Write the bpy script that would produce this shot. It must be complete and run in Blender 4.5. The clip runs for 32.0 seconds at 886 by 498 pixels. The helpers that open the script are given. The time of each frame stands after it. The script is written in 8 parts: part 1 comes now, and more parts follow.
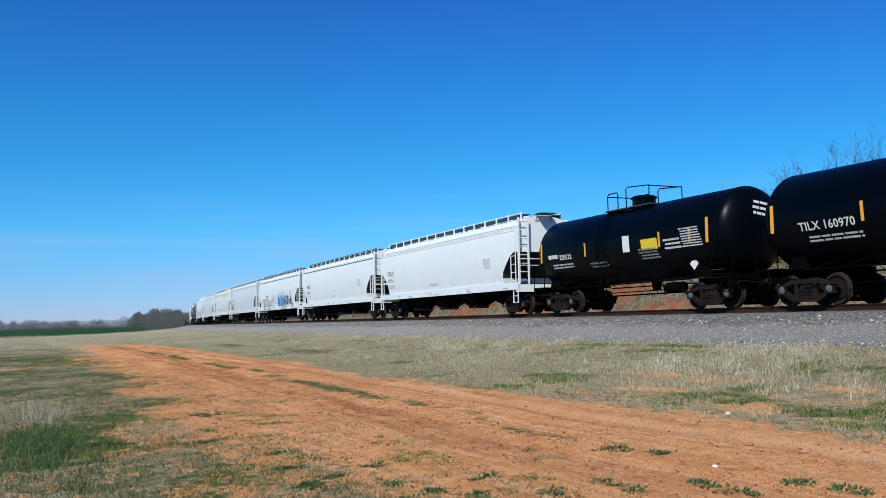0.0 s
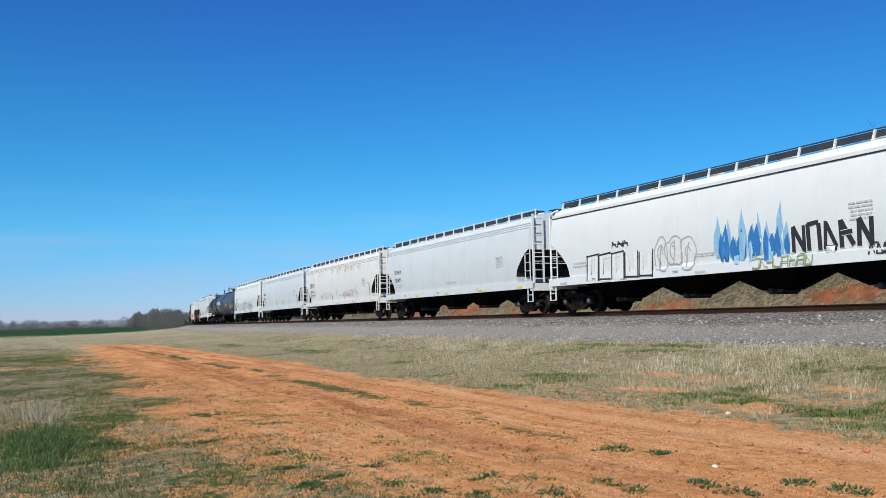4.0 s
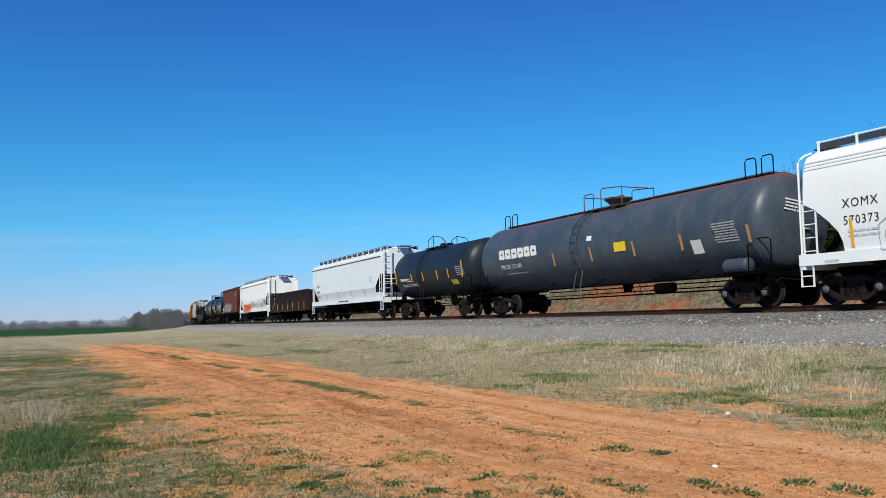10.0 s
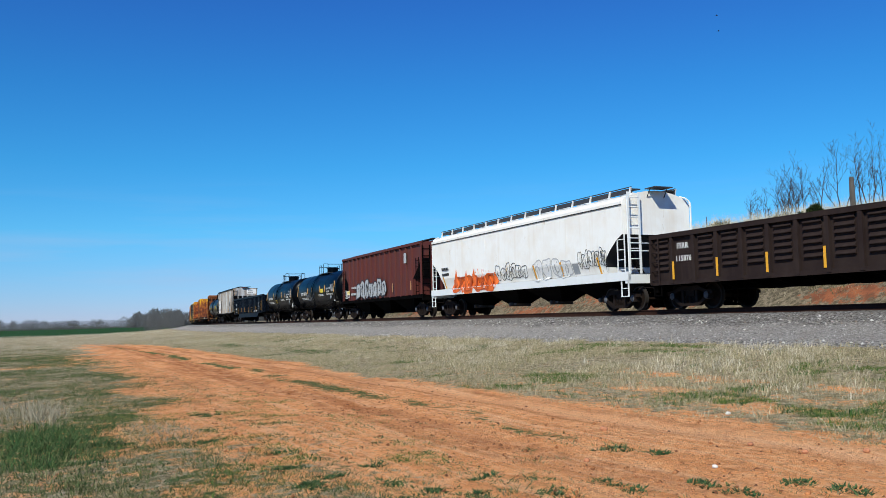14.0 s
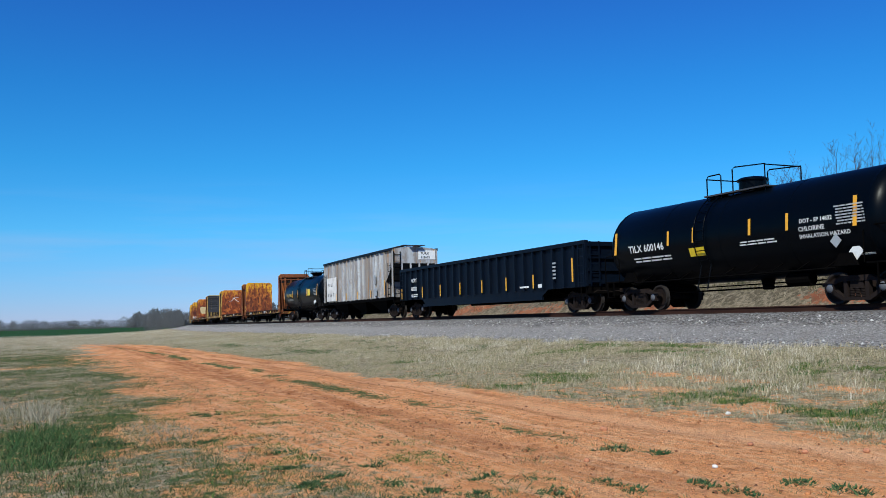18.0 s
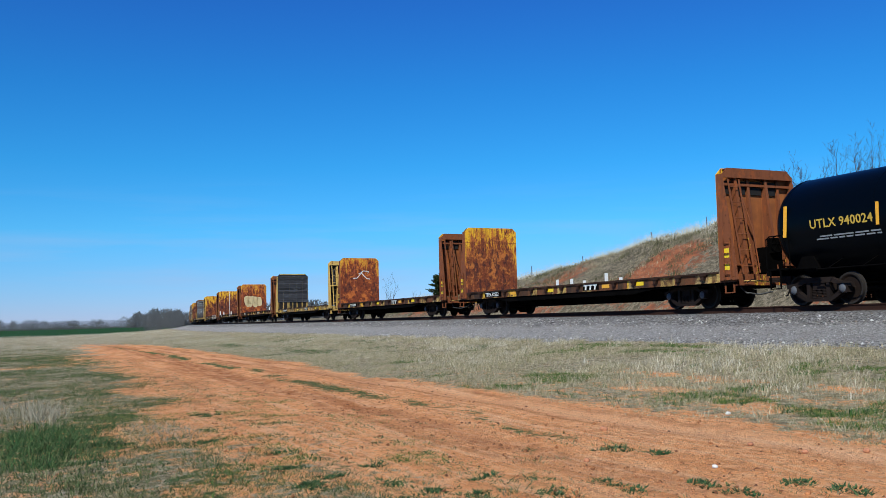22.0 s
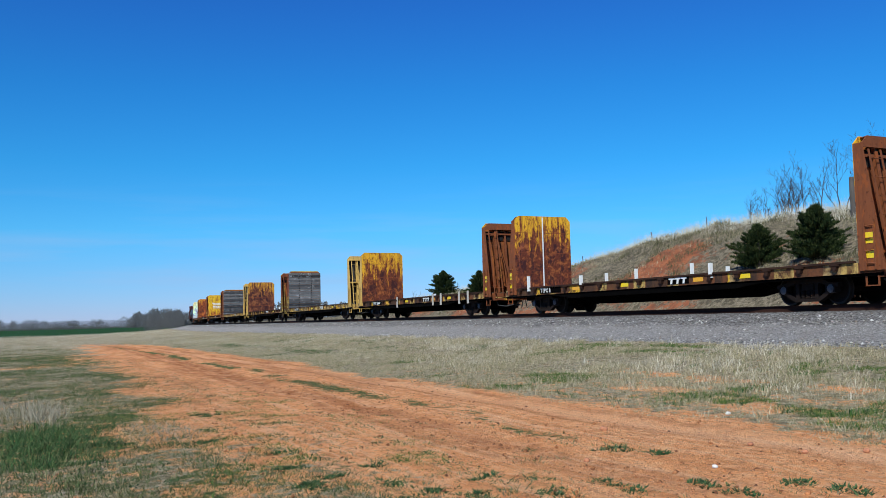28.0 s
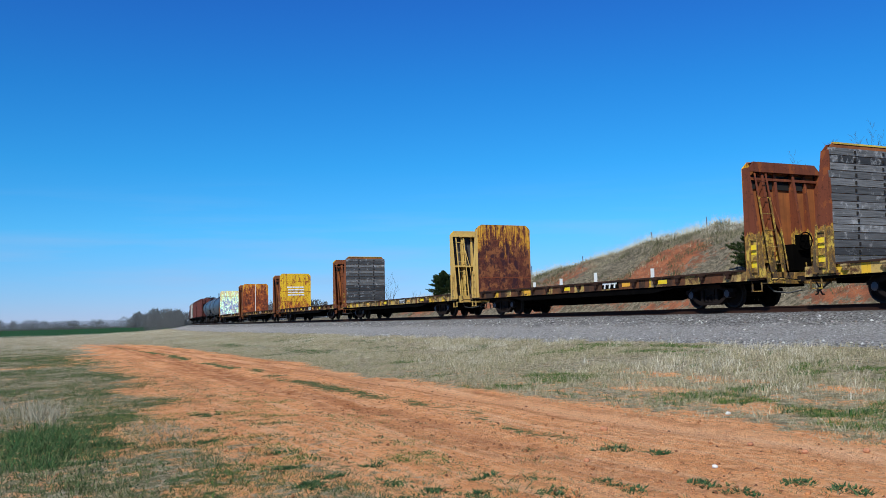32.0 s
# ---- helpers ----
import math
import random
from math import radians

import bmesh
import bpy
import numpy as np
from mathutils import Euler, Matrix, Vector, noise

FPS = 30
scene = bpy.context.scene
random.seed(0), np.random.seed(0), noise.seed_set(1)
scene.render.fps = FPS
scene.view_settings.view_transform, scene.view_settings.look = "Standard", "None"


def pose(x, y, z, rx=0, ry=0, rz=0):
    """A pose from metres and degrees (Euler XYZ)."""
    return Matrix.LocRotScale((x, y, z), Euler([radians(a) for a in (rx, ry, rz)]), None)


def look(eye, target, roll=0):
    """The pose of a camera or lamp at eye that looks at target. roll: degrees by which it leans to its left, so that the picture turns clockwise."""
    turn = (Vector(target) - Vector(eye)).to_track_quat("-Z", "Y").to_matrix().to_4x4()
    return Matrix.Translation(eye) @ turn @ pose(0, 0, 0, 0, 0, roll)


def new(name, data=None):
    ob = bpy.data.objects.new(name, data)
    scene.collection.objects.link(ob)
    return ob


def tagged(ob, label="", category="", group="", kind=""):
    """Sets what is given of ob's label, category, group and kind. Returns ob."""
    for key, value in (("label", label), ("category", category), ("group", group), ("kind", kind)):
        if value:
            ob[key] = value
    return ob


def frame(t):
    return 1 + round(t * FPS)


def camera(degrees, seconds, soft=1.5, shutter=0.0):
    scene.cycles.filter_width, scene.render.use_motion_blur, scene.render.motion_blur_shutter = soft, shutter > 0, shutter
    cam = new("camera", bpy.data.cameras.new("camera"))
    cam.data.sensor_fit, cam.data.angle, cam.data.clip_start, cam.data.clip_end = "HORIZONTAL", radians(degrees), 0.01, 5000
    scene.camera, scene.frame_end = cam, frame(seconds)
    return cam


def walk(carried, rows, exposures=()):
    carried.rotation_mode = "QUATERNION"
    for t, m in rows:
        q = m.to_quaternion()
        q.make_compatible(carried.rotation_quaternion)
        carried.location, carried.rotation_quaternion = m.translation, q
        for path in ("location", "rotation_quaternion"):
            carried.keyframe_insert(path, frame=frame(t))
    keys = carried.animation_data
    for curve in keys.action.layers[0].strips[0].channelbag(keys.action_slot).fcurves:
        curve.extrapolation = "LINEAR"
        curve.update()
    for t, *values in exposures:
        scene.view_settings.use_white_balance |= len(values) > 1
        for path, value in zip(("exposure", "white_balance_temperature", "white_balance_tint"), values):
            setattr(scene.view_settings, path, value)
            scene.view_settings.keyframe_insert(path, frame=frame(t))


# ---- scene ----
# The camera stands on the roadside, 22 m from the track, and does not move.
# x runs along the straight track (the train goes to +x), y away from the camera, z = 0 is the top of the rail.
EYE = (0.0, -22.06, -0.203)
HEAD, PITCH = radians(26.01), radians(4.51)
AIM = (EYE[0] - math.cos(HEAD) * math.cos(PITCH), EYE[1] + math.sin(HEAD) * math.cos(PITCH), EYE[2] + math.sin(PITCH))
cam = camera(52.55, 32.0, soft=0.85)
walk(cam, [(0.0, look(EYE, AIM, -1.2175)), (32.0, look(EYE, AIM, -1.2175))], exposures=[(0.0, 0.03, 6350, 6.5), (2.0, 0.05, 6800, 6.5), (9.0, 0.07, 6950, 6.5), (13.0, 0.07, 6850, 6.5), (15.0, 0.05, 6500, 6.5), (17.0, 0.02, 6250, 6.5), (24.0, 0.02, 6250, 6.5), (32.0, 0.02, 6200, 6.5)])

# Spring sun, behind the camera and to its right.
SUN_DIR = Vector((0.66, -0.75, 0.0)).normalized()
SUN_EL = radians(43)
world = bpy.data.worlds.new("sky")
scene.world = world
world.use_nodes = True
wt = world.node_tree
wt.nodes.clear()
sky = wt.nodes.new("ShaderNodeTexSky")
sky.sky_type = "NISHITA"
sky.sun_disc = False
sky.sun_elevation = SUN_EL
sky.sun_rotation = math.atan2(SUN_DIR.x, SUN_DIR.y)
sky.altitude, sky.air_density, sky.dust_density, sky.ozone_density = 300, 1.0, 0.0, 2.0
# a clear, deep blue sky that pales towards the horizon
place = wt.nodes.new("ShaderNodeTexCoord")
split = wt.nodes.new("ShaderNodeSeparateXYZ")
wt.links.new(place.outputs["Generated"], split.inputs[0])
tint = wt.nodes.new("ShaderNodeValToRGB")
els = tint.color_ramp.elements
els[0].position, els[0].color = 0.0, (0.37, 0.46, 0.93, 1)
els[1].position, els[1].color = 0.55, (0.09, 0.38, 1.03, 1)
els.new(0.10).color = (0.205, 0.63, 1.0, 1)
els.new(0.17).color = (0.135, 0.61, 1.0, 1)
els.new(0.25).color = (0.115, 0.555, 1.015, 1)
els.new(0.34).color = (0.12, 0.465, 1.025, 1)
wt.links.new(split.outputs["Z"], tint.inputs["Fac"])
blend = wt.nodes.new("ShaderNodeMix")
blend.data_type, blend.blend_type = "RGBA", "MULTIPLY"
blend.inputs["Factor"].default_value = 1.0
back = wt.nodes.new("ShaderNodeBackground")
back.inputs["Strength"].default_value = 0.122
wout = wt.nodes.new("ShaderNodeOutputWorld")
wt.links.new(sky.outputs[0], [i for i in blend.inputs if i.name == "A" and i.type == "RGBA"][0])
wt.links.new(tint.outputs[0], [i for i in blend.inputs if i.name == "B" and i.type == "RGBA"][0])
# faint thin cloud low over the horizon
spread = wt.nodes.new("ShaderNodeMapping")
spread.inputs["Scale"].default_value = (2.2, 2.2, 26.0)
wisp = wt.nodes.new("ShaderNodeTexNoise")
wisp.inputs["Scale"].default_value, wisp.inputs["Detail"].default_value = 2.0, 6.0
wt.links.new(place.outputs["Generated"], spread.inputs["Vector"])
wt.links.new(spread.outputs["Vector"], wisp.inputs["Vector"])
low = wt.nodes.new("ShaderNodeMapRange")
for k, v in (("From Min", 0.02), ("From Max", 0.16), ("To Min", 0.5), ("To Max", 0.0)):
    low.inputs[k].default_value = v
wt.links.new(split.outputs["Z"], low.inputs["Value"])
thin = wt.nodes.new("ShaderNodeMapRange")
for k, v in (("From Min", 0.46), ("From Max", 0.72)):
    thin.inputs[k].default_value = v
wt.links.new(wisp.outputs["Fac"], thin.inputs["Value"])
both = wt.nodes.new("ShaderNodeMath")
both.operation = "MULTIPLY"
wt.links.new(low.outputs[0], both.inputs[0])
wt.links.new(thin.outputs[0], both.inputs[1])
cloud = wt.nodes.new("ShaderNodeMix")
cloud.data_type = "RGBA"
wt.links.new(both.outputs[0], cloud.inputs["Factor"])
wt.links.new([o for o in blend.outputs if o.type == "RGBA"][0], [i for i in cloud.inputs if i.name == "A" and i.type == "RGBA"][0])
[i for i in cloud.inputs if i.name == "B" and i.type == "RGBA"][0].default_value = (3.0, 4.2, 6.4, 1)
wt.links.new([o for o in cloud.outputs if o.type == "RGBA"][0], back.inputs[0])
wt.links.new(back.outputs[0], wout.inputs[0])
sun = new("sun", bpy.data.lights.new("sun", "SUN"))
sun.data.energy, sun.data.angle, sun.data.color = 5.0, radians(0.53), (1.0, 0.985, 0.88)
sun.matrix_world = look((0, 0, 60), Vector((0, 0, 60)) - Vector((SUN_DIR.x * math.cos(SUN_EL), SUN_DIR.y * math.cos(SUN_EL), math.sin(SUN_EL))))

# ---- the line of the track ----
# Straight for s > CURVE, then an easement of EASE metres into a wide curve that bends away from the camera.
CURVE, EASE, BEND = 38.5, 56.0, 0.713e-3
_ss = np.arange(0.0, 901.0)
_kap = np.where(_ss < EASE, BEND * _ss / EASE, BEND)
_ang = np.concatenate([[0], np.cumsum((_kap[1:] + _kap[:-1]) / 2)])
_xs = np.concatenate([[0], np.cumsum((np.cos(_ang[1:]) + np.cos(_ang[:-1])) / 2)])
_ys = np.concatenate([[0], np.cumsum((np.sin(_ang[1:]) + np.sin(_ang[:-1])) / 2)])


def line(s, off=0.0):
    """The place at s metres along the track, off metres to its far side, and the angle by which it has turned."""
    d = CURVE - s
    if d <= 0:
        return s, off, 0.0
    a = float(np.interp(d, _ss, _ang))
    return (CURVE - float(np.interp(d, _ss, _xs)) + off * math.sin(a),
            float(np.interp(d, _ss, _ys)) + off * math.cos(a), a)


def offset_of(x, y):
    """How far points (arrays) lie on the far side of the track."""
    d = np.clip(CURVE - x, 0, None)
    yt = np.interp(d, _xs, _ys)
    a = np.interp(d, _xs, _ang)
    return (y - yt) * np.cos(a)


SPEED = 15.89
# ---- materials ----
def nodes(name):
    m = bpy.data.materials.new(name)
    m.use_nodes = True
    return m, m.node_tree.nodes, m.node_tree.links, m.node_tree.nodes["Principled BSDF"]


def noise_tex(nt, lk, scale, detail=4.0, rough=0.6, vec=None, stretch=None):
    n = nt.new("ShaderNodeTexNoise")
    n.inputs["Scale"].default_value, n.inputs["Detail"].default_value, n.inputs["Roughness"].default_value = scale, detail, rough
    if vec is not None:
        if stretch:
            mp = nt.new("ShaderNodeMapping")
            mp.inputs["Scale"].default_value = stretch
            lk.new(vec, mp.inputs["Vector"])
            vec = mp.outputs["Vector"]
        lk.new(vec, n.inputs["Vector"])
    return n.outputs["Fac"]


def ramp(nt, lk, fac, lo, hi, a=0.0, b=1.0):
    r = nt.new("ShaderNodeMapRange")
    for k, v in (("From Min", lo), ("From Max", hi), ("To Min", a), ("To Max", b)):
        r.inputs[k].default_value = v
    lk.new(fac, r.inputs["Value"])
    return r.outputs["Result"]


def mixc(nt, lk, fac, a, b):
    m = nt.new("ShaderNodeMix")
    m.data_type = "RGBA"
    if isinstance(fac, float):
        m.inputs["Factor"].default_value = fac
    else:
        lk.new(fac, m.inputs["Factor"])
    for key, v in (("A", a), ("B", b)):
        sock = [i for i in m.inputs if i.name == key and i.type == "RGBA"][0]
        if isinstance(v, tuple):
            sock.default_value = (*v, 1)
        else:
            lk.new(v, sock)
    return [o for o in m.outputs if o.type == "RGBA"][0]


def bump(nt, lk, p, height, strength=0.3, dist=0.02):
    b = nt.new("ShaderNodeBump")
    b.inputs["Strength"].default_value, b.inputs["Distance"].default_value = strength, dist
    lk.new(height, b.inputs["Height"])
    lk.new(b.outputs["Normal"], p.inputs["Normal"])


def objvec(nt):
    return nt.new("ShaderNodeTexCoord").outputs["Object"]


def paint(name, base, dirt, amount=0.35, rough=0.45, streak=True, rust=None, rust_amount=0.0, metal=0.0, spec=0.3):
    """Weathered paint: soft blotches, vertical streaks of dirt and, where given, rust."""
    m, nt, lk, p = nodes(name)
    v = objvec(nt)
    blot = ramp(nt, lk, noise_tex(nt, lk, 0.9, 5, 0.6, v), 0.42, 0.72, 0.0, amount)
    col = mixc(nt, lk, blot, base, dirt)
    if streak:
        st = ramp(nt, lk, noise_tex(nt, lk, 1.0, 6, 0.65, v, (3.2, 3.2, 0.22)), 0.5, 0.75, 0.0, amount * 0.9)
        col = mixc(nt, lk, st, col, dirt)
    if rust:
        r = ramp(nt, lk, noise_tex(nt, lk, 1.0, 7, 0.7, v, (2.6, 2.6, 0.35)), 0.62 - rust_amount * 0.3, 0.68 - rust_amount * 0.22)
        r2 = mixc(nt, lk, noise_tex(nt, lk, 6, 5, 0.7, v), rust, tuple(c * 0.35 for c in rust))
        col = mixc(nt, lk, r, col, r2)
    lk.new(col, p.inputs["Base Color"])
    p.inputs["Roughness"].default_value, p.inputs["Metallic"].default_value = rough, metal
    p.inputs["Specular IOR Level"].default_value = spec
    fine = noise_tex(nt, lk, 24, 4, 0.6, v)
    bump(nt, lk, p, fine, 0.12, 0.01)
    return m


M = {}
M["white"] = paint("white_car_paint", (0.70, 0.725, 0.735), (0.55, 0.56, 0.545), 0.24)
M["grey"] = paint("light_grey_car_paint", (0.60, 0.64, 0.665), (0.44, 0.445, 0.44), 0.26)
M["pale_grey"] = paint("pale_grey_car_paint", (0.66, 0.695, 0.72), (0.50, 0.515, 0.52), 0.28)
M["black"] = paint("black_tank_paint", (0.0006, 0.0018, 0.0036), (0.0020, 0.0022, 0.0026), 0.35, 0.32, spec=.07)
M["darkgrey"] = paint("dark_grey_tank_paint", (0.040, 0.056, 0.078), (0.066, 0.072, 0.082), 0.45, 0.42, rust=(0.11, 0.055, 0.035), rust_amount=-.10)
M["charcoal"] = paint("charcoal_tank_paint", (0.010, 0.016, 0.024), (0.022, 0.025, 0.030), 0.45, 0.42, spec=.2)
M["brown"] = paint("brown_gondola_paint", (0.019, 0.0115, 0.011), (0.042, 0.029, 0.024), 0.5, 0.8, spec=.15)
M["oxide"] = paint("oxide_red_paint", (0.10, 0.022, 0.018), (0.07, 0.03, 0.025), 0.5, 0.65)
M["blue"] = paint("navy_gondola_paint", (0.0017, 0.0046, 0.0110), (0.005, 0.0068, 0.0115), 0.4, 0.5, spec=.10)
# grimy steel, darkened further so its colour includes the shade beneath cars
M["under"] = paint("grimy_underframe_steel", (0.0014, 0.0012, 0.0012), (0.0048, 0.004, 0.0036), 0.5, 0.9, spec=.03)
M["rust"] = paint("rusted_orange_steel", (0.23, 0.055, 0.018), (0.10, 0.03, 0.015), 0.7, 0.85, rust=(0.5, 0.22, 0.02), rust_amount=0.0)
M["rail"] = paint("dark_rusty_rail_steel", (0.030, 0.014, 0.010), (0.055, 0.024, 0.016), 0.5, 0.8, spec=.1)
M["tie"] = paint("oily_timber", (0.04, 0.03, 0.025), (0.08, 0.065, 0.055), 0.5, 0.9)
# ---- mesh helpers ----
def part(name, bm, material, parent=None, label="", m=None):
    """Links a bmesh (or a ready mesh) as one object under its parent."""
    if isinstance(bm, bpy.types.Mesh):
        me = bm
    else:
        me = bpy.data.meshes.new(name)
        bm.to_mesh(me)
        bm.free()
    if material is not None and not me.materials:
        me.materials.append(material)
    ob = new(name, me)
    if parent is not None:
        ob.parent = parent
    if m is not None:
        ob.matrix_basis = m
    if label:
        ob["label"] = label
    return ob


def add_box(bm, x0, x1, y0, y1, z0, z1):
    vs = [bm.verts.new(c) for c in ((x0, y0, z0), (x1, y0, z0), (x1, y1, z0), (x0, y1, z0),
                                    (x0, y0, z1), (x1, y0, z1), (x1, y1, z1), (x0, y1, z1))]
    for f in ((3, 2, 1, 0), (4, 5, 6, 7), (0, 1, 5, 4), (1, 2, 6, 5), (2, 3, 7, 6), (3, 0, 4, 7)):
        bm.faces.new([vs[i] for i in f])
    return vs


def box(x0, x1, y0, y1, z0, z1):
    bm = bmesh.new()
    add_box(bm, x0, x1, y0, y1, z0, z1)
    return bm


def smooth(me):
    for p in me.polygons:
        p.use_smooth = True
    return me
# ---- ground ----
def hash2(ix, iy, seed):
    h = np.sin(ix * 127.1 + iy * 311.7 + seed * 74.7) * 43758.5453
    return h - np.floor(h)


def vnoise(x, y, scale, seed=0):
    """Smooth noise from 0 to 1 with lumps about scale metres wide."""
    u, v = x / scale, y / scale
    iu, iv = np.floor(u), np.floor(v)
    fu, fv = u - iu, v - iv
    fu, fv = fu * fu * (3 - 2 * fu), fv * fv * (3 - 2 * fv)
    a, b = hash2(iu, iv, seed), hash2(iu + 1, iv, seed)
    c, d = hash2(iu, iv + 1, seed), hash2(iu + 1, iv + 1, seed)
    return (a * (1 - fu) + b * fu) * (1 - fv) + (c * (1 - fu) + d * fu) * fv


def fbm(x, y, scale, seed=0, octaves=4):
    t, amp, tot = 0, 1.0, 0
    for i in range(octaves):
        t = t + amp * vnoise(x + 13.7 * i, y - 7.1 * i, scale / 2 ** i, seed + i)
        tot += amp
        amp *= .55
    return t / tot


def sstep(a, b, v):
    t = np.clip((v - a) / (b - a), 0, 1)
    return t * t * (3 - 2 * t)


def crest(x):
    return np.interp(x, [-150, -104, -92, -80, -62, -54, -48, -43, -38, -28, 0, 60, 400], [0, 0.2, 1.6, 2.3, 3.2, 3.9, 4.6, 5.0, 4.9, 4.75, 5.2, 4.6, 0])


def road_edges(x, y):
    """How firmly a place belongs to the dirt road, and how far it lies across it (0 to 1)."""
    left = np.interp(x, [-76, -42, -31, -22, -15, -8, 10], [-16.4, -18.5, -19.0, -19.3, -19.55, -19.7, -19.2])
    right = np.interp(x, [-90, -60, -40, -30, -26, -21, -17, -11.5, -9.2, -7.3, 10], [-13.6, -12.7, -13.3, -13.45, -13.65, -14.05, -14.2, -14.0, -13.8, -14.28, -14.3])
    n = (fbm(x, y, 1.6, 3) - .5) * 2.4
    m = sstep(-1.0, 1.0, y - left + n * 1.5) * sstep(-.35, .35, right - y + n * .55)
    m = m * sstep(-86, -66, x + n * 8)
    return m, np.clip((y - np.maximum(left, -18.6)) / (right - np.maximum(left, -18.6)), 0, 1)


def wheel_track(x, y, side, width):
    """The two wheel tracks of the road: side 0 runs along the verge, side 1 on the camera's side of the grass strip."""
    c = np.interp(x, [-60, -35, -24.5, -18, -14, -10.4, -7.3, 8], [-13.9, -14.35, -14.2, -14.5, -14.55, -14.75, -14.75, -14.9]) if side == 0 else \
        np.interp(x, [-60, -27, -18.5, -15.7, -11.7, -9.4, -7.5, 8], [-15.0, -16.2, -16.85, -16.6, -16.75, -17.0, -16.85, -16.5])
    return np.exp(-((y - c + .12 * (vnoise(x, y * 0, 2.2, 37) - .5)) / width) ** 2)


def ground_height(x, y):
    o = offset_of(x, y)
    z = np.interp(o, [-400, -120, -60, -30, -22, -18, -13.5, -10, -6.2, -4.6, -3.3, -2.2, -1.8, 1.8, 2.6, 3.6, 5.0, 7, 12, 30, 300],
                  [-2.4, -2.3, -2.1, -1.85, -1.75, -1.62, -1.5, -1.3, -0.95, -0.76, -0.56, -0.24, -0.2, -0.2, -0.5, -0.7, -0.55, 0.15, 0.4, 0.4, 0.0])
    far = sstep(-8, -30, o)
    z = z + far * np.interp(x, [-1200, -430, -205, -90], [2.2, 1.3, 0.0, 0.0]) - far * np.interp(x, [-230, -150, -70], [.15, .15, 0])
    lump = fbm(x, y, 5.0, 11)
    rise = np.interp(o, [5.6, 7.5, 10, 13, 16, 19, 45, 160], [0, .16, .42, .74, .93, 1, 1.02, 0])
    z = z + crest(x) * rise * (1 + .10 * (lump - .5)) + sstep(6, 9, o) * sstep(60, 30, o) * crest(x) * .16 * (fbm(x, y, 1.8, 17) - .5)
    z = z + sstep(-5, -7, o) * (.10 * (fbm(x, y, 2.4, 21) - .5) + .035 * (fbm(x, y, .5, 23) - .5))
    m, q = road_edges(x, y)
    z = z - m * (.05 * wheel_track(x, y, 0, .30) + .045 * wheel_track(x, y, 1, .34))
    z = z + m * (.026 * (fbm(x, y, .28, 29) - .5) + .05 * wheel_track(x, y, 1, .5) * (fbm(x, y, .22, 30) - .5))
    z = z + sstep(-6.4, -5.6, o) * sstep(4, 3, np.abs(o + 2.5)) * .03 * (vnoise(x, y, .16, 31) - .5)
    return z


def graded(lo, a, b, hi, fine, growth):
    out = list(np.arange(a, b, fine))
    s, v = fine, b
    while v < hi:
        out.append(v)
        s *= growth
        v += s
    out.append(hi)
    s, v = fine, a
    while v > lo:
        s *= growth
        v -= s
        out.append(max(v, lo))
    return np.array(sorted(set(out)))


gx = graded(-3500, -34, -2, 3500, 0.13, 1.035)
gy = graded(-3500, -22.4, -1.5, 3500, 0.12, 1.04)
XX, YY = np.meshgrid(gx, gy)
ZZ = ground_height(XX, YY)
OO = offset_of(XX, YY)
nx, ny = len(gx), len(gy)
me = bpy.data.meshes.new("ground")
idx = np.arange(nx * ny).reshape(ny, nx)
faces = np.stack([idx[:-1, :-1], idx[:-1, 1:], idx[1:, 1:], idx[1:, :-1]], -1).reshape(-1, 4)
me.vertices.add(nx * ny)
me.vertices.foreach_set("co", np.stack([XX, YY, ZZ], -1).ravel())
me.loops.add(faces.size)
me.loops.foreach_set("vertex_index", faces.ravel().astype(np.int32))
me.polygons.add(len(faces))
me.polygons.foreach_set("loop_start", np.arange(0, faces.size, 4, dtype=np.int32))
me.update(calc_edges=True)
me.validate()
road_m, road_q = road_edges(XX, YY)
gravel_m = sstep(-6.6, -5.6, OO + (fbm(XX, YY, 1.2, 41) - .5) * 2.0 - np.clip((XX + 40) / 60, 0, .6) * -1.0) * sstep(4.6, 3.4, OO)
GREEN_SPOTS = ((-13.0, -21.3, 2.0, .75), (-11.4, -21.6, 1.0, .4), (-8.2, -12.9, .9, .36), (-7.4, -12.85, .8, .36), (-10.5, -12.5, .9, .42), (-9.8, -12.65, .6, .3), (-7.0, -13.5, .6, .35), (-20.9, -6.75, 1.6, .30),
               (-18.2, -6.5, 1.5, .25), (-15.0, -13.4, 1.0, .30), (-15.2, -14.0, .7, .2), (-48, -20.4, 7.0, 1.3), (-50, -10.5, 6.0, .8), (-36, -10.8, 5.0, .6), (-14.9, -19.2, .5, .2), (-11.6, -18.2, .6, .14))


def green_of(x, y):
    m = sstep(.38, .56, fbm(x, y, 2.2, 51)) * .95 * sstep(-17.2, -18.6, y) + sstep(.50, .66, fbm(x, y, 1.5, 53)) * .7 * sstep(-6.5, -8.0, offset_of(x, y)) * sstep(-14.5, -12.5, y)
    for sx, sy, rx, ry in GREEN_SPOTS:
        m = np.maximum(m, sstep(1.15, .6, np.hypot((x - sx) / rx, (y - sy) / ry) + (fbm(x, y, .7, 55) - .5) * .9))
    rm, rq = road_edges(x, y)
    strip = middle(x, y) * sstep(.32, .52, fbm(x, y, 1.2, 57)) * .85
    return np.clip(np.maximum(m * (1 - .92 * rm), strip * rm), 0, 1)


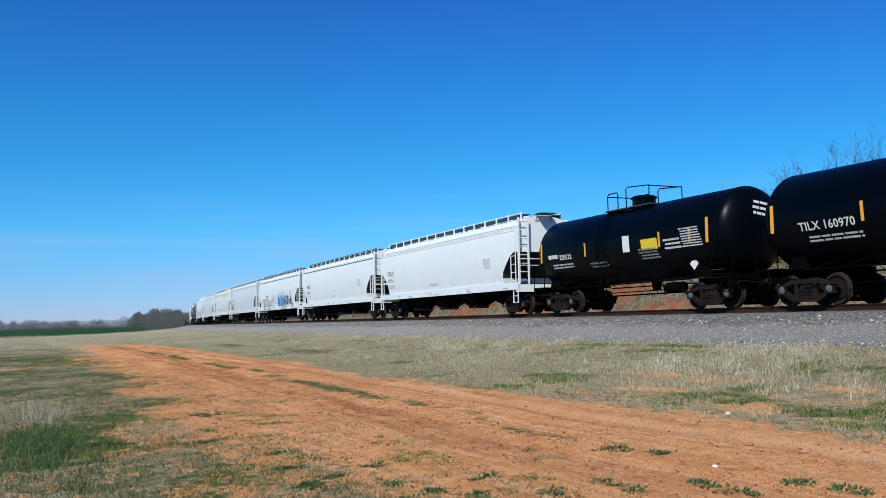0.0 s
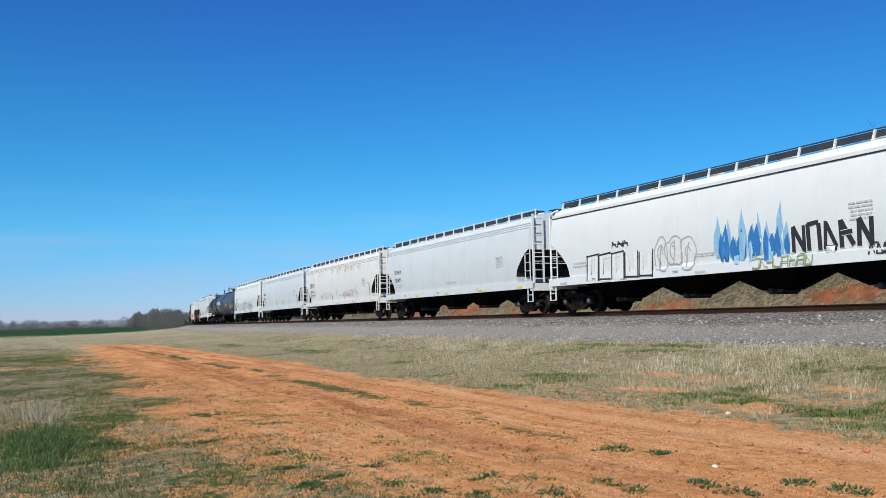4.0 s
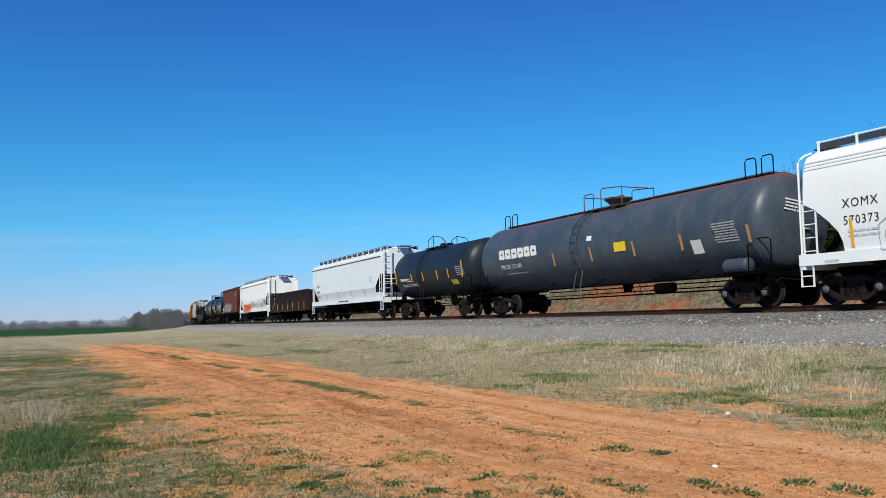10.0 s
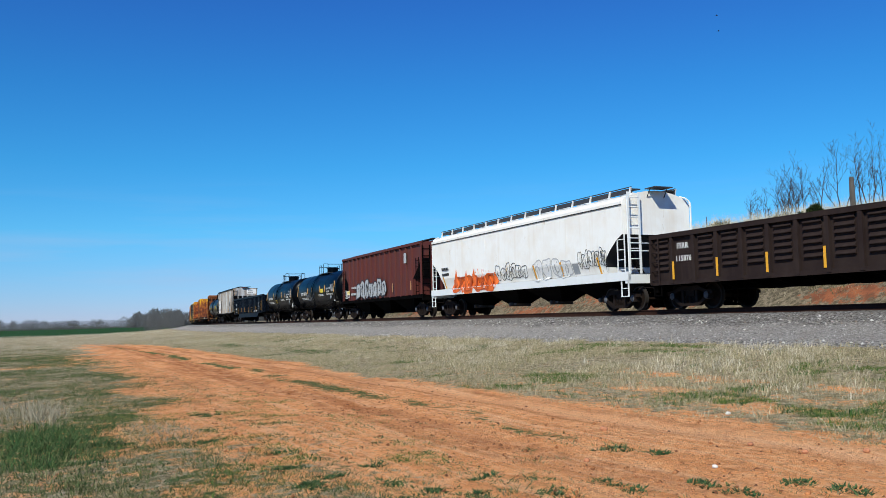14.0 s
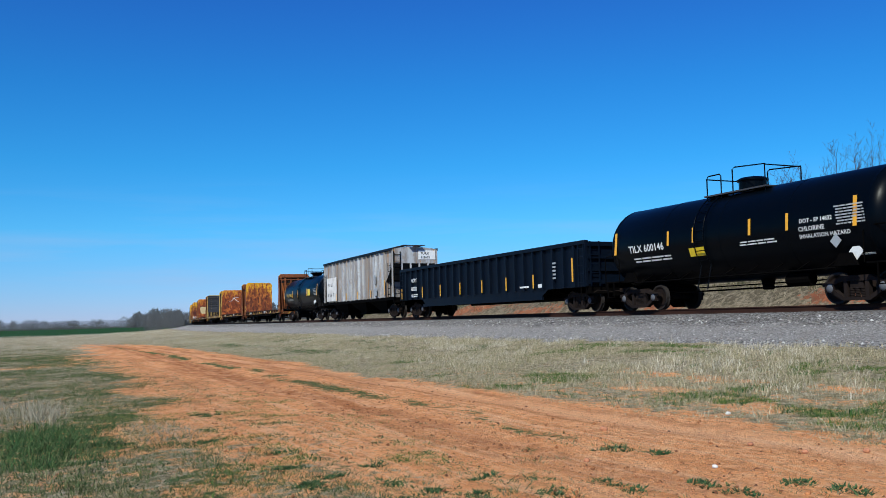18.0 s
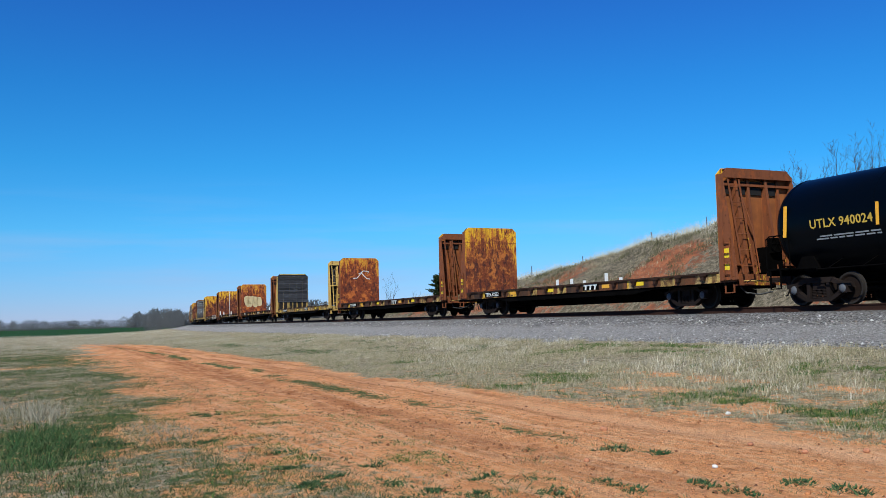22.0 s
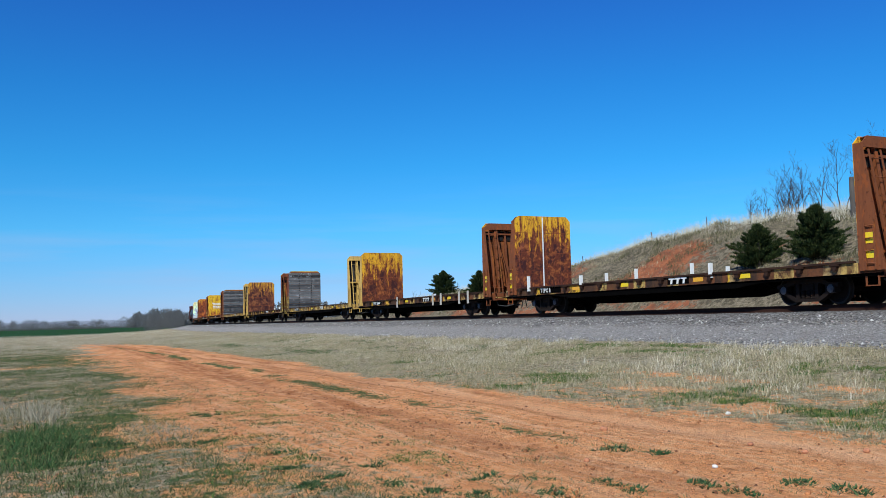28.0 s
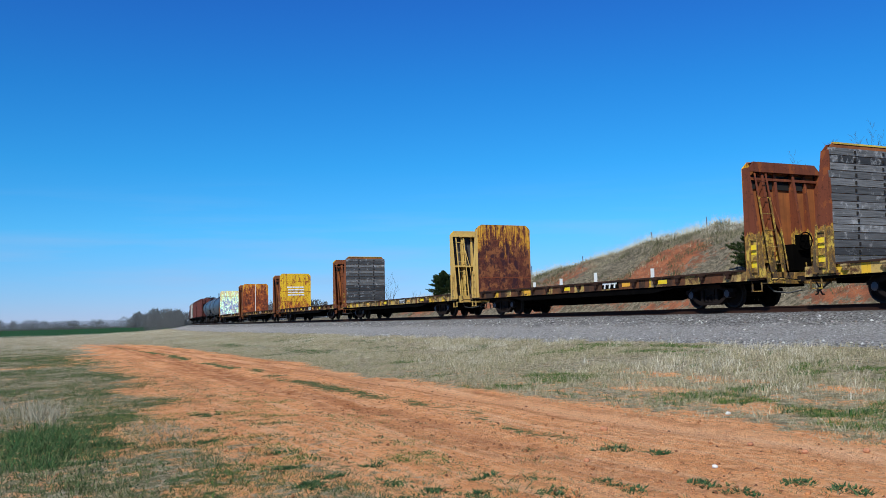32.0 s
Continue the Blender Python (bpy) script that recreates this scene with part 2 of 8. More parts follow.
def middle(x, y):
    """The narrow grass strip between the wheel tracks."""
    c = np.interp(x, [-45, -29.4, -26.7, -22.3, -17.3, -13.4, -11.9, -10, -8.3, -7.1], [-15.2, -15.6, -15.4, -15.75, -16.0, -15.95, -15.9, -16.26, -16.25, -16.1])
    return np.exp(-((y - c) / (.12 + .20 * vnoise(x, y * 0, 2.6, 58))) ** 2) * sstep(-6.9, -7.8, x)


green_m = green_of(XX, YY)
field_m = sstep(-205, -225, XX) * sstep(-3500, -3000, XX) * sstep(-8, -12, OO) * sstep(-210, -190, -np.abs(YY + 20))
bank_m = sstep(5.4, 6.4, OO) * sstep(60, 40, OO)
# bare red earth on the bank, where it has slipped
RED_SPOTS = ((-40.3, 11.0, 2.6, 2.2), (-42.2, 9.6, 3.4, 1.6), (-39.8, 12.4, 1.8, 1.2), (-52.5, 12.6, 3.6, 1.8), (-28.0, 9.4, 2.0, .7), (-35.2, 7.0, 2.6, .7), (-58, 9.0, 4.5, 1.0), (-24.5, 7.2, 2.2, .8), (-70, 10.5, 5.0, 1.4), (-47.5, 7.4, 2.6, .8))
red_m = sum(.85 * np.exp(-((XX - a) / c) ** 2 - ((YY - b) / d) ** 2) for a, b, c, d in RED_SPOTS)
red_m = bank_m * np.clip(red_m * (.35 + 1.1 * fbm(XX, YY, 1.3, 61)) + .30 * sstep(.56, .70, fbm(XX, YY, 3.0, 63)) * sstep(16, 12, OO), 0, .92)
# how thickly dead grass covers the earth: dense on the verge and in the field, thin along the road
bare_m = sum(np.exp(-((XX - a) / c) ** 2 - ((YY - b) / d) ** 2) for a, b, c, d in ((-14.4, -10.6, 1.0, .25), (-12.2, -10.7, 1.0, .28), (-9.0, -13.0, .6, .25), (-9.5, -10.7, .9, .3), (-12.2, -12.2, .8, .25)))
cover_m = (1 - road_m) * np.where(YY > -16, .86 - .28 * sstep(-30, -10, XX) * sstep(-9.5, -12.5, YY) - .6 * np.clip(bare_m, 0, 1), .62 + .16 * sstep(-20, -30, XX) - .42 * sstep(.50, .64, fbm(XX, YY, 4.5, 66)) * sstep(-58, -45, XX))
worn_m = np.clip(road_m * (.75 * wheel_track(XX, YY, 0, .30) + .25 * wheel_track(XX, YY, 1, .30)) * (.45 + .55 * vnoise(XX, YY, 2.5, 33)), 0, 1)
rut_m = np.clip((1.2 - .6 * sstep(-9, -6.5, XX)) * road_m * (.55 * wheel_track(XX, YY + .42, 0, .07) + .5 * wheel_track(XX, YY - .33, 0, .06) + .8 * wheel_track(XX, YY, 1, .26) * (.3 + .7 * vnoise(XX, YY, .8, 36)) + .55 * wheel_track(XX, YY + .55, 1, .09) + .62 * sstep(-10, -24, XX) * vnoise(XX * .25, YY, .45, 38)), 0, 1)
cover_m = np.maximum(cover_m, .34 * sstep(-17.4, -19, YY) * sstep(-16, -10, XX))
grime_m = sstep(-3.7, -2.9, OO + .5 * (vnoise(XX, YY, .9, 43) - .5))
path_m = sstep(-2.9, -3.5, OO + .4 * (vnoise(XX, YY, .9, 43) - .5)) * sstep(-5.9, -5.2, OO)
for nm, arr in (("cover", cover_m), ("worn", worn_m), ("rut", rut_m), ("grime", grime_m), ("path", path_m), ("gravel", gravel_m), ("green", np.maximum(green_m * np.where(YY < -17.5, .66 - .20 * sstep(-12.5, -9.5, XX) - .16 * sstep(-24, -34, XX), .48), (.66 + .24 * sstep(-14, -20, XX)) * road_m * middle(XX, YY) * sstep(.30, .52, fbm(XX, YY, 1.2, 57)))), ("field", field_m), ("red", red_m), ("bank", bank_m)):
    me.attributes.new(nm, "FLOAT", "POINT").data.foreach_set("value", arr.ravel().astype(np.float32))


def ground_paint():
    m, nt, lk, p = nodes("red_earth_grass_and_gravel")
    v = nt.new("ShaderNodeNewGeometry").outputs["Position"]

    def attr(n):
        a = nt.new("ShaderNodeAttribute")
        a.attribute_name = n
        return a.outputs["Fac"]

    def calc(op, a, b):
        k = nt.new("ShaderNodeMath")
        k.operation = op
        for i, q in enumerate((a, b)):
            if isinstance(q, float):
                k.inputs[i].default_value = q
            else:
                lk.new(q, k.inputs[i])
        return k.outputs[0]

    def ragged(cover, spread, soft=.10):
        """A cover with a torn edge: present where the cover outweighs the noise."""
        return ramp(nt, lk, calc("SUBTRACT", cover, spread), -soft, soft)
    n_big, n_mid = noise_tex(nt, lk, .35, 6, .6, v), noise_tex(nt, lk, 2.0, 6, .6, v)
    n_fine, n_grit = noise_tex(nt, lk, 9, 6, .75, v), noise_tex(nt, lk, 38, 4, .7, v)
    torn = ramp(nt, lk, noise_tex(nt, lk, 3.2, 9, .78, v), .30, .70)
    torn2 = ramp(nt, lk, noise_tex(nt, lk, 4.5, 7, .75, v), .33, .67)
    tracks = noise_tex(nt, lk, 2.6, 6, .62, v, (.16, 1.5, 1))
    # bare red earth: pale trodden crust, soft tyre streaks, dark crumbs, pit shade as specks
    n_clod = noise_tex(nt, lk, 4.6, 5, .58, v)
    n_crumb = noise_tex(nt, lk, 15, 2.5, .6, v)
    dirt = mixc(nt, lk, ramp(nt, lk, n_mid, .38, .62), (0.88, 0.405, 0.165), (0.78, 0.325, 0.122))
    dirt = mixc(nt, lk, ramp(nt, lk, tracks, .52, .66, 0.0, .55), dirt, (0.82, 0.45, 0.225))
    zone = ramp(nt, lk, noise_tex(nt, lk, .55, 3, .5, v), .42, .60)
    tyre = noise_tex(nt, lk, 2.4, 5, .6, v, (.10, 4.2, 1))
    dirt = mixc(nt, lk, ramp(nt, lk, tyre, .55, .62, 0.0, .55), dirt, (0.90, 0.54, 0.30))
    dirt = mixc(nt, lk, ramp(nt, lk, tyre, .44, .37, 0.0, .5), dirt, (0.50, 0.195, 0.070))
    dirt = mixc(nt, lk, calc("MULTIPLY", zone, ramp(nt, lk, tracks, .46, .36, 0.0, .4)), dirt, (0.46, 0.185, 0.068))
    dirt = mixc(nt, lk, ramp(nt, lk, n_clod, .53, .64, 0.0, .5), dirt, (0.90, 0.50, 0.255))
    dirt = mixc(nt, lk, calc("MULTIPLY", ramp(nt, lk, zone, 0, 1, .25, .8), ramp(nt, lk, n_clod, .44, .39, 0.0, .45)), dirt, (0.40, 0.165, 0.064))
    dirt = mixc(nt, lk, ramp(nt, lk, n_crumb, .60, .62, 0.0, .4), dirt, (0.24, 0.105, 0.045))
    dirt = mixc(nt, lk, ramp(nt, lk, n_crumb, .395, .375, 0.0, .35), dirt, (0.84, 0.53, 0.31))
    dirt = mixc(nt, lk, ramp(nt, lk, n_fine, .57, .65, 0.0, .3), dirt, (0.34, 0.17, 0.075))
    dirt = mixc(nt, lk, ramp(nt, lk, n_grit, .57, .65, 0.0, .22), dirt, (0.30, 0.155, 0.075))
    dirt = mixc(nt, lk, calc("MULTIPLY", attr("worn"), ramp(nt, lk, n_clod, .35, .60, 1.0, .5)), dirt, (0.84, 0.47, 0.25))
    dirt = mixc(nt, lk, calc("MULTIPLY", attr("rut"), ramp(nt, lk, n_clod, .42, .62, 1.0, .45)), dirt, (0.37, 0.125, 0.042))
    # dead grass lying on the ground; dark tones paint the shade between clumps
    n_straw = noise_tex(nt, lk, 13, 6, .72, v)
    thatch = mixc(nt, lk, ramp(nt, lk, n_clod, .40, .60), (0.46, 0.375, 0.235), (0.25, 0.20, 0.11))
    thatch = mixc(nt, lk, ramp(nt, lk, n_mid, .52, .62, 0.0, .5), thatch, (0.150, 0.155, 0.062))
    thatch = mixc(nt, lk, ramp(nt, lk, n_straw, .53, .60, 0.0, .8), thatch, (0.52, 0.46, 0.335))
    thatch = mixc(nt, lk, ramp(nt, lk, n_straw, .45, .39, 0.0, .85), thatch, (0.085, 0.080, 0.045))
    thatch = mixc(nt, lk, ramp(nt, lk, n_grit, .54, .62, 0.0, .5), thatch, (0.08, 0.074, 0.044))
    col = mixc(nt, lk, ragged(attr("cover"), torn), dirt, thatch)
    green = mixc(nt, lk, ramp(nt, lk, n_straw, .42, .58), (0.045, 0.075, 0.017), (0.165, 0.165, 0.06))
    col = mixc(nt, lk, ragged(attr("green"), torn2, .12), col, green)
    vor = nt.new("ShaderNodeTexVoronoi")
    vor.inputs["Scale"].default_value = 15
    lk.new(v, vor.inputs["Vector"])
    sep = nt.new("ShaderNodeSeparateColor")
    lk.new(vor.outputs["Color"], sep.inputs[0])
    stone = mixc(nt, lk, ramp(nt, lk, sep.outputs[0], .0, 1.0), (0.265, 0.250, 0.234), (0.56, 0.538, 0.505))
    stone = mixc(nt, lk, ramp(nt, lk, sep.outputs[1], .95, .97), stone, (0.70, 0.68, 0.64))
    stone = mixc(nt, lk, ramp(nt, lk, vor.outputs["Distance"], .40, .80), stone, (0.05, 0.044, 0.042))
    stone = mixc(nt, lk, ramp(nt, lk, n_mid, .42, .66, 0.0, .4), stone, (0.24, 0.20, 0.172))
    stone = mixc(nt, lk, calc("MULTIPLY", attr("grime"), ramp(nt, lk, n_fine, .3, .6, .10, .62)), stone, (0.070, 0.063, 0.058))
    # the trodden path of fine gravel beside the ballast
    fines = mixc(nt, lk, ramp(nt, lk, n_grit, .40, .62), (0.43, 0.402, 0.365), (0.235, 0.212, 0.188))
    fines = mixc(nt, lk, ramp(nt, lk, n_mid, .45, .65, 0.0, .5), fines, (0.30, 0.265, 0.235))
    stone = mixc(nt, lk, calc("MULTIPLY", attr("path"), ramp(nt, lk, n_fine, .40, .60, .85, .25)), stone, fines)
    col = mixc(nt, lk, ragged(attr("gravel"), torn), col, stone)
    col = mixc(nt, lk, attr("field"), col, mixc(nt, lk, n_big, (0.014, 0.050, 0.014), (0.025, 0.07, 0.018)))
    hillg = mixc(nt, lk, ramp(nt, lk, n_clod, .44, .57), (0.25, 0.205, 0.14), (0.10, 0.085, 0.055))
    hillg = mixc(nt, lk, ramp(nt, lk, n_fine, .52, .66, 0, .85), hillg, (0.065, 0.055, 0.036))
    hillg = mixc(nt, lk, ramp(nt, lk, n_fine, .46, .34, 0, .6), hillg, (0.36, 0.315, 0.24))
    hillg = mixc(nt, lk, ramp(nt, lk, n_mid, .51, .58, 0, .6), hillg, (0.105, 0.085, 0.055))
    col = mixc(nt, lk, attr("bank"), col, hillg)
    red = mixc(nt, lk, ramp(nt, lk, n_mid, .36, .64), (0.39, 0.135, 0.062), (0.21, 0.078, 0.042))
    red = mixc(nt, lk, ramp(nt, lk, n_fine, .52, .68, 0, .7), red, (0.12, 0.065, 0.042))
    col = mixc(nt, lk, ragged(attr("red"), torn), col, red)
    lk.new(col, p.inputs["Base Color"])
    p.inputs["Roughness"].default_value = .95
    p.inputs["Specular IOR Level"].default_value = .1
    hg = nt.new("ShaderNodeMath")
    hg.operation = "MULTIPLY_ADD"
    lk.new(n_fine, hg.inputs[0])
    hg.inputs[1].default_value = 2.0
    lk.new(n_grit, hg.inputs[2])
    bump(nt, lk, p, hg.outputs[0], .9, .05)
    return m


M["earth"] = ground_paint()
me.materials.append(M["earth"])
ground = tagged(new("ground", smooth(me)), kind="structure")


def ground_z(x, y):
    return ground_height(np.asarray(x, float), np.asarray(y, float))


# ---- track ----
for off in (-0.7525, 0.7525):
    bm = bmesh.new()
    prev = None
    outline = ((-.076, -.186), (.076, -.186), (.070, -.170), (.012, -.155), (.010, -.045), (.036, -.035), (.037, -.006), (.030, 0), (-.030, 0), (-.037, -.006), (-.036, -.035), (-.010, -.045), (-.012, -.155), (-.070, -.170))
    ss = list(np.arange(-780, -240, 8.0)) + list(np.arange(-240, 40, 4.0)) + [60, 140, 300, 560]
    for s in ss:
        x, y, a = line(float(s), off)
        ring = [bm.verts.new((x + d * math.sin(a), y + d * math.cos(a), z)) for d, z in outline]
        if prev:
            for i in range(len(ring)):
                bm.faces.new((prev[i], ring[i], ring[(i + 1) % len(ring)], prev[(i + 1) % len(ring)]))
        prev = ring
    bmesh.ops.recalc_face_normals(bm, faces=bm.faces)
    rail = tagged(part("rail", bm, M["rail"]), kind="structure")
# ---- shapes shared by the railway cars ----
MESH = {}


def shared(key, make, material, sm=False):
    """A mesh that is made once and then shared by all the parts that look alike."""
    if key not in MESH:
        bm = make()
        me = bpy.data.meshes.new(key)
        bm.to_mesh(me)
        bm.free()
        me.materials.append(material)
        if sm:
            shade(me)
        MESH[key] = me
    return MESH[key]


def shade(me, angle=35):
    me.set_sharp_from_angle(angle=radians(angle))
    for p in me.polygons:
        p.use_smooth = True
    return me


def prism(bm, pts, y0, y1, axis="y"):
    """Extrudes an outline (x, z) from y0 to y1; axis x: outline (y, z) along x; axis z: outline (x, y) upwards."""
    def at(a, b, c):
        return (a, c, b) if axis == "y" else ((c, a, b) if axis == "x" else (a, b, c))
    lo = [bm.verts.new(at(a, b, y0)) for a, b in pts]
    hi = [bm.verts.new(at(a, b, y1)) for a, b in pts]
    n = len(pts)
    fs = [bm.faces.new(lo), bm.faces.new(hi)]
    for i in range(n):
        fs.append(bm.faces.new((lo[i], lo[(i + 1) % n], hi[(i + 1) % n], hi[i])))
    bmesh.ops.recalc_face_normals(bm, faces=fs)


def tube(bm, pts, r, n=6, closed=False):
    """A round bar along a line of points."""
    pts = [Vector(p) for p in pts]
    rings = []
    m = len(pts)
    for i, p in enumerate(pts):
        a = pts[(i - 1) % m] if closed or i > 0 else p
        b = pts[(i + 1) % m] if closed or i < m - 1 else p
        d = (b - a).normalized()
        u = d.cross(Vector((0, 0, 1)) if abs(d.z) < 0.9 else Vector((1, 0, 0))).normalized()
        w = d.cross(u)
        rings.append([bm.verts.new(p + r * (math.cos(k * 2 * math.pi / n) * u + math.sin(k * 2 * math.pi / n) * w)) for k in range(n)])
    for i in range(m if closed else m - 1):
        a, b = rings[i], rings[(i + 1) % m]
        for k in range(n):
            bm.faces.new((a[k], a[(k + 1) % n], b[(k + 1) % n], b[k]))
    if not closed:
        bm.faces.new(rings[0][::-1])
        bm.faces.new(rings[-1])


def lathe(bm, prof, n=24, axis="y", at=(0, 0, 0)):
    """Turns a profile of (distance along the axis, radius)."""
    rings = []
    for d, r in prof:
        ring = []
        for k in range(n):
            c, s = math.cos(k * 2 * math.pi / n) * r, math.sin(k * 2 * math.pi / n) * r
            v = (c, d, s) if axis == "y" else ((d, c, s) if axis == "x" else (c, s, d))
            ring.append(bm.verts.new((v[0] + at[0], v[1] + at[1], v[2] + at[2])))
        rings.append(ring)
    fs = []
    for a, b in zip(rings[:-1], rings[1:]):
        for k in range(n):
            fs.append(bm.faces.new((a[k], a[(k + 1) % n], b[(k + 1) % n], b[k])))
    fs.append(bm.faces.new(rings[0]))
    fs.append(bm.faces.new(rings[-1]))
    bmesh.ops.recalc_face_normals(bm, faces=fs)


def ladder_mesh(w, h, rungs, r=0.018, stile=0.028):
    """A ladder in the plane y = 0, its foot at z = 0, w wide along x."""
    bm = bmesh.new()
    for x in (0, w):
        add_box(bm, x - stile, x + stile, -0.012, 0.012, 0, h)
    for i in range(rungs):
        z = h * (i + 0.5) / rungs
        tube(bm, [(0, 0, z), (w, 0, z)], r, 5)
    return bm


def text_mesh(body, size, material, thin=False):
    """Letters that stand upright and face -y; x = 0 is their left end."""
    key = ("text", body, size, material.name)
    if key not in MESH:
        cu = bpy.data.curves.new("letters", "FONT")
        cu.body, cu.size, cu.extrude, cu.resolution_u = body, size, 0.002, 2
        cu.space_character = 1.14 if thin else 1.04
        cu.offset = 0.0 if thin else size * 0.014
        ob = bpy.data.objects.new("letters", cu)
        me = bpy.data.meshes.new_from_object(ob)
        me.transform(Matrix.Rotation(radians(90), 4, "X"))
        me.materials.clear()
        me.materials.append(material)
        bpy.data.objects.remove(ob)
        MESH[key] = me
    return MESH[key]


def bars_mesh(w, h, lines, material, seed):
    """Lines of small print, too small to read: plain bars of its size."""
    key = ("bars", w, h, lines, material.name, seed)
    if key not in MESH:
        rnd = random.Random(seed)
        bm = bmesh.new()
        for i in range(lines):
            z = h - (i + 0.5) * h / lines
            t = h / lines * 0.24
            x = rnd.uniform(0, 0.1) * w
            while x < w * 0.97:
                e = min(w, x + rnd.uniform(0.08, 0.3) * w)
                add_box(bm, x, e, -0.003, 0.003, z - t, z + t)
                x = e + 0.03 * w
        me = bpy.data.meshes.new("bars")
        bm.to_mesh(me)
        bm.free()
        me.materials.append(material)
        MESH[key] = me
    return MESH[key]


def flatm(name, col, rough=0.5):
    m, nt, lk, p = nodes(name)
    v = objvec(nt)
    lk.new(mixc(nt, lk, ramp(nt, lk, noise_tex(nt, lk, 9, 4, 0.7, v), 0.4, 0.75, 0.0, 0.45), col, tuple(c * 0.6 for c in col)), p.inputs["Base Color"])
    p.inputs["Roughness"].default_value = rough
    return m


M["ink"] = flatm("black_lettering", (0.02, 0.02, 0.022))
M["lettering"] = flatm("white_lettering", (0.72, 0.72, 0.70))
M["gold"] = flatm("yellow_lettering", (0.55, 0.36, 0.05))
M["reflector"] = flatm("yellow_reflective_tape", (0.75, 0.36, 0.02), 0.3)
M["faded_tape"] = flatm("faded_orange_tape", (0.42, 0.22, 0.09), 0.6)
M["sticker"] = flatm("bright_yellow_plate", (0.78, 0.55, 0.02), 0.4)
M["decal"] = flatm("grey_decal", (0.30, 0.32, 0.34), 0.6)
M["faint"] = flatm("faint_grey_print", (0.50, 0.51, 0.52), 0.6)
M["spray_blue"] = flatm("blue_spray_paint", (0.03, 0.19, 0.48), 0.6)
M["spray_sky"] = flatm("pale_blue_spray_paint", (0.26, 0.48, 0.68), 0.6)
M["spray_olive"] = flatm("olive_spray_paint", (0.26, 0.30, 0.16), 0.6)
M["spray_orange"] = flatm("orange_spray_paint", (0.72, 0.13, 0.015), 0.6)
M["spray_rust"] = flatm("dark_orange_spray_paint", (0.46, 0.075, 0.012), 0.6)
M["spray_silver"] = flatm("silver_spray_paint", (0.42, 0.43, 0.44), 0.5)
M["spray_tan"] = flatm("tan_spray_paint", (0.60, 0.46, 0.24), 0.6)
M["spray_black"] = flatm("black_spray_paint", (0.025, 0.025, 0.03), 0.6)
M["spray_white"] = flatm("white_spray_paint", (0.75, 0.75, 0.74), 0.6)
M["wheel"] = paint("worn_wheel_steel", (0.010, 0.007, 0.006), (0.026, 0.014, 0.010), 0.6, 0.8, streak=False, spec=.1)
M["tread"] = paint("bright_wheel_rim", (0.024, 0.020, 0.018), (0.014, 0.010, 0.009), 0.5, 0.7, streak=False, spec=.2)
M["frame"] = paint("brown_truck_casting", (0.014, 0.010, 0.009), (0.036, 0.024, 0.020), 0.6, 0.85, streak=False, spec=.08)
M["cap"] = paint("bearing_cap_steel", (0.10, 0.105, 0.12), (0.03, 0.026, 0.024), 0.5, 0.6, streak=False, spec=.08)
M["grating"] = paint("dark_roof_grating", (0.035, 0.038, 0.045), (0.06, 0.06, 0.06), 0.4, 0.6, streak=False)
# light grey bottoms coloured near black: the shade under the car is painted in
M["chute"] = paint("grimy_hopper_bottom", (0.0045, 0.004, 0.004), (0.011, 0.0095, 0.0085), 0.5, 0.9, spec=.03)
M["hose"] = flatm("black_rubber", (0.012, 0.012, 0.012), 0.6)
M["pale"] = paint("pale_stake_paint", (0.72, 0.72, 0.70), (0.5, 0.47, 0.42), 0.3)

WHEEL_R = 0.457
AXLES = []


def side_frame_bm():
    bm = bmesh.new()
    prism(bm, [(-1.16, .50), (-1.16, .62), (-.80, .66), (-.46, .80), (.46, .80), (.80, .66), (1.16, .62), (1.16, .50), (.84, .52), (.50, .64), (-.50, .64), (-.84, .52)], -.09, .09)
    prism(bm, [(-1.08, .52), (-.86, .50), (-.62, .32), (-.40, .19), (.40, .19), (.62, .32), (.86, .50), (1.08, .52), (.72, .24), (.46, .10), (-.46, .10), (-.72, .24)], -.09, .09)
    for sx in (-1, 1):
        a, b = sorted((sx * .42, sx * .30))
        add_box(bm, a, b, -.08, .08, .17, .66)
        a, b = sorted((sx * .74, sx * 1.06))
        add_box(bm, a, b, -.11, .11, .34, .56)
    return bm


def springs_bm():
    bm = bmesh.new()
    pr = []
    for i in range(6):
        z = .19 + i * .045
        pr += [(z, .06), (z + .012, .08), (z + .03, .08), (z + .04, .06)]
    lathe(bm, pr, 8, "z")
    return bm


def wheel_bm():
    bm = bmesh.new()
    w = [(-.06, .10), (-.05, .13), (-.02, .17), (-.015, .33), (-.055, .375), (-.062, .40), (-.062, .452)]
    lathe(bm, w + [(.03, .457), (.04, .485), (.062, .485), (.066, .40), (.06, .375), (.025, .33), (.02, .17), (.06, .13), (.07, .10)], 26, "y")
    return bm


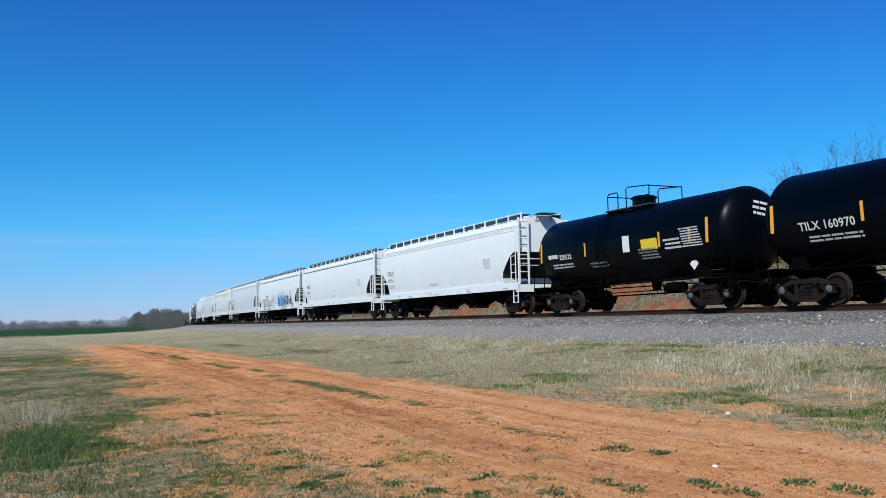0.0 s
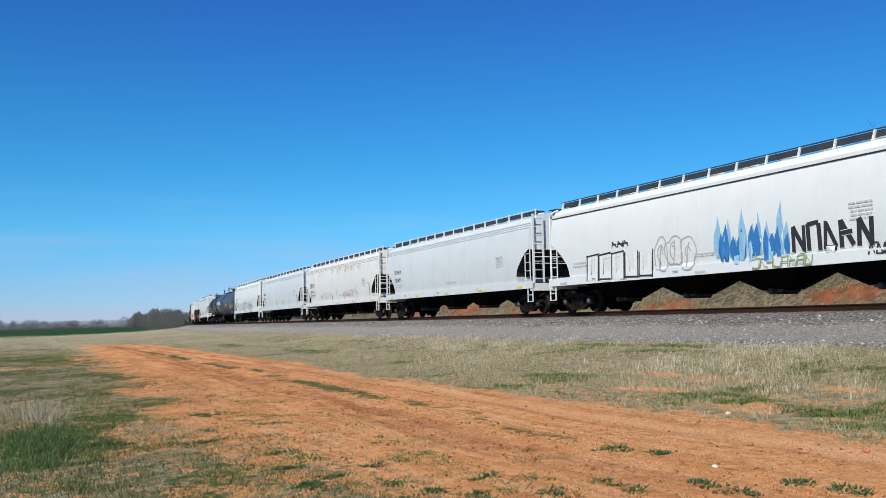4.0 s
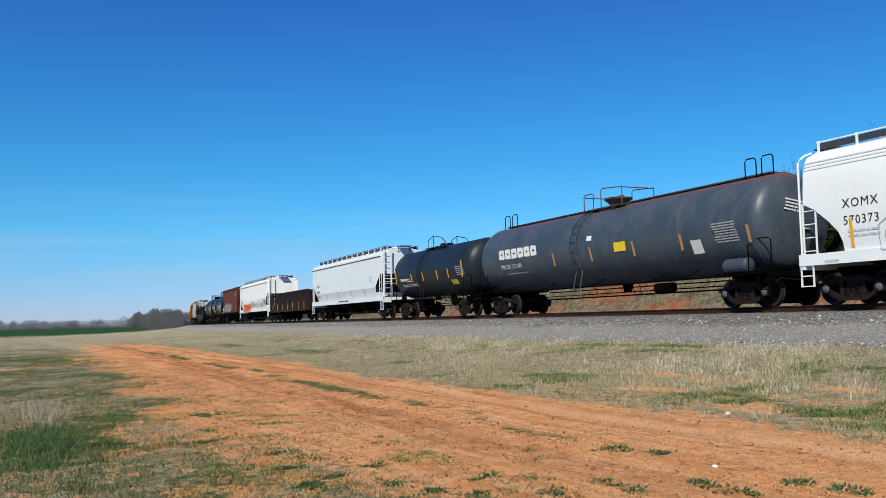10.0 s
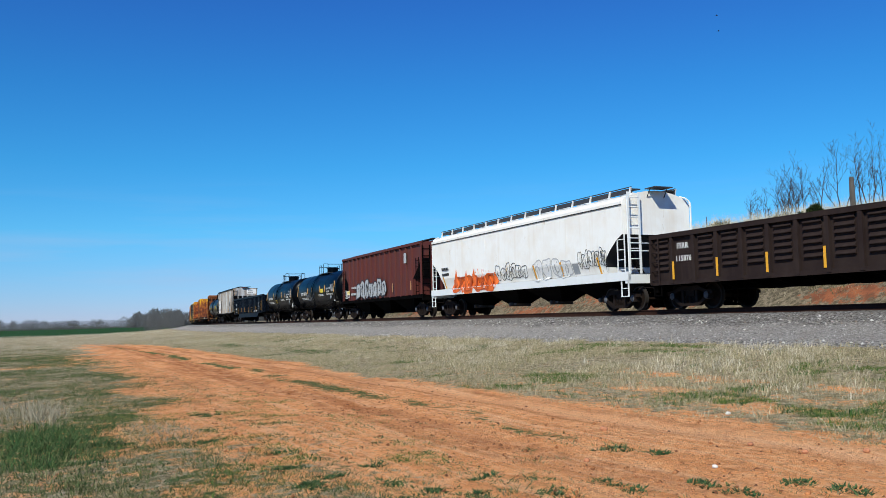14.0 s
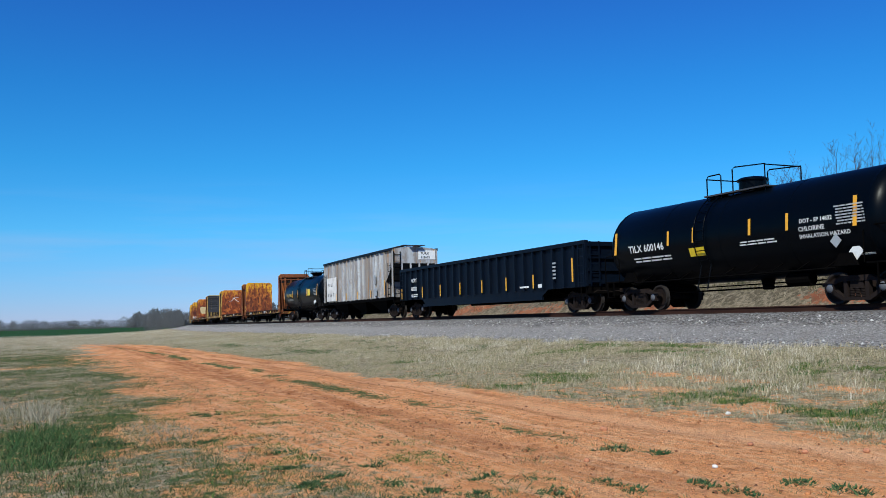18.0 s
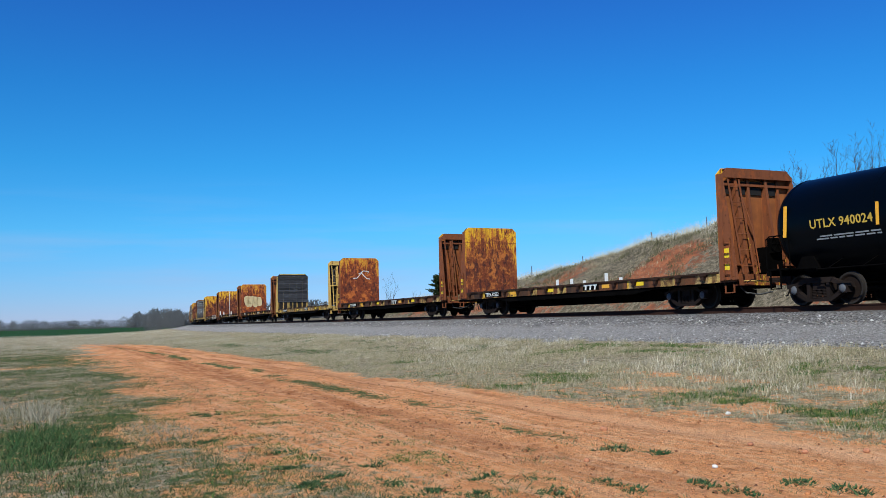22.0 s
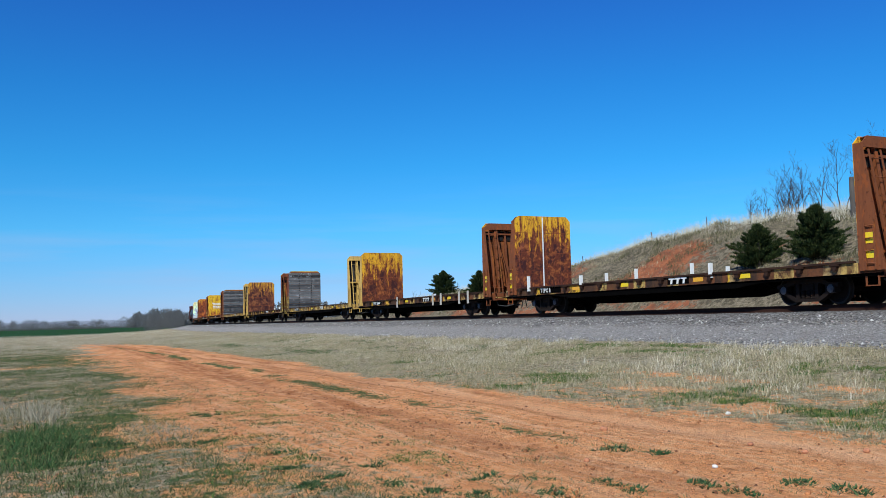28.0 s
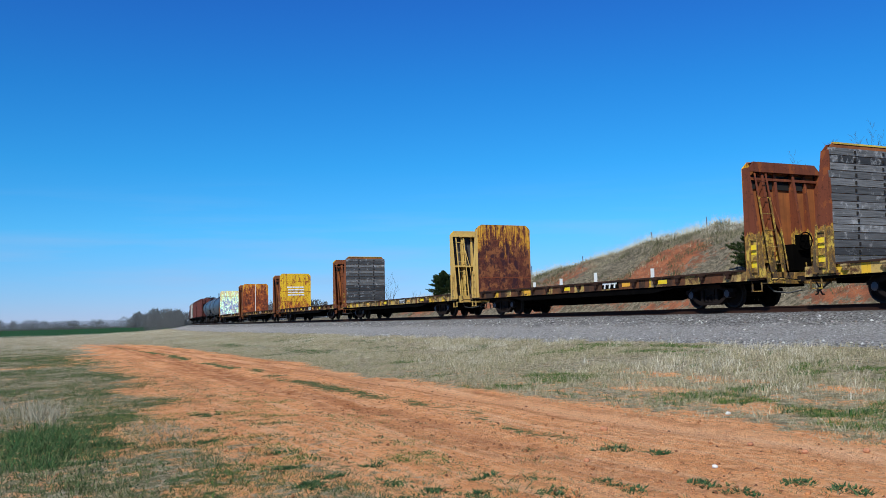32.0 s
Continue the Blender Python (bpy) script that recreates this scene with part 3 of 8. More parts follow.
def truck(car, x):
    t = part("truck", shared("bolster", lambda: _bolster(), M["frame"]), None, car, m=pose(x, 0, 0))
    for y in (-1.0, 1.0):
        part("side_frame", shared("side_frame", side_frame_bm, M["frame"]), None, t, m=pose(0, y, 0))
        for sxx in (-.19, 0, .19):
            part("spring", shared("spring", springs_bm, M["frame"], True), None, t, m=pose(sxx, y, 0))
    for dx in (-.89, .89):
        ax = part("wheelset", shared("wheelset", _wheelset, M["wheel"], True), None, t, m=pose(dx, 0, WHEEL_R))
        if len(ax.data.materials) < 2:
            ax.data.materials.append(M["tread"])
            ax.data.materials.append(M["cap"])
            for p in ax.data.polygons:
                r = math.hypot(p.center.x, p.center.z)
                if abs(p.center.y) < .83 and abs(p.center.y) > .66 and r > .40:
                    p.material_index = 1
                elif abs(p.center.y) > .98:
                    p.material_index = 2
        AXLES.append((ax, dx, car))
    return t


def _bolster():
    bm = bmesh.new()
    add_box(bm, -.22, .22, -1.05, 1.05, .44, .70)
    lathe(bm, [(.70, .28), (.78, .28), (.80, .20)], 14, "z")
    for sx in (-1, 1):
        tube(bm, [(sx * .38, -.85, .34), (sx * .34, 0, .36), (sx * .38, .85, .34)], .05, 6)
    return bm


def _wheelset():
    bm = bmesh.new()
    for sy in (-1, 1):
        w = wheel_bm()
        for v in w.verts:
            v.co.y = sy * (.75 - v.co.y)
        me = bpy.data.meshes.new("tmp")
        bmesh.ops.recalc_face_normals(w, faces=w.faces)
        w.to_mesh(me)
        w.free()
        bm.from_mesh(me)
        bpy.data.meshes.remove(me)
        lathe(bm, [(sy * .92, .13), (sy * 1.10, .13), (sy * 1.13, .10), (sy * 1.15, .05)], 12, "y")
    lathe(bm, [(-.95, .075), (-.6, .085), (.6, .085), (.95, .075)], 10, "y")
    return bm


def coupler_bm():
    bm = bmesh.new()
    add_box(bm, -.75, -.12, -.07, .07, .78, .93)
    prism(bm, [(-.14, -.15), (.02, -.18), (.10, -.10), (.04, .02), (.12, .06), (.12, .16), (.0, .17), (-.14, .12)], .72, .99, "z")
    tube(bm, [(-.30, -.05, .86), (-.28, -.55, .80), (-.28, -1.25, .86), (-.30, -1.42, .76)], .016, 5)
    return bm


def hose_bm():
    bm = bmesh.new()
    tube(bm, [(-.32, .22, .80), (-.22, .23, .62), (-.12, .22, .44), (-.02, .18, .34), (.08, .14, .33)], .026, 6)
    return bm


def running_gear(car, L, tc):
    """Trucks, couplers and air hoses of a car that is L long between its couplers."""
    for sx in (-1, 1):
        truck(car, sx * (L / 2 - tc))
        part("coupler", shared("coupler", coupler_bm, M["frame"]), None, car, m=pose(sx * (L / 2 - .05), 0, 0, 0, 0, 0 if sx > 0 else 180))
        part("air_hose", shared("air_hose", hose_bm, M["hose"], True), None, car, "black rubber hose", m=pose(sx * (L / 2 - .05), 0, 0, 0, 0, 0 if sx > 0 else 180))


def on_side(name, me, car, x, z, prof, label="", far=False, out=0.008):
    """Lays a flat piece on the near side of a car whose half width at the height z is prof(z)."""
    y = prof(z)
    tilt = math.degrees(math.atan2(prof(z + .15) - prof(z - .15), .30))
    return part(name, me, None, car, label, m=pose(x, -(y + out), z, tilt, 0, 0))


def plate(w, h, material, t=0.004):
    key = ("plate", w, h, material.name)
    return shared(str(key), lambda: box(-w / 2, w / 2, -t, t, -h / 2, h / 2), material)


def diamond(w, material):
    def mk():
        bm = bmesh.new()
        prism(bm, [(0, -w), (w, 0), (0, w), (-w, 0)], -.005, .005)
        return bm
    return shared("diamond%.2f%s" % (w, material.name), mk, material)


def ribbon(bm, pts, w, y=0.0, closed=False):
    """A flat painted line of width w through points (x, z)."""
    n = len(pts)
    vs = []
    for i in range(n):
        a = pts[i - 1] if (i > 0 or closed) else pts[i]
        b = pts[(i + 1) % n] if (i < n - 1 or closed) else pts[i]
        dx, dz = b[0] - a[0], b[1] - a[1]
        q = math.hypot(dx, dz) or 1
        nx, nz = -dz / q * w / 2, dx / q * w / 2
        vs.append((bm.verts.new((pts[i][0] + nx, y, pts[i][1] + nz)), bm.verts.new((pts[i][0] - nx, y, pts[i][1] - nz))))
    for i in range(n if closed else n - 1):
        a, b = vs[i], vs[(i + 1) % n]
        bm.faces.new((a[0], a[1], b[1], b[0]))


def blob(rnd, cx, cz, rx, rz, n=26, wob=0.18, sq=0.6):
    """A rounded, uneven outline."""
    ph = [rnd.uniform(0, 6.28) for _ in range(4)]
    out = []
    for i in range(n):
        a = i * 2 * math.pi / n
        r = 1 + wob * (0.5 * math.sin(2 * a + ph[0]) + 0.4 * math.sin(3 * a + ph[1]) + 0.3 * math.sin(5 * a + ph[2]))
        c, s = math.cos(a), math.sin(a)
        out.append((cx + rx * r * math.copysign(abs(c) ** sq, c), cz + rz * r * math.copysign(abs(s) ** sq, s)))
    return out


def tag_mesh(w, h, n, width, material, seed, filled=None, fill_y=-0.002):
    """Sprayed bubble letters that spell nothing: n uneven loops with strokes inside them."""
    rnd = random.Random(seed)
    bm = bmesh.new()
    fills = bmesh.new()
    for i in range(n):
        cx = (i + 0.5) * w / n + rnd.uniform(-.06, .06) * w / n
        rx, rz = w / n * rnd.uniform(.48, .62), h / 2 * rnd.uniform(.78, 1.05)
        cz = h / 2 + rnd.uniform(-.08, .08) * h
        loop = blob(rnd, cx, cz, rx, rz, 28, .22, rnd.uniform(.55, .95))
        ribbon(bm, loop, width, 0, True)
        if filled is not None:
            zs = [q[1] for q in loop]
            rows = []
            for k in range(11):
                z = min(zs) + (max(zs) - min(zs)) * (.02 + .96 * k / 10)
                xs = []
                for (x0, z0), (x1, z1) in zip(loop, loop[1:] + loop[:1]):
                    if (z0 - z) * (z1 - z) < 0:
                        xs.append(x0 + (x1 - x0) * (z - z0) / (z1 - z0))
                if len(xs) > 1:
                    rows.append([fills.verts.new((q, 0.003 - 0.0004 * i, z)) for q in (min(xs), max(xs))])
            for (c0, c1), (d0, d1) in zip(rows[:-1], rows[1:]):
                fills.faces.new((c0, c1, d1, d0))
        for _ in range(rnd.randint(1, 2)):
            a0 = rnd.uniform(0, 6.28)
            q = rnd.uniform(.25, .5)
            ribbon(bm, [(cx + rx * q * math.cos(a0 + k * .5), cz + rz * (q + .12) * math.sin(a0 + k * .5)) for k in range(rnd.randint(4, 9))], width, 0)
        if rnd.random() < .7:
            ribbon(bm, [(cx - rx * .2, cz - rz * .9), (cx - rx * .1 + rnd.uniform(-.1, .1), cz), (cx + rx * .2, cz + rz * .7)], width, 0)
    bmesh.ops.recalc_face_normals(bm, faces=bm.faces)
    me = bpy.data.meshes.new("tag")
    bm.to_mesh(me)
    bm.free()
    me.materials.append(material)
    me2 = None
    if filled is not None:
        me2 = bpy.data.meshes.new("tag_fill")
        fills.to_mesh(me2)
        me2.materials.append(filled)
    fills.free()
    return me, me2


def flame_mesh(w, h, n, material, seed):
    """A sprayed mass of upright strokes that run out into points."""
    rnd = random.Random(seed)
    bm = bmesh.new()
    for i in range(n):
        x = w * (i + rnd.uniform(.1, .9)) / n
        t = h * rnd.uniform(.45, .75) * (1.33 if i % 4 == 1 else 1)
        b, q = rnd.uniform(0, .16) * h, w / n * rnd.uniform(.7, 1.2)
        pts = [(x - q * .3, b), (x + q * .3, b + rnd.uniform(-.05, .05)), (x + q * .6, b + t * .35), (x + q * .45, b + t * .68), (x + q * .15 + rnd.uniform(-.06, .06), b + t), (x - q * .4, b + t * .66), (x - q * .6, b + t * .3)]
        bm.faces.new([bm.verts.new((a, -.0006 * (i % 9), c)) for a, c in pts])
    bmesh.ops.recalc_face_normals(bm, faces=bm.faces)
    return bm_mesh(bm, material)


def block_tag(w, h, n, stroke, material, seed):
    """Heavy sprayed bars that stand in a row like letters but spell nothing."""
    rnd = random.Random(seed)
    bm = bmesh.new()
    cw = w / n
    for i in range(n):
        x0, x1 = i * cw + stroke * .6, (i + 1) * cw - stroke * .6
        lean = rnd.uniform(.02, .10)
        lines = [[(x0, .02 * h), (x0 + lean, h * rnd.uniform(.85, 1))]]
        lines += rnd.sample([[(x1, 0), (x1 + lean, h * .9)], [(x0, h * .9), (x1 + lean, h * .95)], [(x0, h * .48), (x1, h * .52)], [(x0, h * .06), (x1, h * .04)], [(x0 + lean, h * .9), (x1, h * .08)]], rnd.randint(2, 3))
        for k, pts in enumerate(lines):
            ribbon(bm, pts, stroke * rnd.uniform(.8, 1.2), -.0006 * (k + i % 2))
    bmesh.ops.recalc_face_normals(bm, faces=bm.faces)
    return bm_mesh(bm, material)


def bm_mesh(bm, material):
    me = bpy.data.meshes.new("run")
    bm.to_mesh(me)
    bm.free()
    me.materials.append(material)
    return me


def sprayed(name, me, car, x, z, prof, label, out=.012, sill=True):
    part(name, conform(me, prof, z, out, sill), None, car, label, m=pose(x, 0, z))


def conform(me, prof, z0, out, sill):
    """Bends a flat painted shape onto the side of a car, over its sill too."""
    for v in me.vertices:
        z = z0 + v.co.z
        v.co.y += -((1.603 if sill and z < 1.47 else prof(z)) + out)
    return me


def graffiti(car, x, z, w, h, n, width, material, seed, prof, filled=None, label="", sill=False):
    me, me2 = tag_mesh(w, h, n, width, material, seed, filled)
    if me2:
        part("graffiti_fill", conform(me2, prof, z, .010, sill), None, car, label, m=pose(x, 0, z))
    part("graffiti", conform(me, prof, z, .016, sill), None, car, label, m=pose(x, 0, z))
# ---- covered hoppers ----
M["gate"] = paint("pale_outlet_casting", (0.11, 0.095, 0.09), (0.04, 0.033, 0.03), 0.6, 0.8, streak=False)
# dark paint that holds the shade under the sloping end sheets
M["slope"] = paint("shaded_slope_sheet", (0.022, 0.022, 0.024), (0.05, 0.045, 0.04), 0.5, 0.8)
def loft_hopper(xe, zbot, prof, roof, steps):
    """A hopper body: rings of the cross section, each cut off at the height of the sloping end sheets."""
    bm = bmesh.new()
    rings = []
    for x in steps:
        zb = zbot(x)
        zs = [zb + (4.10 - zb) * k / 9 for k in range(10)]
        left = [(-prof(z), z) for z in zs] + [(-y, z) for y, z in roof]
        pts = left + [(-y, z) for y, z in reversed(left)]
        rings.append([bm.verts.new((x, y, z)) for y, z in pts])
    n = len(rings[0])
    for a, b in zip(rings[:-1], rings[1:]):
        for k in range(n):
            bm.faces.new((a[k], b[k], b[(k + 1) % n], a[(k + 1) % n]))
    bm.faces.new(rings[0])
    bm.faces.new(rings[-1][::-1])
    bmesh.ops.recalc_face_normals(bm, faces=bm.faces)
    return bm


def interp(*pairs):
    xs, ys = [p[0] for p in pairs], [p[1] for p in pairs]
    return lambda z: float(np.interp(z, xs, ys))


ROUND = interp((1.3, 1.50), (1.6, 1.545), (2.0, 1.585), (2.6, 1.61), (3.2, 1.595), (3.7, 1.55), (4.1, 1.46))
BENT = interp((1.3, 1.36), (2.02, 1.60), (2.06, 1.605), (4.1, 1.605))


def leaning_post():
    """A roof bracket that leans along the car."""
    bm = bmesh.new()
    prism(bm, [(-.10, 4.28), (-.04, 4.28), (.12, 4.745), (.06, 4.745)], -.03, .03)
    return bm


def covered_hopper(L, body, prof, bands, label, dark_ends=True, trim=None, roof_posts=1.28):
    car = new("covered_hopper")
    tagged(car, label, "rail car", "covered hoppers in the train")
    trim = trim or body
    xe = L / 2 - .97
    po = .21
    arch = interp((xe - 1.32, 1.45), (xe - 1.30, 1.72), (xe - 1.18, 2.02), (xe - .85, 2.36), (xe - .4, 2.72), (xe - .05, 2.90), (xe, 2.90))
    roof = [(prof(4.1) - .02, 4.16), (prof(4.1) - .12, 4.30), (.95, 4.50), (.45, 4.60), (.0, 4.63)]
    steps = sorted({s * v for s in (-1, 1) for v in [xe, xe - .05, xe - .2, xe - .4, xe - .62, xe - .85, xe - 1.0, xe - 1.18, xe - 1.30, xe - 1.32, xe - 2.4, xe - 4.2, 0.9, 2.6]})
    bm = loft_hopper(xe, lambda x: arch(abs(x)), prof, roof, steps)
    me = bpy.data.meshes.new("body")
    bm.to_mesh(me)
    bm.free()
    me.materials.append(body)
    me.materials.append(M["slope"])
    # end faces that look down get the shade as a dark colour
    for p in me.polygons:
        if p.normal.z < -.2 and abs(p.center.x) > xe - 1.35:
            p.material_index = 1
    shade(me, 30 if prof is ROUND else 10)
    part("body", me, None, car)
    # seams of the side sheets, a finger proud
    for i in range(-3, 4):
        if i in (-3, 3):
            continue
        x = i * (2 * xe - 2.9) / 6
        bm = bmesh.new()
        prism(bm, [(-(prof(z) + .0025), z) for z in (1.5, 2.0, 2.6, 3.2, 3.7, 4.05)] + [(-(prof(z) - .02), z) for z in (4.05, 3.2, 2.6, 2.0, 1.5)], x - .02, x + .02, "x")
        part("seam", bm, body, car)
    # top chord
    for sy in (-1, 1):
        if bands:
            for z0 in (3.92, 4.02, 4.12):
                y = prof(z0)
                part("top_rib", box(-xe + .02, xe - .02, min(sy * (y - .02), sy * (y + .022)), max(sy * (y - .02), sy * (y + .022)), z0 - .022, z0 + .022), body, car)
        else:
            y = prof(4.06)
            # a dark strip paints the shadow line below the eave
            part("eave_rib", box(-xe + .02, xe - .02, min(sy * (y - .02), sy * (y + .03)), max(sy * (y - .02), sy * (y + .03)), 4.02, 4.06), M["grating"], car, "dark shadow gap under the eave")
            part("top_chord", box(-xe + .01, xe - .01, min(sy * (y - .02), sy * (y + .045)), max(sy * (y - .02), sy * (y + .045)), 4.06, 4.17), body, car)
        # side sill
        part("side_sill", box(-L / 2 + .72, L / 2 - .72, min(sy * 1.46, sy * 1.60), max(sy * 1.46, sy * 1.60), 1.13, 1.46), trim, car)
        # running board, dark grating on white posts
        part("running_board", box(-xe + .1, xe - .1, min(sy * .62, sy * 1.02), max(sy * .62, sy * 1.02), 4.66, 4.70), M["grating"], car, "dark steel grating")
        part("toe_rail", box(-xe + .1, xe - .1, min(sy * 1.00, sy * 1.03), max(sy * 1.00, sy * 1.03), 4.53, 4.715), M["grating"], car, "dark steel grating")
        part("top_rail", box(-xe + .1, xe - .1, min(sy * 1.03, sy * 1.06), max(sy * 1.03, sy * 1.06), 4.74, 4.775), trim if bands else M["grating"], car)
        k = int((2 * xe - .4) / roof_posts)
        post = shared("roof_post" + trim.name, lambda: box(-.024, .024, -.03, .03, 4.28, 4.79), trim) if bands else shared("leaning_post" + trim.name, leaning_post, trim)
        for i in range(k + 1):
            part("roof_post", post, None, car, m=pose(-xe + .2 + i * (2 * xe - .4) / k, sy * 1.07, 0))
    hatch = shared("hatch", lambda: _hatch(), trim, True)
    for i in range(10):
        part("hatch", hatch, None, car, m=pose((i - 4.5) * (2 * xe - 2) / 10, 0, 4.60))
    for sx in (-1, 1):
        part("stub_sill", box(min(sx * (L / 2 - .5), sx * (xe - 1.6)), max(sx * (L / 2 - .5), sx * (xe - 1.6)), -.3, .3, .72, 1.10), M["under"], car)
    # their near-black colour includes the shade beneath the body
    # discharge hoppers
    w = (2 * xe - 2.5) / 4
    for i in range(4):
        xc = (i - 1.5) * w
        bm = bmesh.new()
        bay(bm, xc, w / 2 - .02, 1.45, 1.47, w / 2 - .62, .86, 1.02)
        bay(bm, xc, w / 2 - .62, .86, 1.02, .55, .34, .52)
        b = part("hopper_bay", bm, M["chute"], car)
        bm = bmesh.new()
        add_box(bm, xc - .34, xc + .34, -.40, .40, .45, .54)
        lathe(bm, [(-.60, .07), (-.57, .10), (-.46, .10), (.46, .10), (.57, .10), (.60, .07)], 10, "y", (xc, 0, .48))
        part("outlet_gate", bm, M["gate"], b, "pale cast outlet gate")
    # ends: cross sill, corner posts, ladders, brake gear
    for sx in (-1, 1):
        e = sx * (L / 2 - .72)
        part("end_sill", box(min(e, e - sx * .22), max(e, e - sx * .22), -1.58, 1.58, 1.02, 1.36), trim, car)
        part("end_platform", box(min(e, e - sx * .9), max(e, e - sx * .9), -1.45, 1.45, 1.36, 1.39), M["grating"], car)
        cap = bmesh.new()
        add_box(cap, min(sx * (xe - .1), sx * (xe + .55)), max(sx * (xe - .1), sx * (xe + .55)), -.42, .42, 4.68, 4.72)
        for y in (-.4, .4):
            tube(cap, [(sx * (xe + po), y, 4.68), (sx * xe, y, 4.35)], .02, 5)
        part("roof_step", cap, M["grating"], car, "dark steel grating step")
        for sy in (-1, 1):
            post = bmesh.new()
            tube(post, [(sx * (xe + po), sy * 1.50, 1.3), (sx * (xe + po), sy * 1.50, 4.15), (sx * (xe + po - .06), sy * 1.45, 4.28), (sx * (xe + po * .4), sy * 1.34, 4.38), (sx * (xe - .1), sy * 1.24, 4.44)], .035, 6)
            part("corner_post", post, trim, car)
            side = ladder_mesh(.46, 1.55, 4)
            lad = part("side_ladder", side, trim, car, m=pose(sx * (xe - .10) - .23 - sx * .08, sy * 1.57, 1.35))
            step = bmesh.new()
            x0 = sx * (L / 2 - .98)
            for d in (-.22, .22):
                add_box(step, x0 + d - .02, x0 + d + .02, -.02, .02, .52, 1.16)
            add_box(step, x0 - .22, x0 + .22, -.05, .03, .52, .55)
            add_box(step, x0 - .22, x0 + .22, -.03, .02, .82, .85)
            part("sill_step", step, trim, car, m=pose(0, sy * 1.56, 0))
        # the tall ladder on the end
        el = ladder_mesh(.50, 3.15, 8, .02, .05)
        part("end_ladder", el, trim, car, m=pose(sx * (xe + po), -1.46 if sx > 0 else 1.46, 1.36, 0, 0, 90 if sx > 0 else -90))
        rail = bmesh.new()
        for z in (2.25, 2.55):
            tube(rail, [(sx * (xe + po), -1.48, z), (sx * (xe + po), 1.48, z)], .022, 5)
        part("end_rail", rail, trim, car)
        for y in (-.75, .75):
            brace = bmesh.new()
            prism(brace, [(sx * (xe + po - .05), 1.36), (sx * (xe + po - .3), 1.36), (sx * (xe - 1.0), 2.35), (sx * (xe - .9), 2.55)], y - .04, y + .04)
            part("slope_brace", brace, M["chute"], car)
    wheel = bmesh.new()
    tube(wheel, [(L / 2 - .70, .75 + .26 * math.cos(a * .524), 2.15 + .26 * math.sin(a * .524)) for a in range(12)], .02, 5, True)
    for a in range(3):
        c, s = .26 * math.cos(a * 1.047), .26 * math.sin(a * 1.047)
        tube(wheel, [(L / 2 - .70, .75 - c, 2.15 - s), (L / 2 - .70, .75 + c, 2.15 + s)], .014, 4)
    part("brake_wheel", wheel, M["under"], car)
    running_gear(car, L, 2.08)
    return car


def _hatch():
    bm = bmesh.new()
    lathe(bm, [(0, .30), (.10, .30), (.12, .36), (.15, .36), (.20, .24), (.21, .0001)], 12, "z")
    return bm


def bay(bm, xc, hw, hy, ztop, bw, by, zbot):
    v = [bm.verts.new(p) for p in ((xc - hw, -hy, ztop), (xc + hw, -hy, ztop), (xc + hw, hy, ztop), (xc - hw, hy, ztop),
                                   (xc - bw, -by, zbot), (xc + bw, -by, zbot), (xc + bw, by, zbot), (xc - bw, by, zbot))]
    for f in ((0, 1, 2, 3), (7, 6, 5, 4), (1, 0, 4, 5), (2, 1, 5, 6), (3, 2, 6, 7), (0, 3, 7, 4)):
        bm.faces.new([v[i] for i in f])


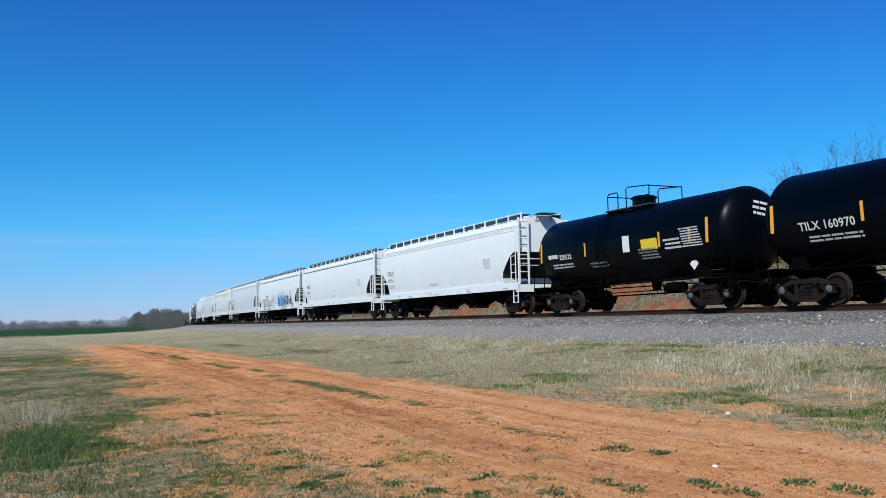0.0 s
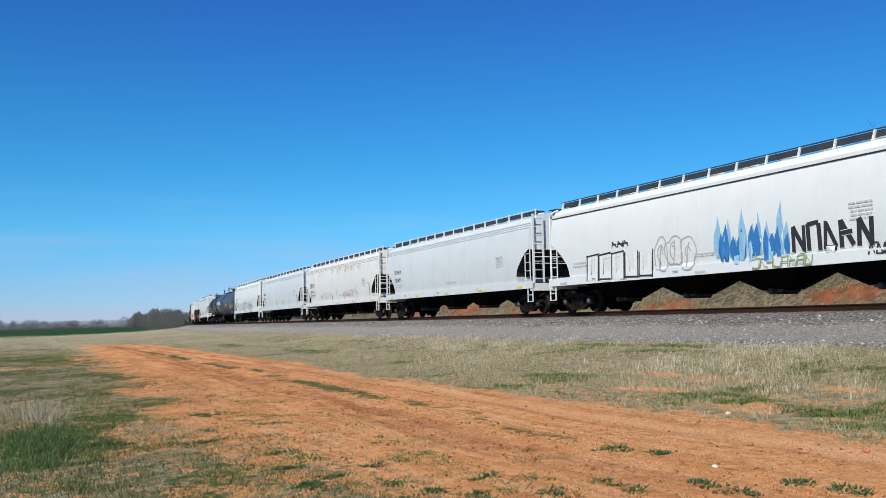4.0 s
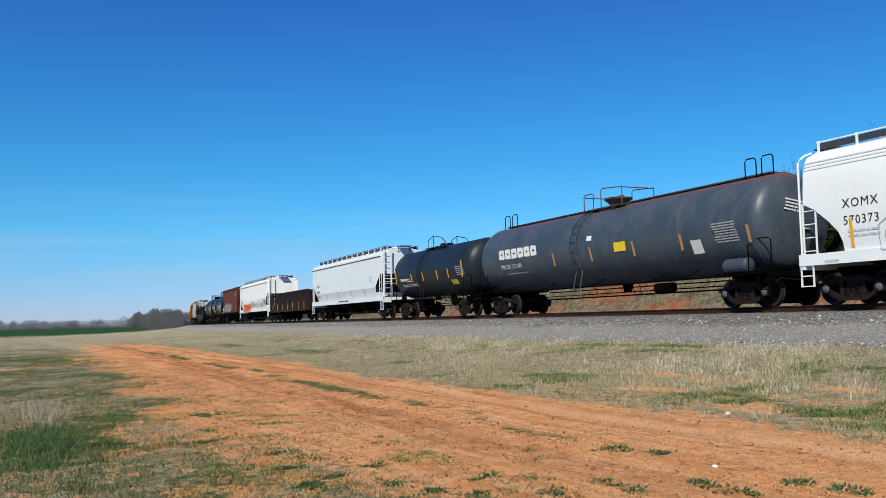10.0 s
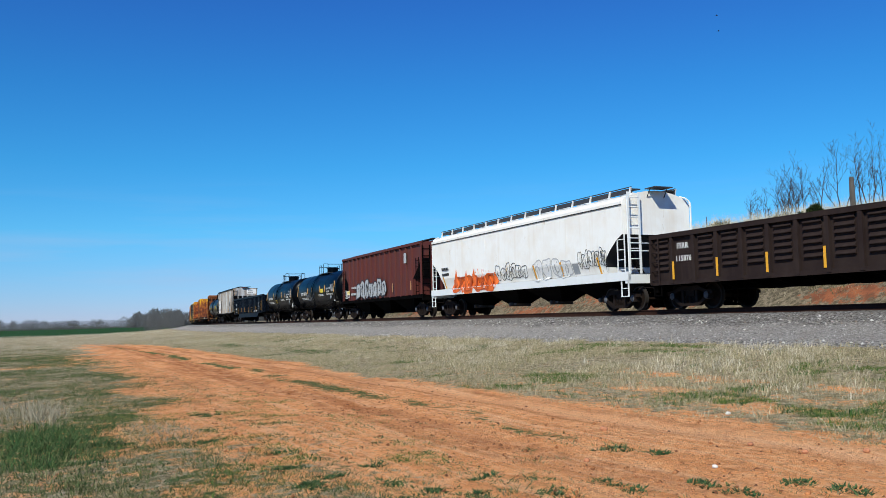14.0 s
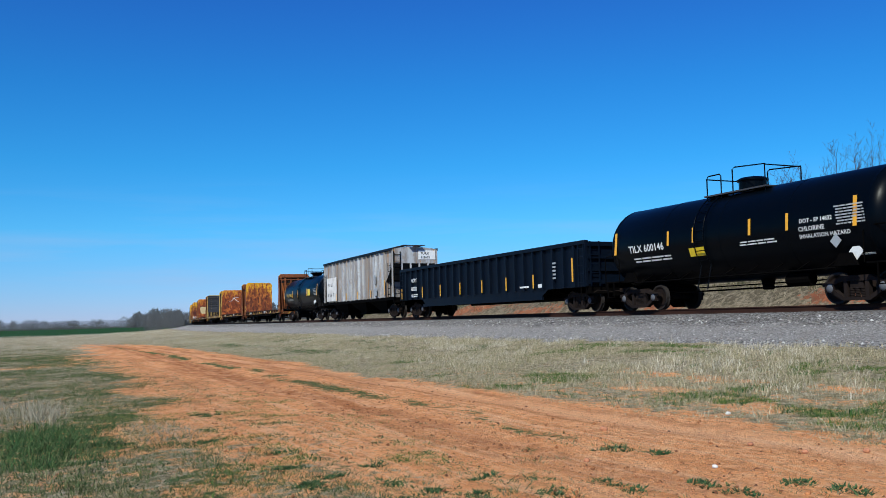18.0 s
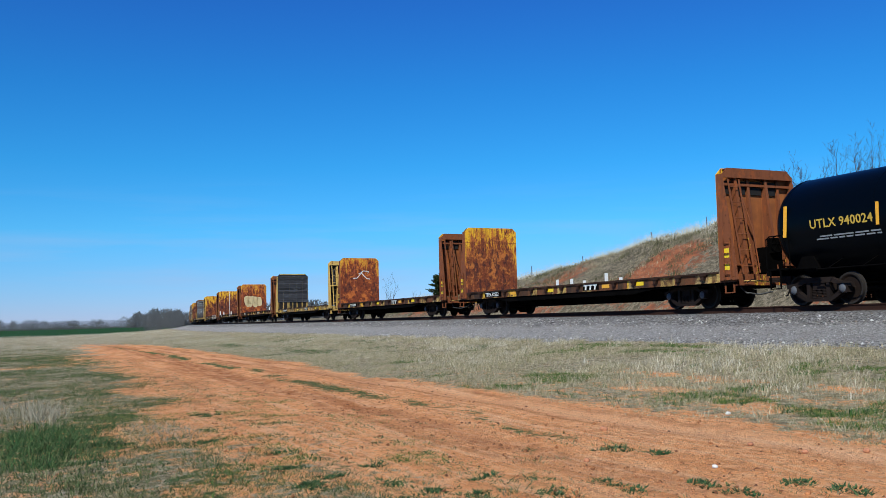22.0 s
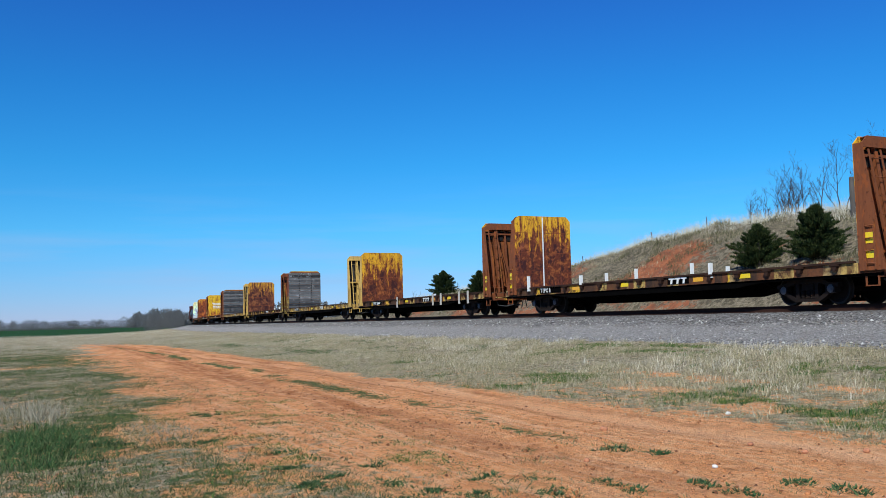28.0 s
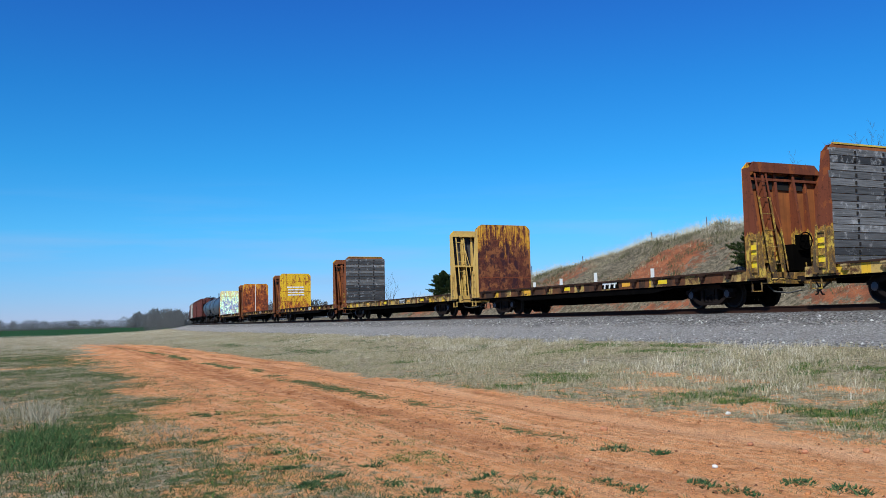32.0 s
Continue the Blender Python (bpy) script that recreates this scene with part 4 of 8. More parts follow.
def ribbed_hopper(L, body, trim, label, posts, roofdark):
    """A covered hopper with flat sides and upright posts outside them."""
    car = new("ribbed_hopper")
    tagged(car, label, "rail car", "covered hoppers in the train")
    xe = L / 2 - .85
    prof = interp((1.1, 1.48), (4.4, 1.48))
    arch = interp((xe - 1.52, 1.30), (xe - 1.50, 2.30), (xe - .02, 3.45), (xe, 3.45))
    steps = sorted({s * v for s in (-1, 1) for v in [xe, xe - .02, xe - .5, xe - 1.0, xe - 1.5, xe - 1.52, 2.0]})
    bm = loft_hopper(xe, lambda x: arch(abs(x)), prof, [(1.48, 4.36), (1.2, 4.42), (.6, 4.48), (.01, 4.50)], steps)
    me = bpy.data.meshes.new("body")
    bm.to_mesh(me)
    bm.free()
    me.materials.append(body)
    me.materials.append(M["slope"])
    # downward faces take the dark colour that stands for their shade
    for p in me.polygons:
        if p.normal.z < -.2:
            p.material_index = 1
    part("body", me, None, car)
    for sy in (-1, 1):
        for i in range(posts):
            x = -xe + 1.55 + i * (2 * xe - 3.1) / (posts - 1)
            p = bmesh.new()
            a, b = sorted((sy * 1.478, sy * 1.575))
            prism(p, [(x - .075, a), (x + .075, a), (x + .055, b), (x - .055, b)] if sy > 0 else [(x - .055, a), (x + .055, a), (x + .075, b), (x - .075, b)], 1.28, 4.30, "z")
            part("side_post", p, body, car)
        for x in (-xe + .06, xe - .06):
            part("corner_post", box(x - .06, x + .06, min(sy * 1.42, sy * 1.56), max(sy * 1.42, sy * 1.56), 1.15, 4.36), body, car)
        part("side_sill", box(-L / 2 + .6, L / 2 - .6, min(sy * 1.40, sy * 1.57), max(sy * 1.40, sy * 1.57), 1.12, 1.32), trim, car)
        part("top_chord", box(-xe, xe, min(sy * 1.44, sy * 1.60), max(sy * 1.44, sy * 1.60), 4.28, 4.42), roofdark, car)
        part("running_board", box(-xe + .05, xe - .05, min(sy * .35, sy * .75), max(sy * .35, sy * .75), 4.60, 4.64), M["grating"], car)
    hatch = shared("trough_hatch", lambda: box(-1.0, 1.0, -.28, .28, 0, .12), roofdark)
    for i in range(6):
        part("hatch", hatch, None, car, m=pose((i - 2.5) * 2.5, 0, 4.48))
    part("centre_sill", box(-L / 2 + .5, L / 2 - .5, -.3, .3, .72, 1.12), M["under"], car)
    w = (2 * xe - 3.0) / 3
    for i in range(3):
        bm = bmesh.new()
        bay(bm, (i - 1) * w, w / 2, 1.45, 1.30, .55, .8, .42)
        b = part("hopper_bay", bm, M["under"], car)
        part("outlet_gate", box((i - 1) * w - .65, (i - 1) * w + .65, -.9, .9, .34, .44), M["chute"], b)
    for sx in (-1, 1):
        e = sx * (L / 2 - .60)
        part("end_sill", box(min(e, e - sx * .22), max(e, e - sx * .22), -1.55, 1.55, .95, 1.25), trim, car)
        part("end_platform", box(min(e, e - sx * 1.4), max(e, e - sx * 1.4), -1.4, 1.4, 1.25, 1.28), M["under"], car)
        for y in (-.9, -.3, .3, .9):
            p = bmesh.new()
            prism(p, [(e - sx * .1, 1.28), (e - sx * .22, 1.28), (sx * (xe - .06), 3.46), (sx * (xe - .0), 3.46)], y - .05, y + .05)
            part("end_post", p, body, car)
        part("end_ladder", ladder_mesh(.45, 2.9, 7), M["under"], car, m=pose(sx * (xe + .06), -1.48 if sx > 0 else 1.48, 1.3, 0, 0, 90 if sx > 0 else -90))
        part("side_ladder", ladder_mesh(.45, 2.2, 6), M["under"], car, m=pose(sx * (xe - .55) - .22, -1.58, 1.3))
        part("roof_step", box(min(sx * (xe - .05), sx * (xe + .28)), max(sx * (xe - .05), sx * (xe + .28)), -.45, .45, 4.56, 4.60), M["grating"], car)
    wheel = bmesh.new()
    tube(wheel, [(L / 2 - .58, .3 + .28 * math.cos(a * .524), 2.25 + .28 * math.sin(a * .524)) for a in range(12)], .025, 5, True)
    tube(wheel, [(L / 2 - .58, .3 - .28, 2.25), (L / 2 - .58, .3 + .28, 2.25)], .018, 4)
    tube(wheel, [(L / 2 - .58, .3, 1.97), (L / 2 - .58, .3, 2.53)], .018, 4)
    part("brake_wheel", wheel, M["chute"], car)
    running_gear(car, L, 2.0)
    return car, prof
# ---- tank cars ----
def tank_car(L, R, zc, body, label, dome="dome", man_x=0.0, walkway=False, seams=5):
    car = new("tank_car")
    tagged(car, label, "tank car", "tank cars in the train")
    h = L / 2 - 1.22
    bm = bmesh.new()
    prof = [(h + .66 * math.sin(a), R * math.cos(a) ** .9) for a in [k * math.pi / 16 for k in range(8)]]
    prof = [(-d, r) for d, r in reversed(prof)] + [(-h / 2, R), (0, R), (h / 2, R)] + prof
    lathe(bm, prof, 48, "x", (0, 0, zc))
    me = bpy.data.meshes.new("shell")
    bm.to_mesh(me)
    bm.free()
    me.materials.append(body)
    shade(me, 50)
    part("shell", me, None, car)
    for i in range(seams):
        x = (i - (seams - 1) / 2) * 2 * h / (seams - 1) if seams > 1 else 0
        bm = bmesh.new()
        lathe(bm, [(x - .05, R - .01), (x - .04, R + .008), (x + .04, R + .008), (x + .05, R - .01)], 48, "x", (0, 0, zc))
        part("jacket_band", bm, body, car)
    side = lambda z: math.sqrt(max(R * R - (z - zc) ** 2, .01))
    top = zc + R
    # manway
    bm = bmesh.new()
    if dome == "dome":
        lathe(bm, [(top - .12, .46), (top + .30, .46), (top + .31, .52), (top + .36, .52), (top + .42, .40), (top + .44, .001)], 20, "z", (man_x, 0, 0))
    elif dome == "bowl":
        lathe(bm, [(top - .1, .34), (top + .12, .36), (top + .30, .58), (top + .36, .60), (top + .38, .50), (top + .40, .001)], 20, "z", (man_x, 0, 0))
    else:
        lathe(bm, [(top - .1, .32), (top + .10, .32), (top + .12, .38), (top + .17, .36), (top + .19, .001)], 16, "z", (man_x, 0, 0))
        lathe(bm, [(top - .1, .12), (top + .18, .12), (top + .20, .001)], 10, "z", (man_x - .8, 0, 0))
    part("manway", bm, body, car)
    # platform and railing round the manway
    part("platform", _platform(man_x, top), M["grating"], car, "black steel grating platform")
    if dome == "low":
        bm = bmesh.new()
        for y in (-.75, .75):
            tube(bm, [(man_x - 1.1, y, top - .25), (man_x - 1.1, y, top + .42), (man_x - .3, y, top + .62), (man_x + .9, y, top + .42), (man_x + 1.5, y, top + .05)], .022, 5)
            tube(bm, [(man_x - .3, y, top - .2), (man_x - .3, y, top + .60)], .022, 5)
        part("safety_railing", bm, body, car)
    else:
        for y in (-.78, .78):
            bm = bmesh.new()
            z0, z1 = top - .22, top + .62
            tube(bm, [(man_x - 1.35, y, z0), (man_x - 1.35, y, z1 - .08), (man_x - 1.28, y, z1), (man_x - .72, y, z1), (man_x - .66, y, z1 - .08), (man_x - .66, y, z0)], .024, 5)
            part("safety_railing", bm, body, car)
            bm = bmesh.new()
            tube(bm, [(man_x - .1, y, z0), (man_x - .1, y, z1 + .06), (man_x, y, z1 + .12), (man_x + 1.35, y, z1 + .02), (man_x + 1.35, y, z0)], .024, 5)
            part("safety_railing", bm, body, car)
        for xx, zz in ((man_x - 1.35, z1 - .1), (man_x + 1.35, z1)):
            bm = bmesh.new()
            tube(bm, [(xx, -.78, zz), (xx, .78, zz)], .022, 5)
            part("cross_rail", bm, body, car)
    # curved side ladders under the platform
    for sy in (-1, 1):
        bm = bmesh.new()
        for dx in (-.24, .24):
            tube(bm, [(man_x - 1.0 + dx, sy * (R + .06) * math.sin(a), zc + (R + .06) * math.cos(a)) for a in [.45 + k * .16 for k in range(12)]] + [(man_x - 1.0 + dx, sy * (side(zc - .9) + .25), .62)], .022, 5)
        for k in range(8):
            a = .55 + k * .22
            tube(bm, [(man_x - 1.24, sy * (R + .06) * math.sin(a), zc + (R + .06) * math.cos(a)), (man_x - .76, sy * (R + .06) * math.sin(a), zc + (R + .06) * math.cos(a))], .016, 4)
        part("side_ladder", bm, body, car)
    # stub sills, end platforms, saddles, grab rails
    for sx in (-1, 1):
        e = sx * (L / 2 - .5)
        bm = bmesh.new()
        add_box(bm, min(e, e - sx * 3.0), max(e, e - sx * 3.0), -.28, .28, .70, 1.08)
        part("stub_sill", bm, M["under"], car)
        bm = bmesh.new()
        add_box(bm, min(e, e - sx * .9), max(e, e - sx * .9), -1.45, 1.45, 1.08, 1.13)
        add_box(bm, min(e, e - sx * .08), max(e, e - sx * .08), -1.45, 1.45, .92, 1.13)
        part("end_platform", bm, M["under"], car)
        for sy in (-1, 1):
            bm = bmesh.new()
            xs = sx * (L / 2 - 2.1)
            y = sy * side(1.75)
            prism(bm, [(xs - .42, 1.06), (xs + .42, 1.06), (xs + .20, 1.42), (xs - .20, 1.42)], min(y, y + sy * .08), max(y, y + sy * .08))
            part("saddle", bm, M["under"], car)
            bm = bmesh.new()
            tube(bm, [(e, sy * 1.42, 1.1), (e, sy * 1.42, 2.05), (e - sx * .12, sy * 1.42, 2.12), (e - sx * .8, sy * 1.46, 2.12), (e - sx * .95, sy * 1.46, 1.95), (e - sx * .95, sy * 1.46, 1.12)], .02, 5)
            part("grab_rail", bm, M["under"], car)
            bm = bmesh.new()
            for d in (-.2, .2):
                add_box(bm, e - sx * .35 + d - .018, e - sx * .35 + d + .018, sy * 1.44 - .02, sy * 1.44 + .02, .50, 1.1)
            add_box(bm, e - sx * .35 - .2, e - sx * .35 + .2, sy * 1.44 - .04, sy * 1.44 + .04, .50, .53)
            part("sill_step", bm, M["under"], car)
        bm = bmesh.new()
        tube(bm, [(sx * (h + .2), -1.1, zc - .1), (sx * (h + .52), -.6, zc - .1), (sx * (h + .62), 0, zc - .1), (sx * (h + .52), .6, zc - .1), (sx * (h + .2), 1.1, zc - .1)], .02, 5)
        part("head_rail", bm, M["under"], car)
    for sy in (-1, 1):
        bm = bmesh.new()
        tube(bm, [(-h + 1.2, sy * 1.46, 1.02), (h - 1.2, sy * 1.46, 1.02)], .026, 5)
        for i in range(9):
            x = -h + 1.6 + i * (2 * h - 3.2) / 8
            tube(bm, [(x, sy * 1.46, 1.02), (x + .22, sy * (side(1.3) - .02), 1.32)], .016, 4)
        part("side_rail", bm, M["under"], car)
    bm = bmesh.new()
    lathe(bm, [(zc - R - .32, .16), (zc - R - .05, .20), (zc - R + .1, .3)], 12, "z", (.6, 0, 0))
    part("bottom_outlet", bm, M["under"], car)
    bm = bmesh.new()
    tube(bm, [(-h + 1.8, -.5, .60), (h - 1.8, -.5, .62)], .03, 5)
    tube(bm, [(-h + 1.8, -.2, .74), (h - 1.8, -.2, .76)], .022, 5)
    lathe(bm, [(h * .35, .2), (h * .35 + .9, .2)], 12, "x", (0, -.55, .80))
    part("brake_rigging", bm, M["under"], car)
    if walkway:
        part("roof_walkway", box(-h + .3, h - .3, -.3, .3, top + .02, top + .07), M["grating"], car, "rusty roof walkway")
        for sx in (-1, 1):
            for dx in (0, .75):
                bm = bmesh.new()
                x = sx * (h - .45 - dx)
                tube(bm, [(x, -.5, top - .1), (x, -.5, top + .50), (x + .08, -.5, top + .58), (x + .42, -.5, top + .58), (x + .5, -.5, top + .50), (x + .5, -.5, top - .1)], .022, 5)
                part("grab_hoop", bm, M["under"], car)
        bm = bmesh.new()
        prism(bm, [(h - 1.7, 1.02), (h + .4, 1.02), (h + .4, 1.08), (h - 1.7, 1.08)], -1.5, -1.1)
        part("reservoir_shelf", bm, M["under"], car)
        bm = bmesh.new()
        lathe(bm, [(h - 1.40, .06), (h - 1.36, .20), (h - 1.30, .24), (h - .36, .24), (h - .30, .20), (h - .26, .06)], 16, "x", (0, -1.32, 1.33))
        part("air_reservoir", bm, M["darkgrey"], car, "dark grey air reservoir on its bracket")
    running_gear(car, L, 2.1)
    return car, side


def _platform(x, top):
    bm = bmesh.new()
    add_box(bm, x - 1.45, x - .6, -.85, .85, top - .10, top - .05)
    add_box(bm, x + .62, x + 1.45, -.85, .85, top - .10, top - .05)
    add_box(bm, x - .6, x + .62, -.85, -.6, top - .10, top - .05)
    add_box(bm, x - .6, x + .62, .6, .85, top - .10, top - .05)
    return bm
# ---- gondolas ----
def gondola(L, zt, zb, panels, body, label, louvres, dip=0.0, half=1.50):
    car = new("gondola")
    tagged(car, label, "gondola", "gondolas in the train")
    h = L / 2 - .62
    for sy in (-1, 1):
        a, b = sorted((sy * half, sy * (half - .03)))
        bm = bmesh.new()
        prism(bm, [(-h, zb), (-h + 3.2, zb), (-h + 4.0, zb - dip), (h - 4.0, zb - dip), (h - 3.2, zb), (h, zb), (h, zt), (-h, zt)], a, b)
        part("side_wall", bm, body, car)
        a, b = sorted((sy * (half - .06), sy * (half + .12)))
        part("top_chord", box(-h, h, a, b, zt - .10, zt + .06), body, car)
        a, b = sorted((sy * (half - .02), sy * (half + .09)))
        part("bottom_chord", box(-h + (3.6 if dip else 0), h - (3.6 if dip else 0), a, b, zb - dip - .02, zb - dip + .12), body, car)
        for i in range(panels + 1):
            x = -h + .05 + i * (2 * h - .1) / panels
            a, b = sorted((sy * half, sy * (half + .11)))
            bm = bmesh.new()
            prism(bm, [(x - .085, zb + .02), (x + .085, zb + .02), (x + .07, zt - .1), (x - .07, zt - .1)], a, b)
            part("side_post", bm, body, car)
        if louvres:
            w = (2 * h - .1) / panels
            slat = shared("louvre", lambda: _louvre(w * .60), body)
            skip = (1,)
            for i in range(panels):
                if i in skip:
                    continue
                for k in range(6):
                    part("louvre", slat, None, car, m=pose(-h + .05 + (i + .5) * w, sy * (half + .002), zb + .55 + k * .20, 0, 0, 0 if sy < 0 else 180))
    for sx in (-1, 1):
        a, b = sorted((sx * h, sx * (h - .05)))
        part("end_wall", box(a, b, -half, half, zb, zt), body, car)
        for k in range(4):
            a, b = sorted((sx * h, sx * (h + .10)))
            z = zb + .18 + k * (zt - zb - .3) / 3
            part("end_rib", box(a, b, -half, half, z - .07, z + .07), body, car)
        part("end_ladder", ladder_mesh(.42, zt - zb, 5), body, car, m=pose(sx * (h + .14), -half + .06 if sx > 0 else half - .06, zb, 0, 0, 90 if sx > 0 else -90))
        part("side_ladder", ladder_mesh(.42, zt - zb - .1, 5), body, car, m=pose(sx * (h - .30) - .21, -half - .13, zb))
        a, b = sorted((sx * h, sx * (h - .25)))
        part("end_sill", box(a, b, -half + .02, half - .02, zb - .28, zb), M["under"], car)
        bm = bmesh.new()
        for d in (-.2, .2):
            add_box(bm, sx * (h - .3) + d - .018, sx * (h - .3) + d + .018, -half - .04, -half, .48, zb)
        add_box(bm, sx * (h - .3) - .2, sx * (h - .3) + .2, -half - .05, -half + .02, .48, .51)
        part("sill_step", bm, M["under"], car)
    part("floor", box(-h + .02, h - .02, -half + .03, half - .03, zb + .02, zb + .08), M["under"], car)
    part("centre_sill", box(-L / 2 + .5, L / 2 - .5, -.3, .3, .62, zb), M["under"], car)
    for i in range(9):
        x = -h + 3.2 + i * (2 * h - 6.4) / 8
        bm = bmesh.new()
        prism(bm, [(-1.4, zb), (1.4, zb), (.3, zb - .28), (-.3, zb - .28)], x - .06, x + .06, "x")
        part("crossbearer", bm, M["under"], car)
    bm = bmesh.new()
    tube(bm, [(-h + 3, -.8, .62), (h - 3, -.8, .62)], .03, 5)
    part("brake_rod", bm, M["under"], car)
    running_gear(car, L, 2.05)
    return car, (lambda z: half)


def _louvre(w):
    bm = bmesh.new()
    prism(bm, [(0, -.075), (-.075, -.045), (-.075, -.025), (0, .075)], -w / 2, w / 2, "x")
    return bm


# ---- bulkhead flat cars ----
def panel_paint(name, top, low, wear, seed, drip=True, foot=None):
    """Old paint that holds on along the top and side edges and has rusted away below: scabs, runs and bare dark steel."""
    m, nt, lk, p = nodes(name)
    v = objvec(nt)

    def calc(op, a, b):
        k = nt.new("ShaderNodeMath")
        k.operation = op
        for n, q in enumerate((a, b)):
            if isinstance(q, float):
                k.inputs[n].default_value = q
            else:
                lk.new(q, k.inputs[n])
        return k.outputs[0]
    mp = nt.new("ShaderNodeMapping")
    mp.inputs["Location"].default_value = (seed * 3.1, seed * 1.7, seed * 0.3)
    lk.new(v, mp.inputs["Vector"])
    w = mp.outputs[0]
    sep = nt.new("ShaderNodeSeparateXYZ")
    lk.new(v, sep.inputs[0])
    big = ramp(nt, lk, noise_tex(nt, lk, 1.5, 10, .76, w, (2.0, 3.0, .9)), .3, .7, .18, .82)
    runs = ramp(nt, lk, noise_tex(nt, lk, 1.0, 6, .7, w, (7, 7, .30)), .35, .65, -.14, .14)
    hgt = ramp(nt, lk, sep.outputs["Z"], 1.1, 4.6, -0.26, 0.36) if foot is None else ramp(nt, lk, sep.outputs["Z"], foot - .3, foot + .3, -0.5, 0.5)
    rim = ramp(nt, lk, calc("ABSOLUTE", sep.outputs["Y"], 0.0), 1.15, 1.5, 0.0, .16)
    keep = calc("ADD", calc("ADD", big, runs), calc("ADD", hgt, rim))
    edge = ramp(nt, lk, keep, wear - .05, wear + .06)
    fine = noise_tex(nt, lk, 8, 8, .78, w)
    blot = noise_tex(nt, lk, 1.9, 9, .76, w)
    scab = noise_tex(nt, lk, 3.2, 8, .72, w, (1, 1, .55))
    # rusted steel
    dark = mixc(nt, lk, ramp(nt, lk, fine, .40, .62), low, tuple(c * .42 for c in low))
    dark = mixc(nt, lk, ramp(nt, lk, blot, .50, .57), dark, (min(1, low[0] * 2.0), low[1] * 2.5, low[2] * 1.5))
    dark = mixc(nt, lk, ramp(nt, lk, scab, .52, .56, 0.0, .85), dark, (low[0] * .22, low[1] * .28, low[2] * .7))
    dark = mixc(nt, lk, ramp(nt, lk, noise_tex(nt, lk, 1, 8, .76, w, (9, 9, .4)), .60, .64, 0.0, .55), dark, tuple(min(1, c * 2.4 + .04) for c in low))
    # what is left of the paint
    mixed = low if drip else tuple(c * .8 for c in top)
    streak = ramp(nt, lk, noise_tex(nt, lk, 1, 8, .76, w, (7, 7, .35)), .50, .58)
    light = mixc(nt, lk, streak, top, tuple(a * .5 + b * .4 for a, b in zip(top, mixed)))
    light = mixc(nt, lk, ramp(nt, lk, fine, .56, .61, 0.0, .85), light, tuple(c * .55 for c in mixed))
    light = mixc(nt, lk, ramp(nt, lk, scab, .56, .585, 0.0, .9), light, mixed if drip else (0.24, 0.065, 0.018))
    halo = mixc(nt, lk, ramp(nt, lk, keep, wear - .10, wear - .02), dark, (min(1, low[0] * 1.9), low[1] * 2.0, low[2]))
    lk.new(mixc(nt, lk, edge, halo, light), p.inputs["Base Color"])
    p.inputs["Roughness"].default_value = .78
    p.inputs["Specular IOR Level"].default_value = .25
    bump(nt, lk, p, fine, .4, .015)
    return m


GOLD, OCHRE = (0.74, 0.39, 0.022), (0.56, 0.365, 0.10)
M["pan_a"] = panel_paint("rust_panel_yellow_rim", GOLD, (0.22, 0.055, 0.020), .78, 1)
M["pan_b"] = panel_paint("rust_panel_ochre_top", (0.64, 0.32, 0.03), (0.24, 0.052, 0.018), .84, 2)
M["pan_c"] = panel_paint("peeling_yellow_panel", GOLD, (0.150, 0.036, 0.018), .76, 3)
M["pan_d"] = panel_paint("dark_rust_panel", (0.62, 0.30, 0.03), (0.115, 0.032, 0.020), .80, 4)
M["pan_e"] = panel_paint("yellow_panel", (0.70, 0.42, 0.02), (0.24, 0.06, 0.02), .36, 5)
M["pan_f"] = panel_paint("orange_panel_rusted_below", (0.68, 0.35, 0.02), (0.15, 0.036, 0.016), .72, 9)
M["pan_w"] = panel_paint("white_panel_yellow_top", (0.72, 0.55, 0.2), (0.70, 0.70, 0.68), .72, 6)
M["brownframe"] = panel_paint("brown_frame_yellow_foot", (0.185, 0.058, 0.022), (0.40, 0.23, 0.03), .06, 7, False)
M["rustframe"] = panel_paint("rust_frame_yellow_patches", (0.15, 0.040, 0.018), (0.25, 0.135, 0.038), .50, 8, False, 2.35)
M["deck_edge"] = paint("dark_brown_deck_edge", (0.030, 0.016, 0.012), (0.075, 0.036, 0.022), .6, .9, streak=False, spec=.1)
M["ochreframe"] = paint("ochre_frame_paint", OCHRE, (0.35, 0.20, 0.06), .5, .7, rust=(0.2, 0.06, 0.02), rust_amount=.10)
M["deck"] = paint("worn_deck_timber", (0.075, 0.055, 0.042), (0.13, 0.10, 0.08), .6, .9, streak=False)


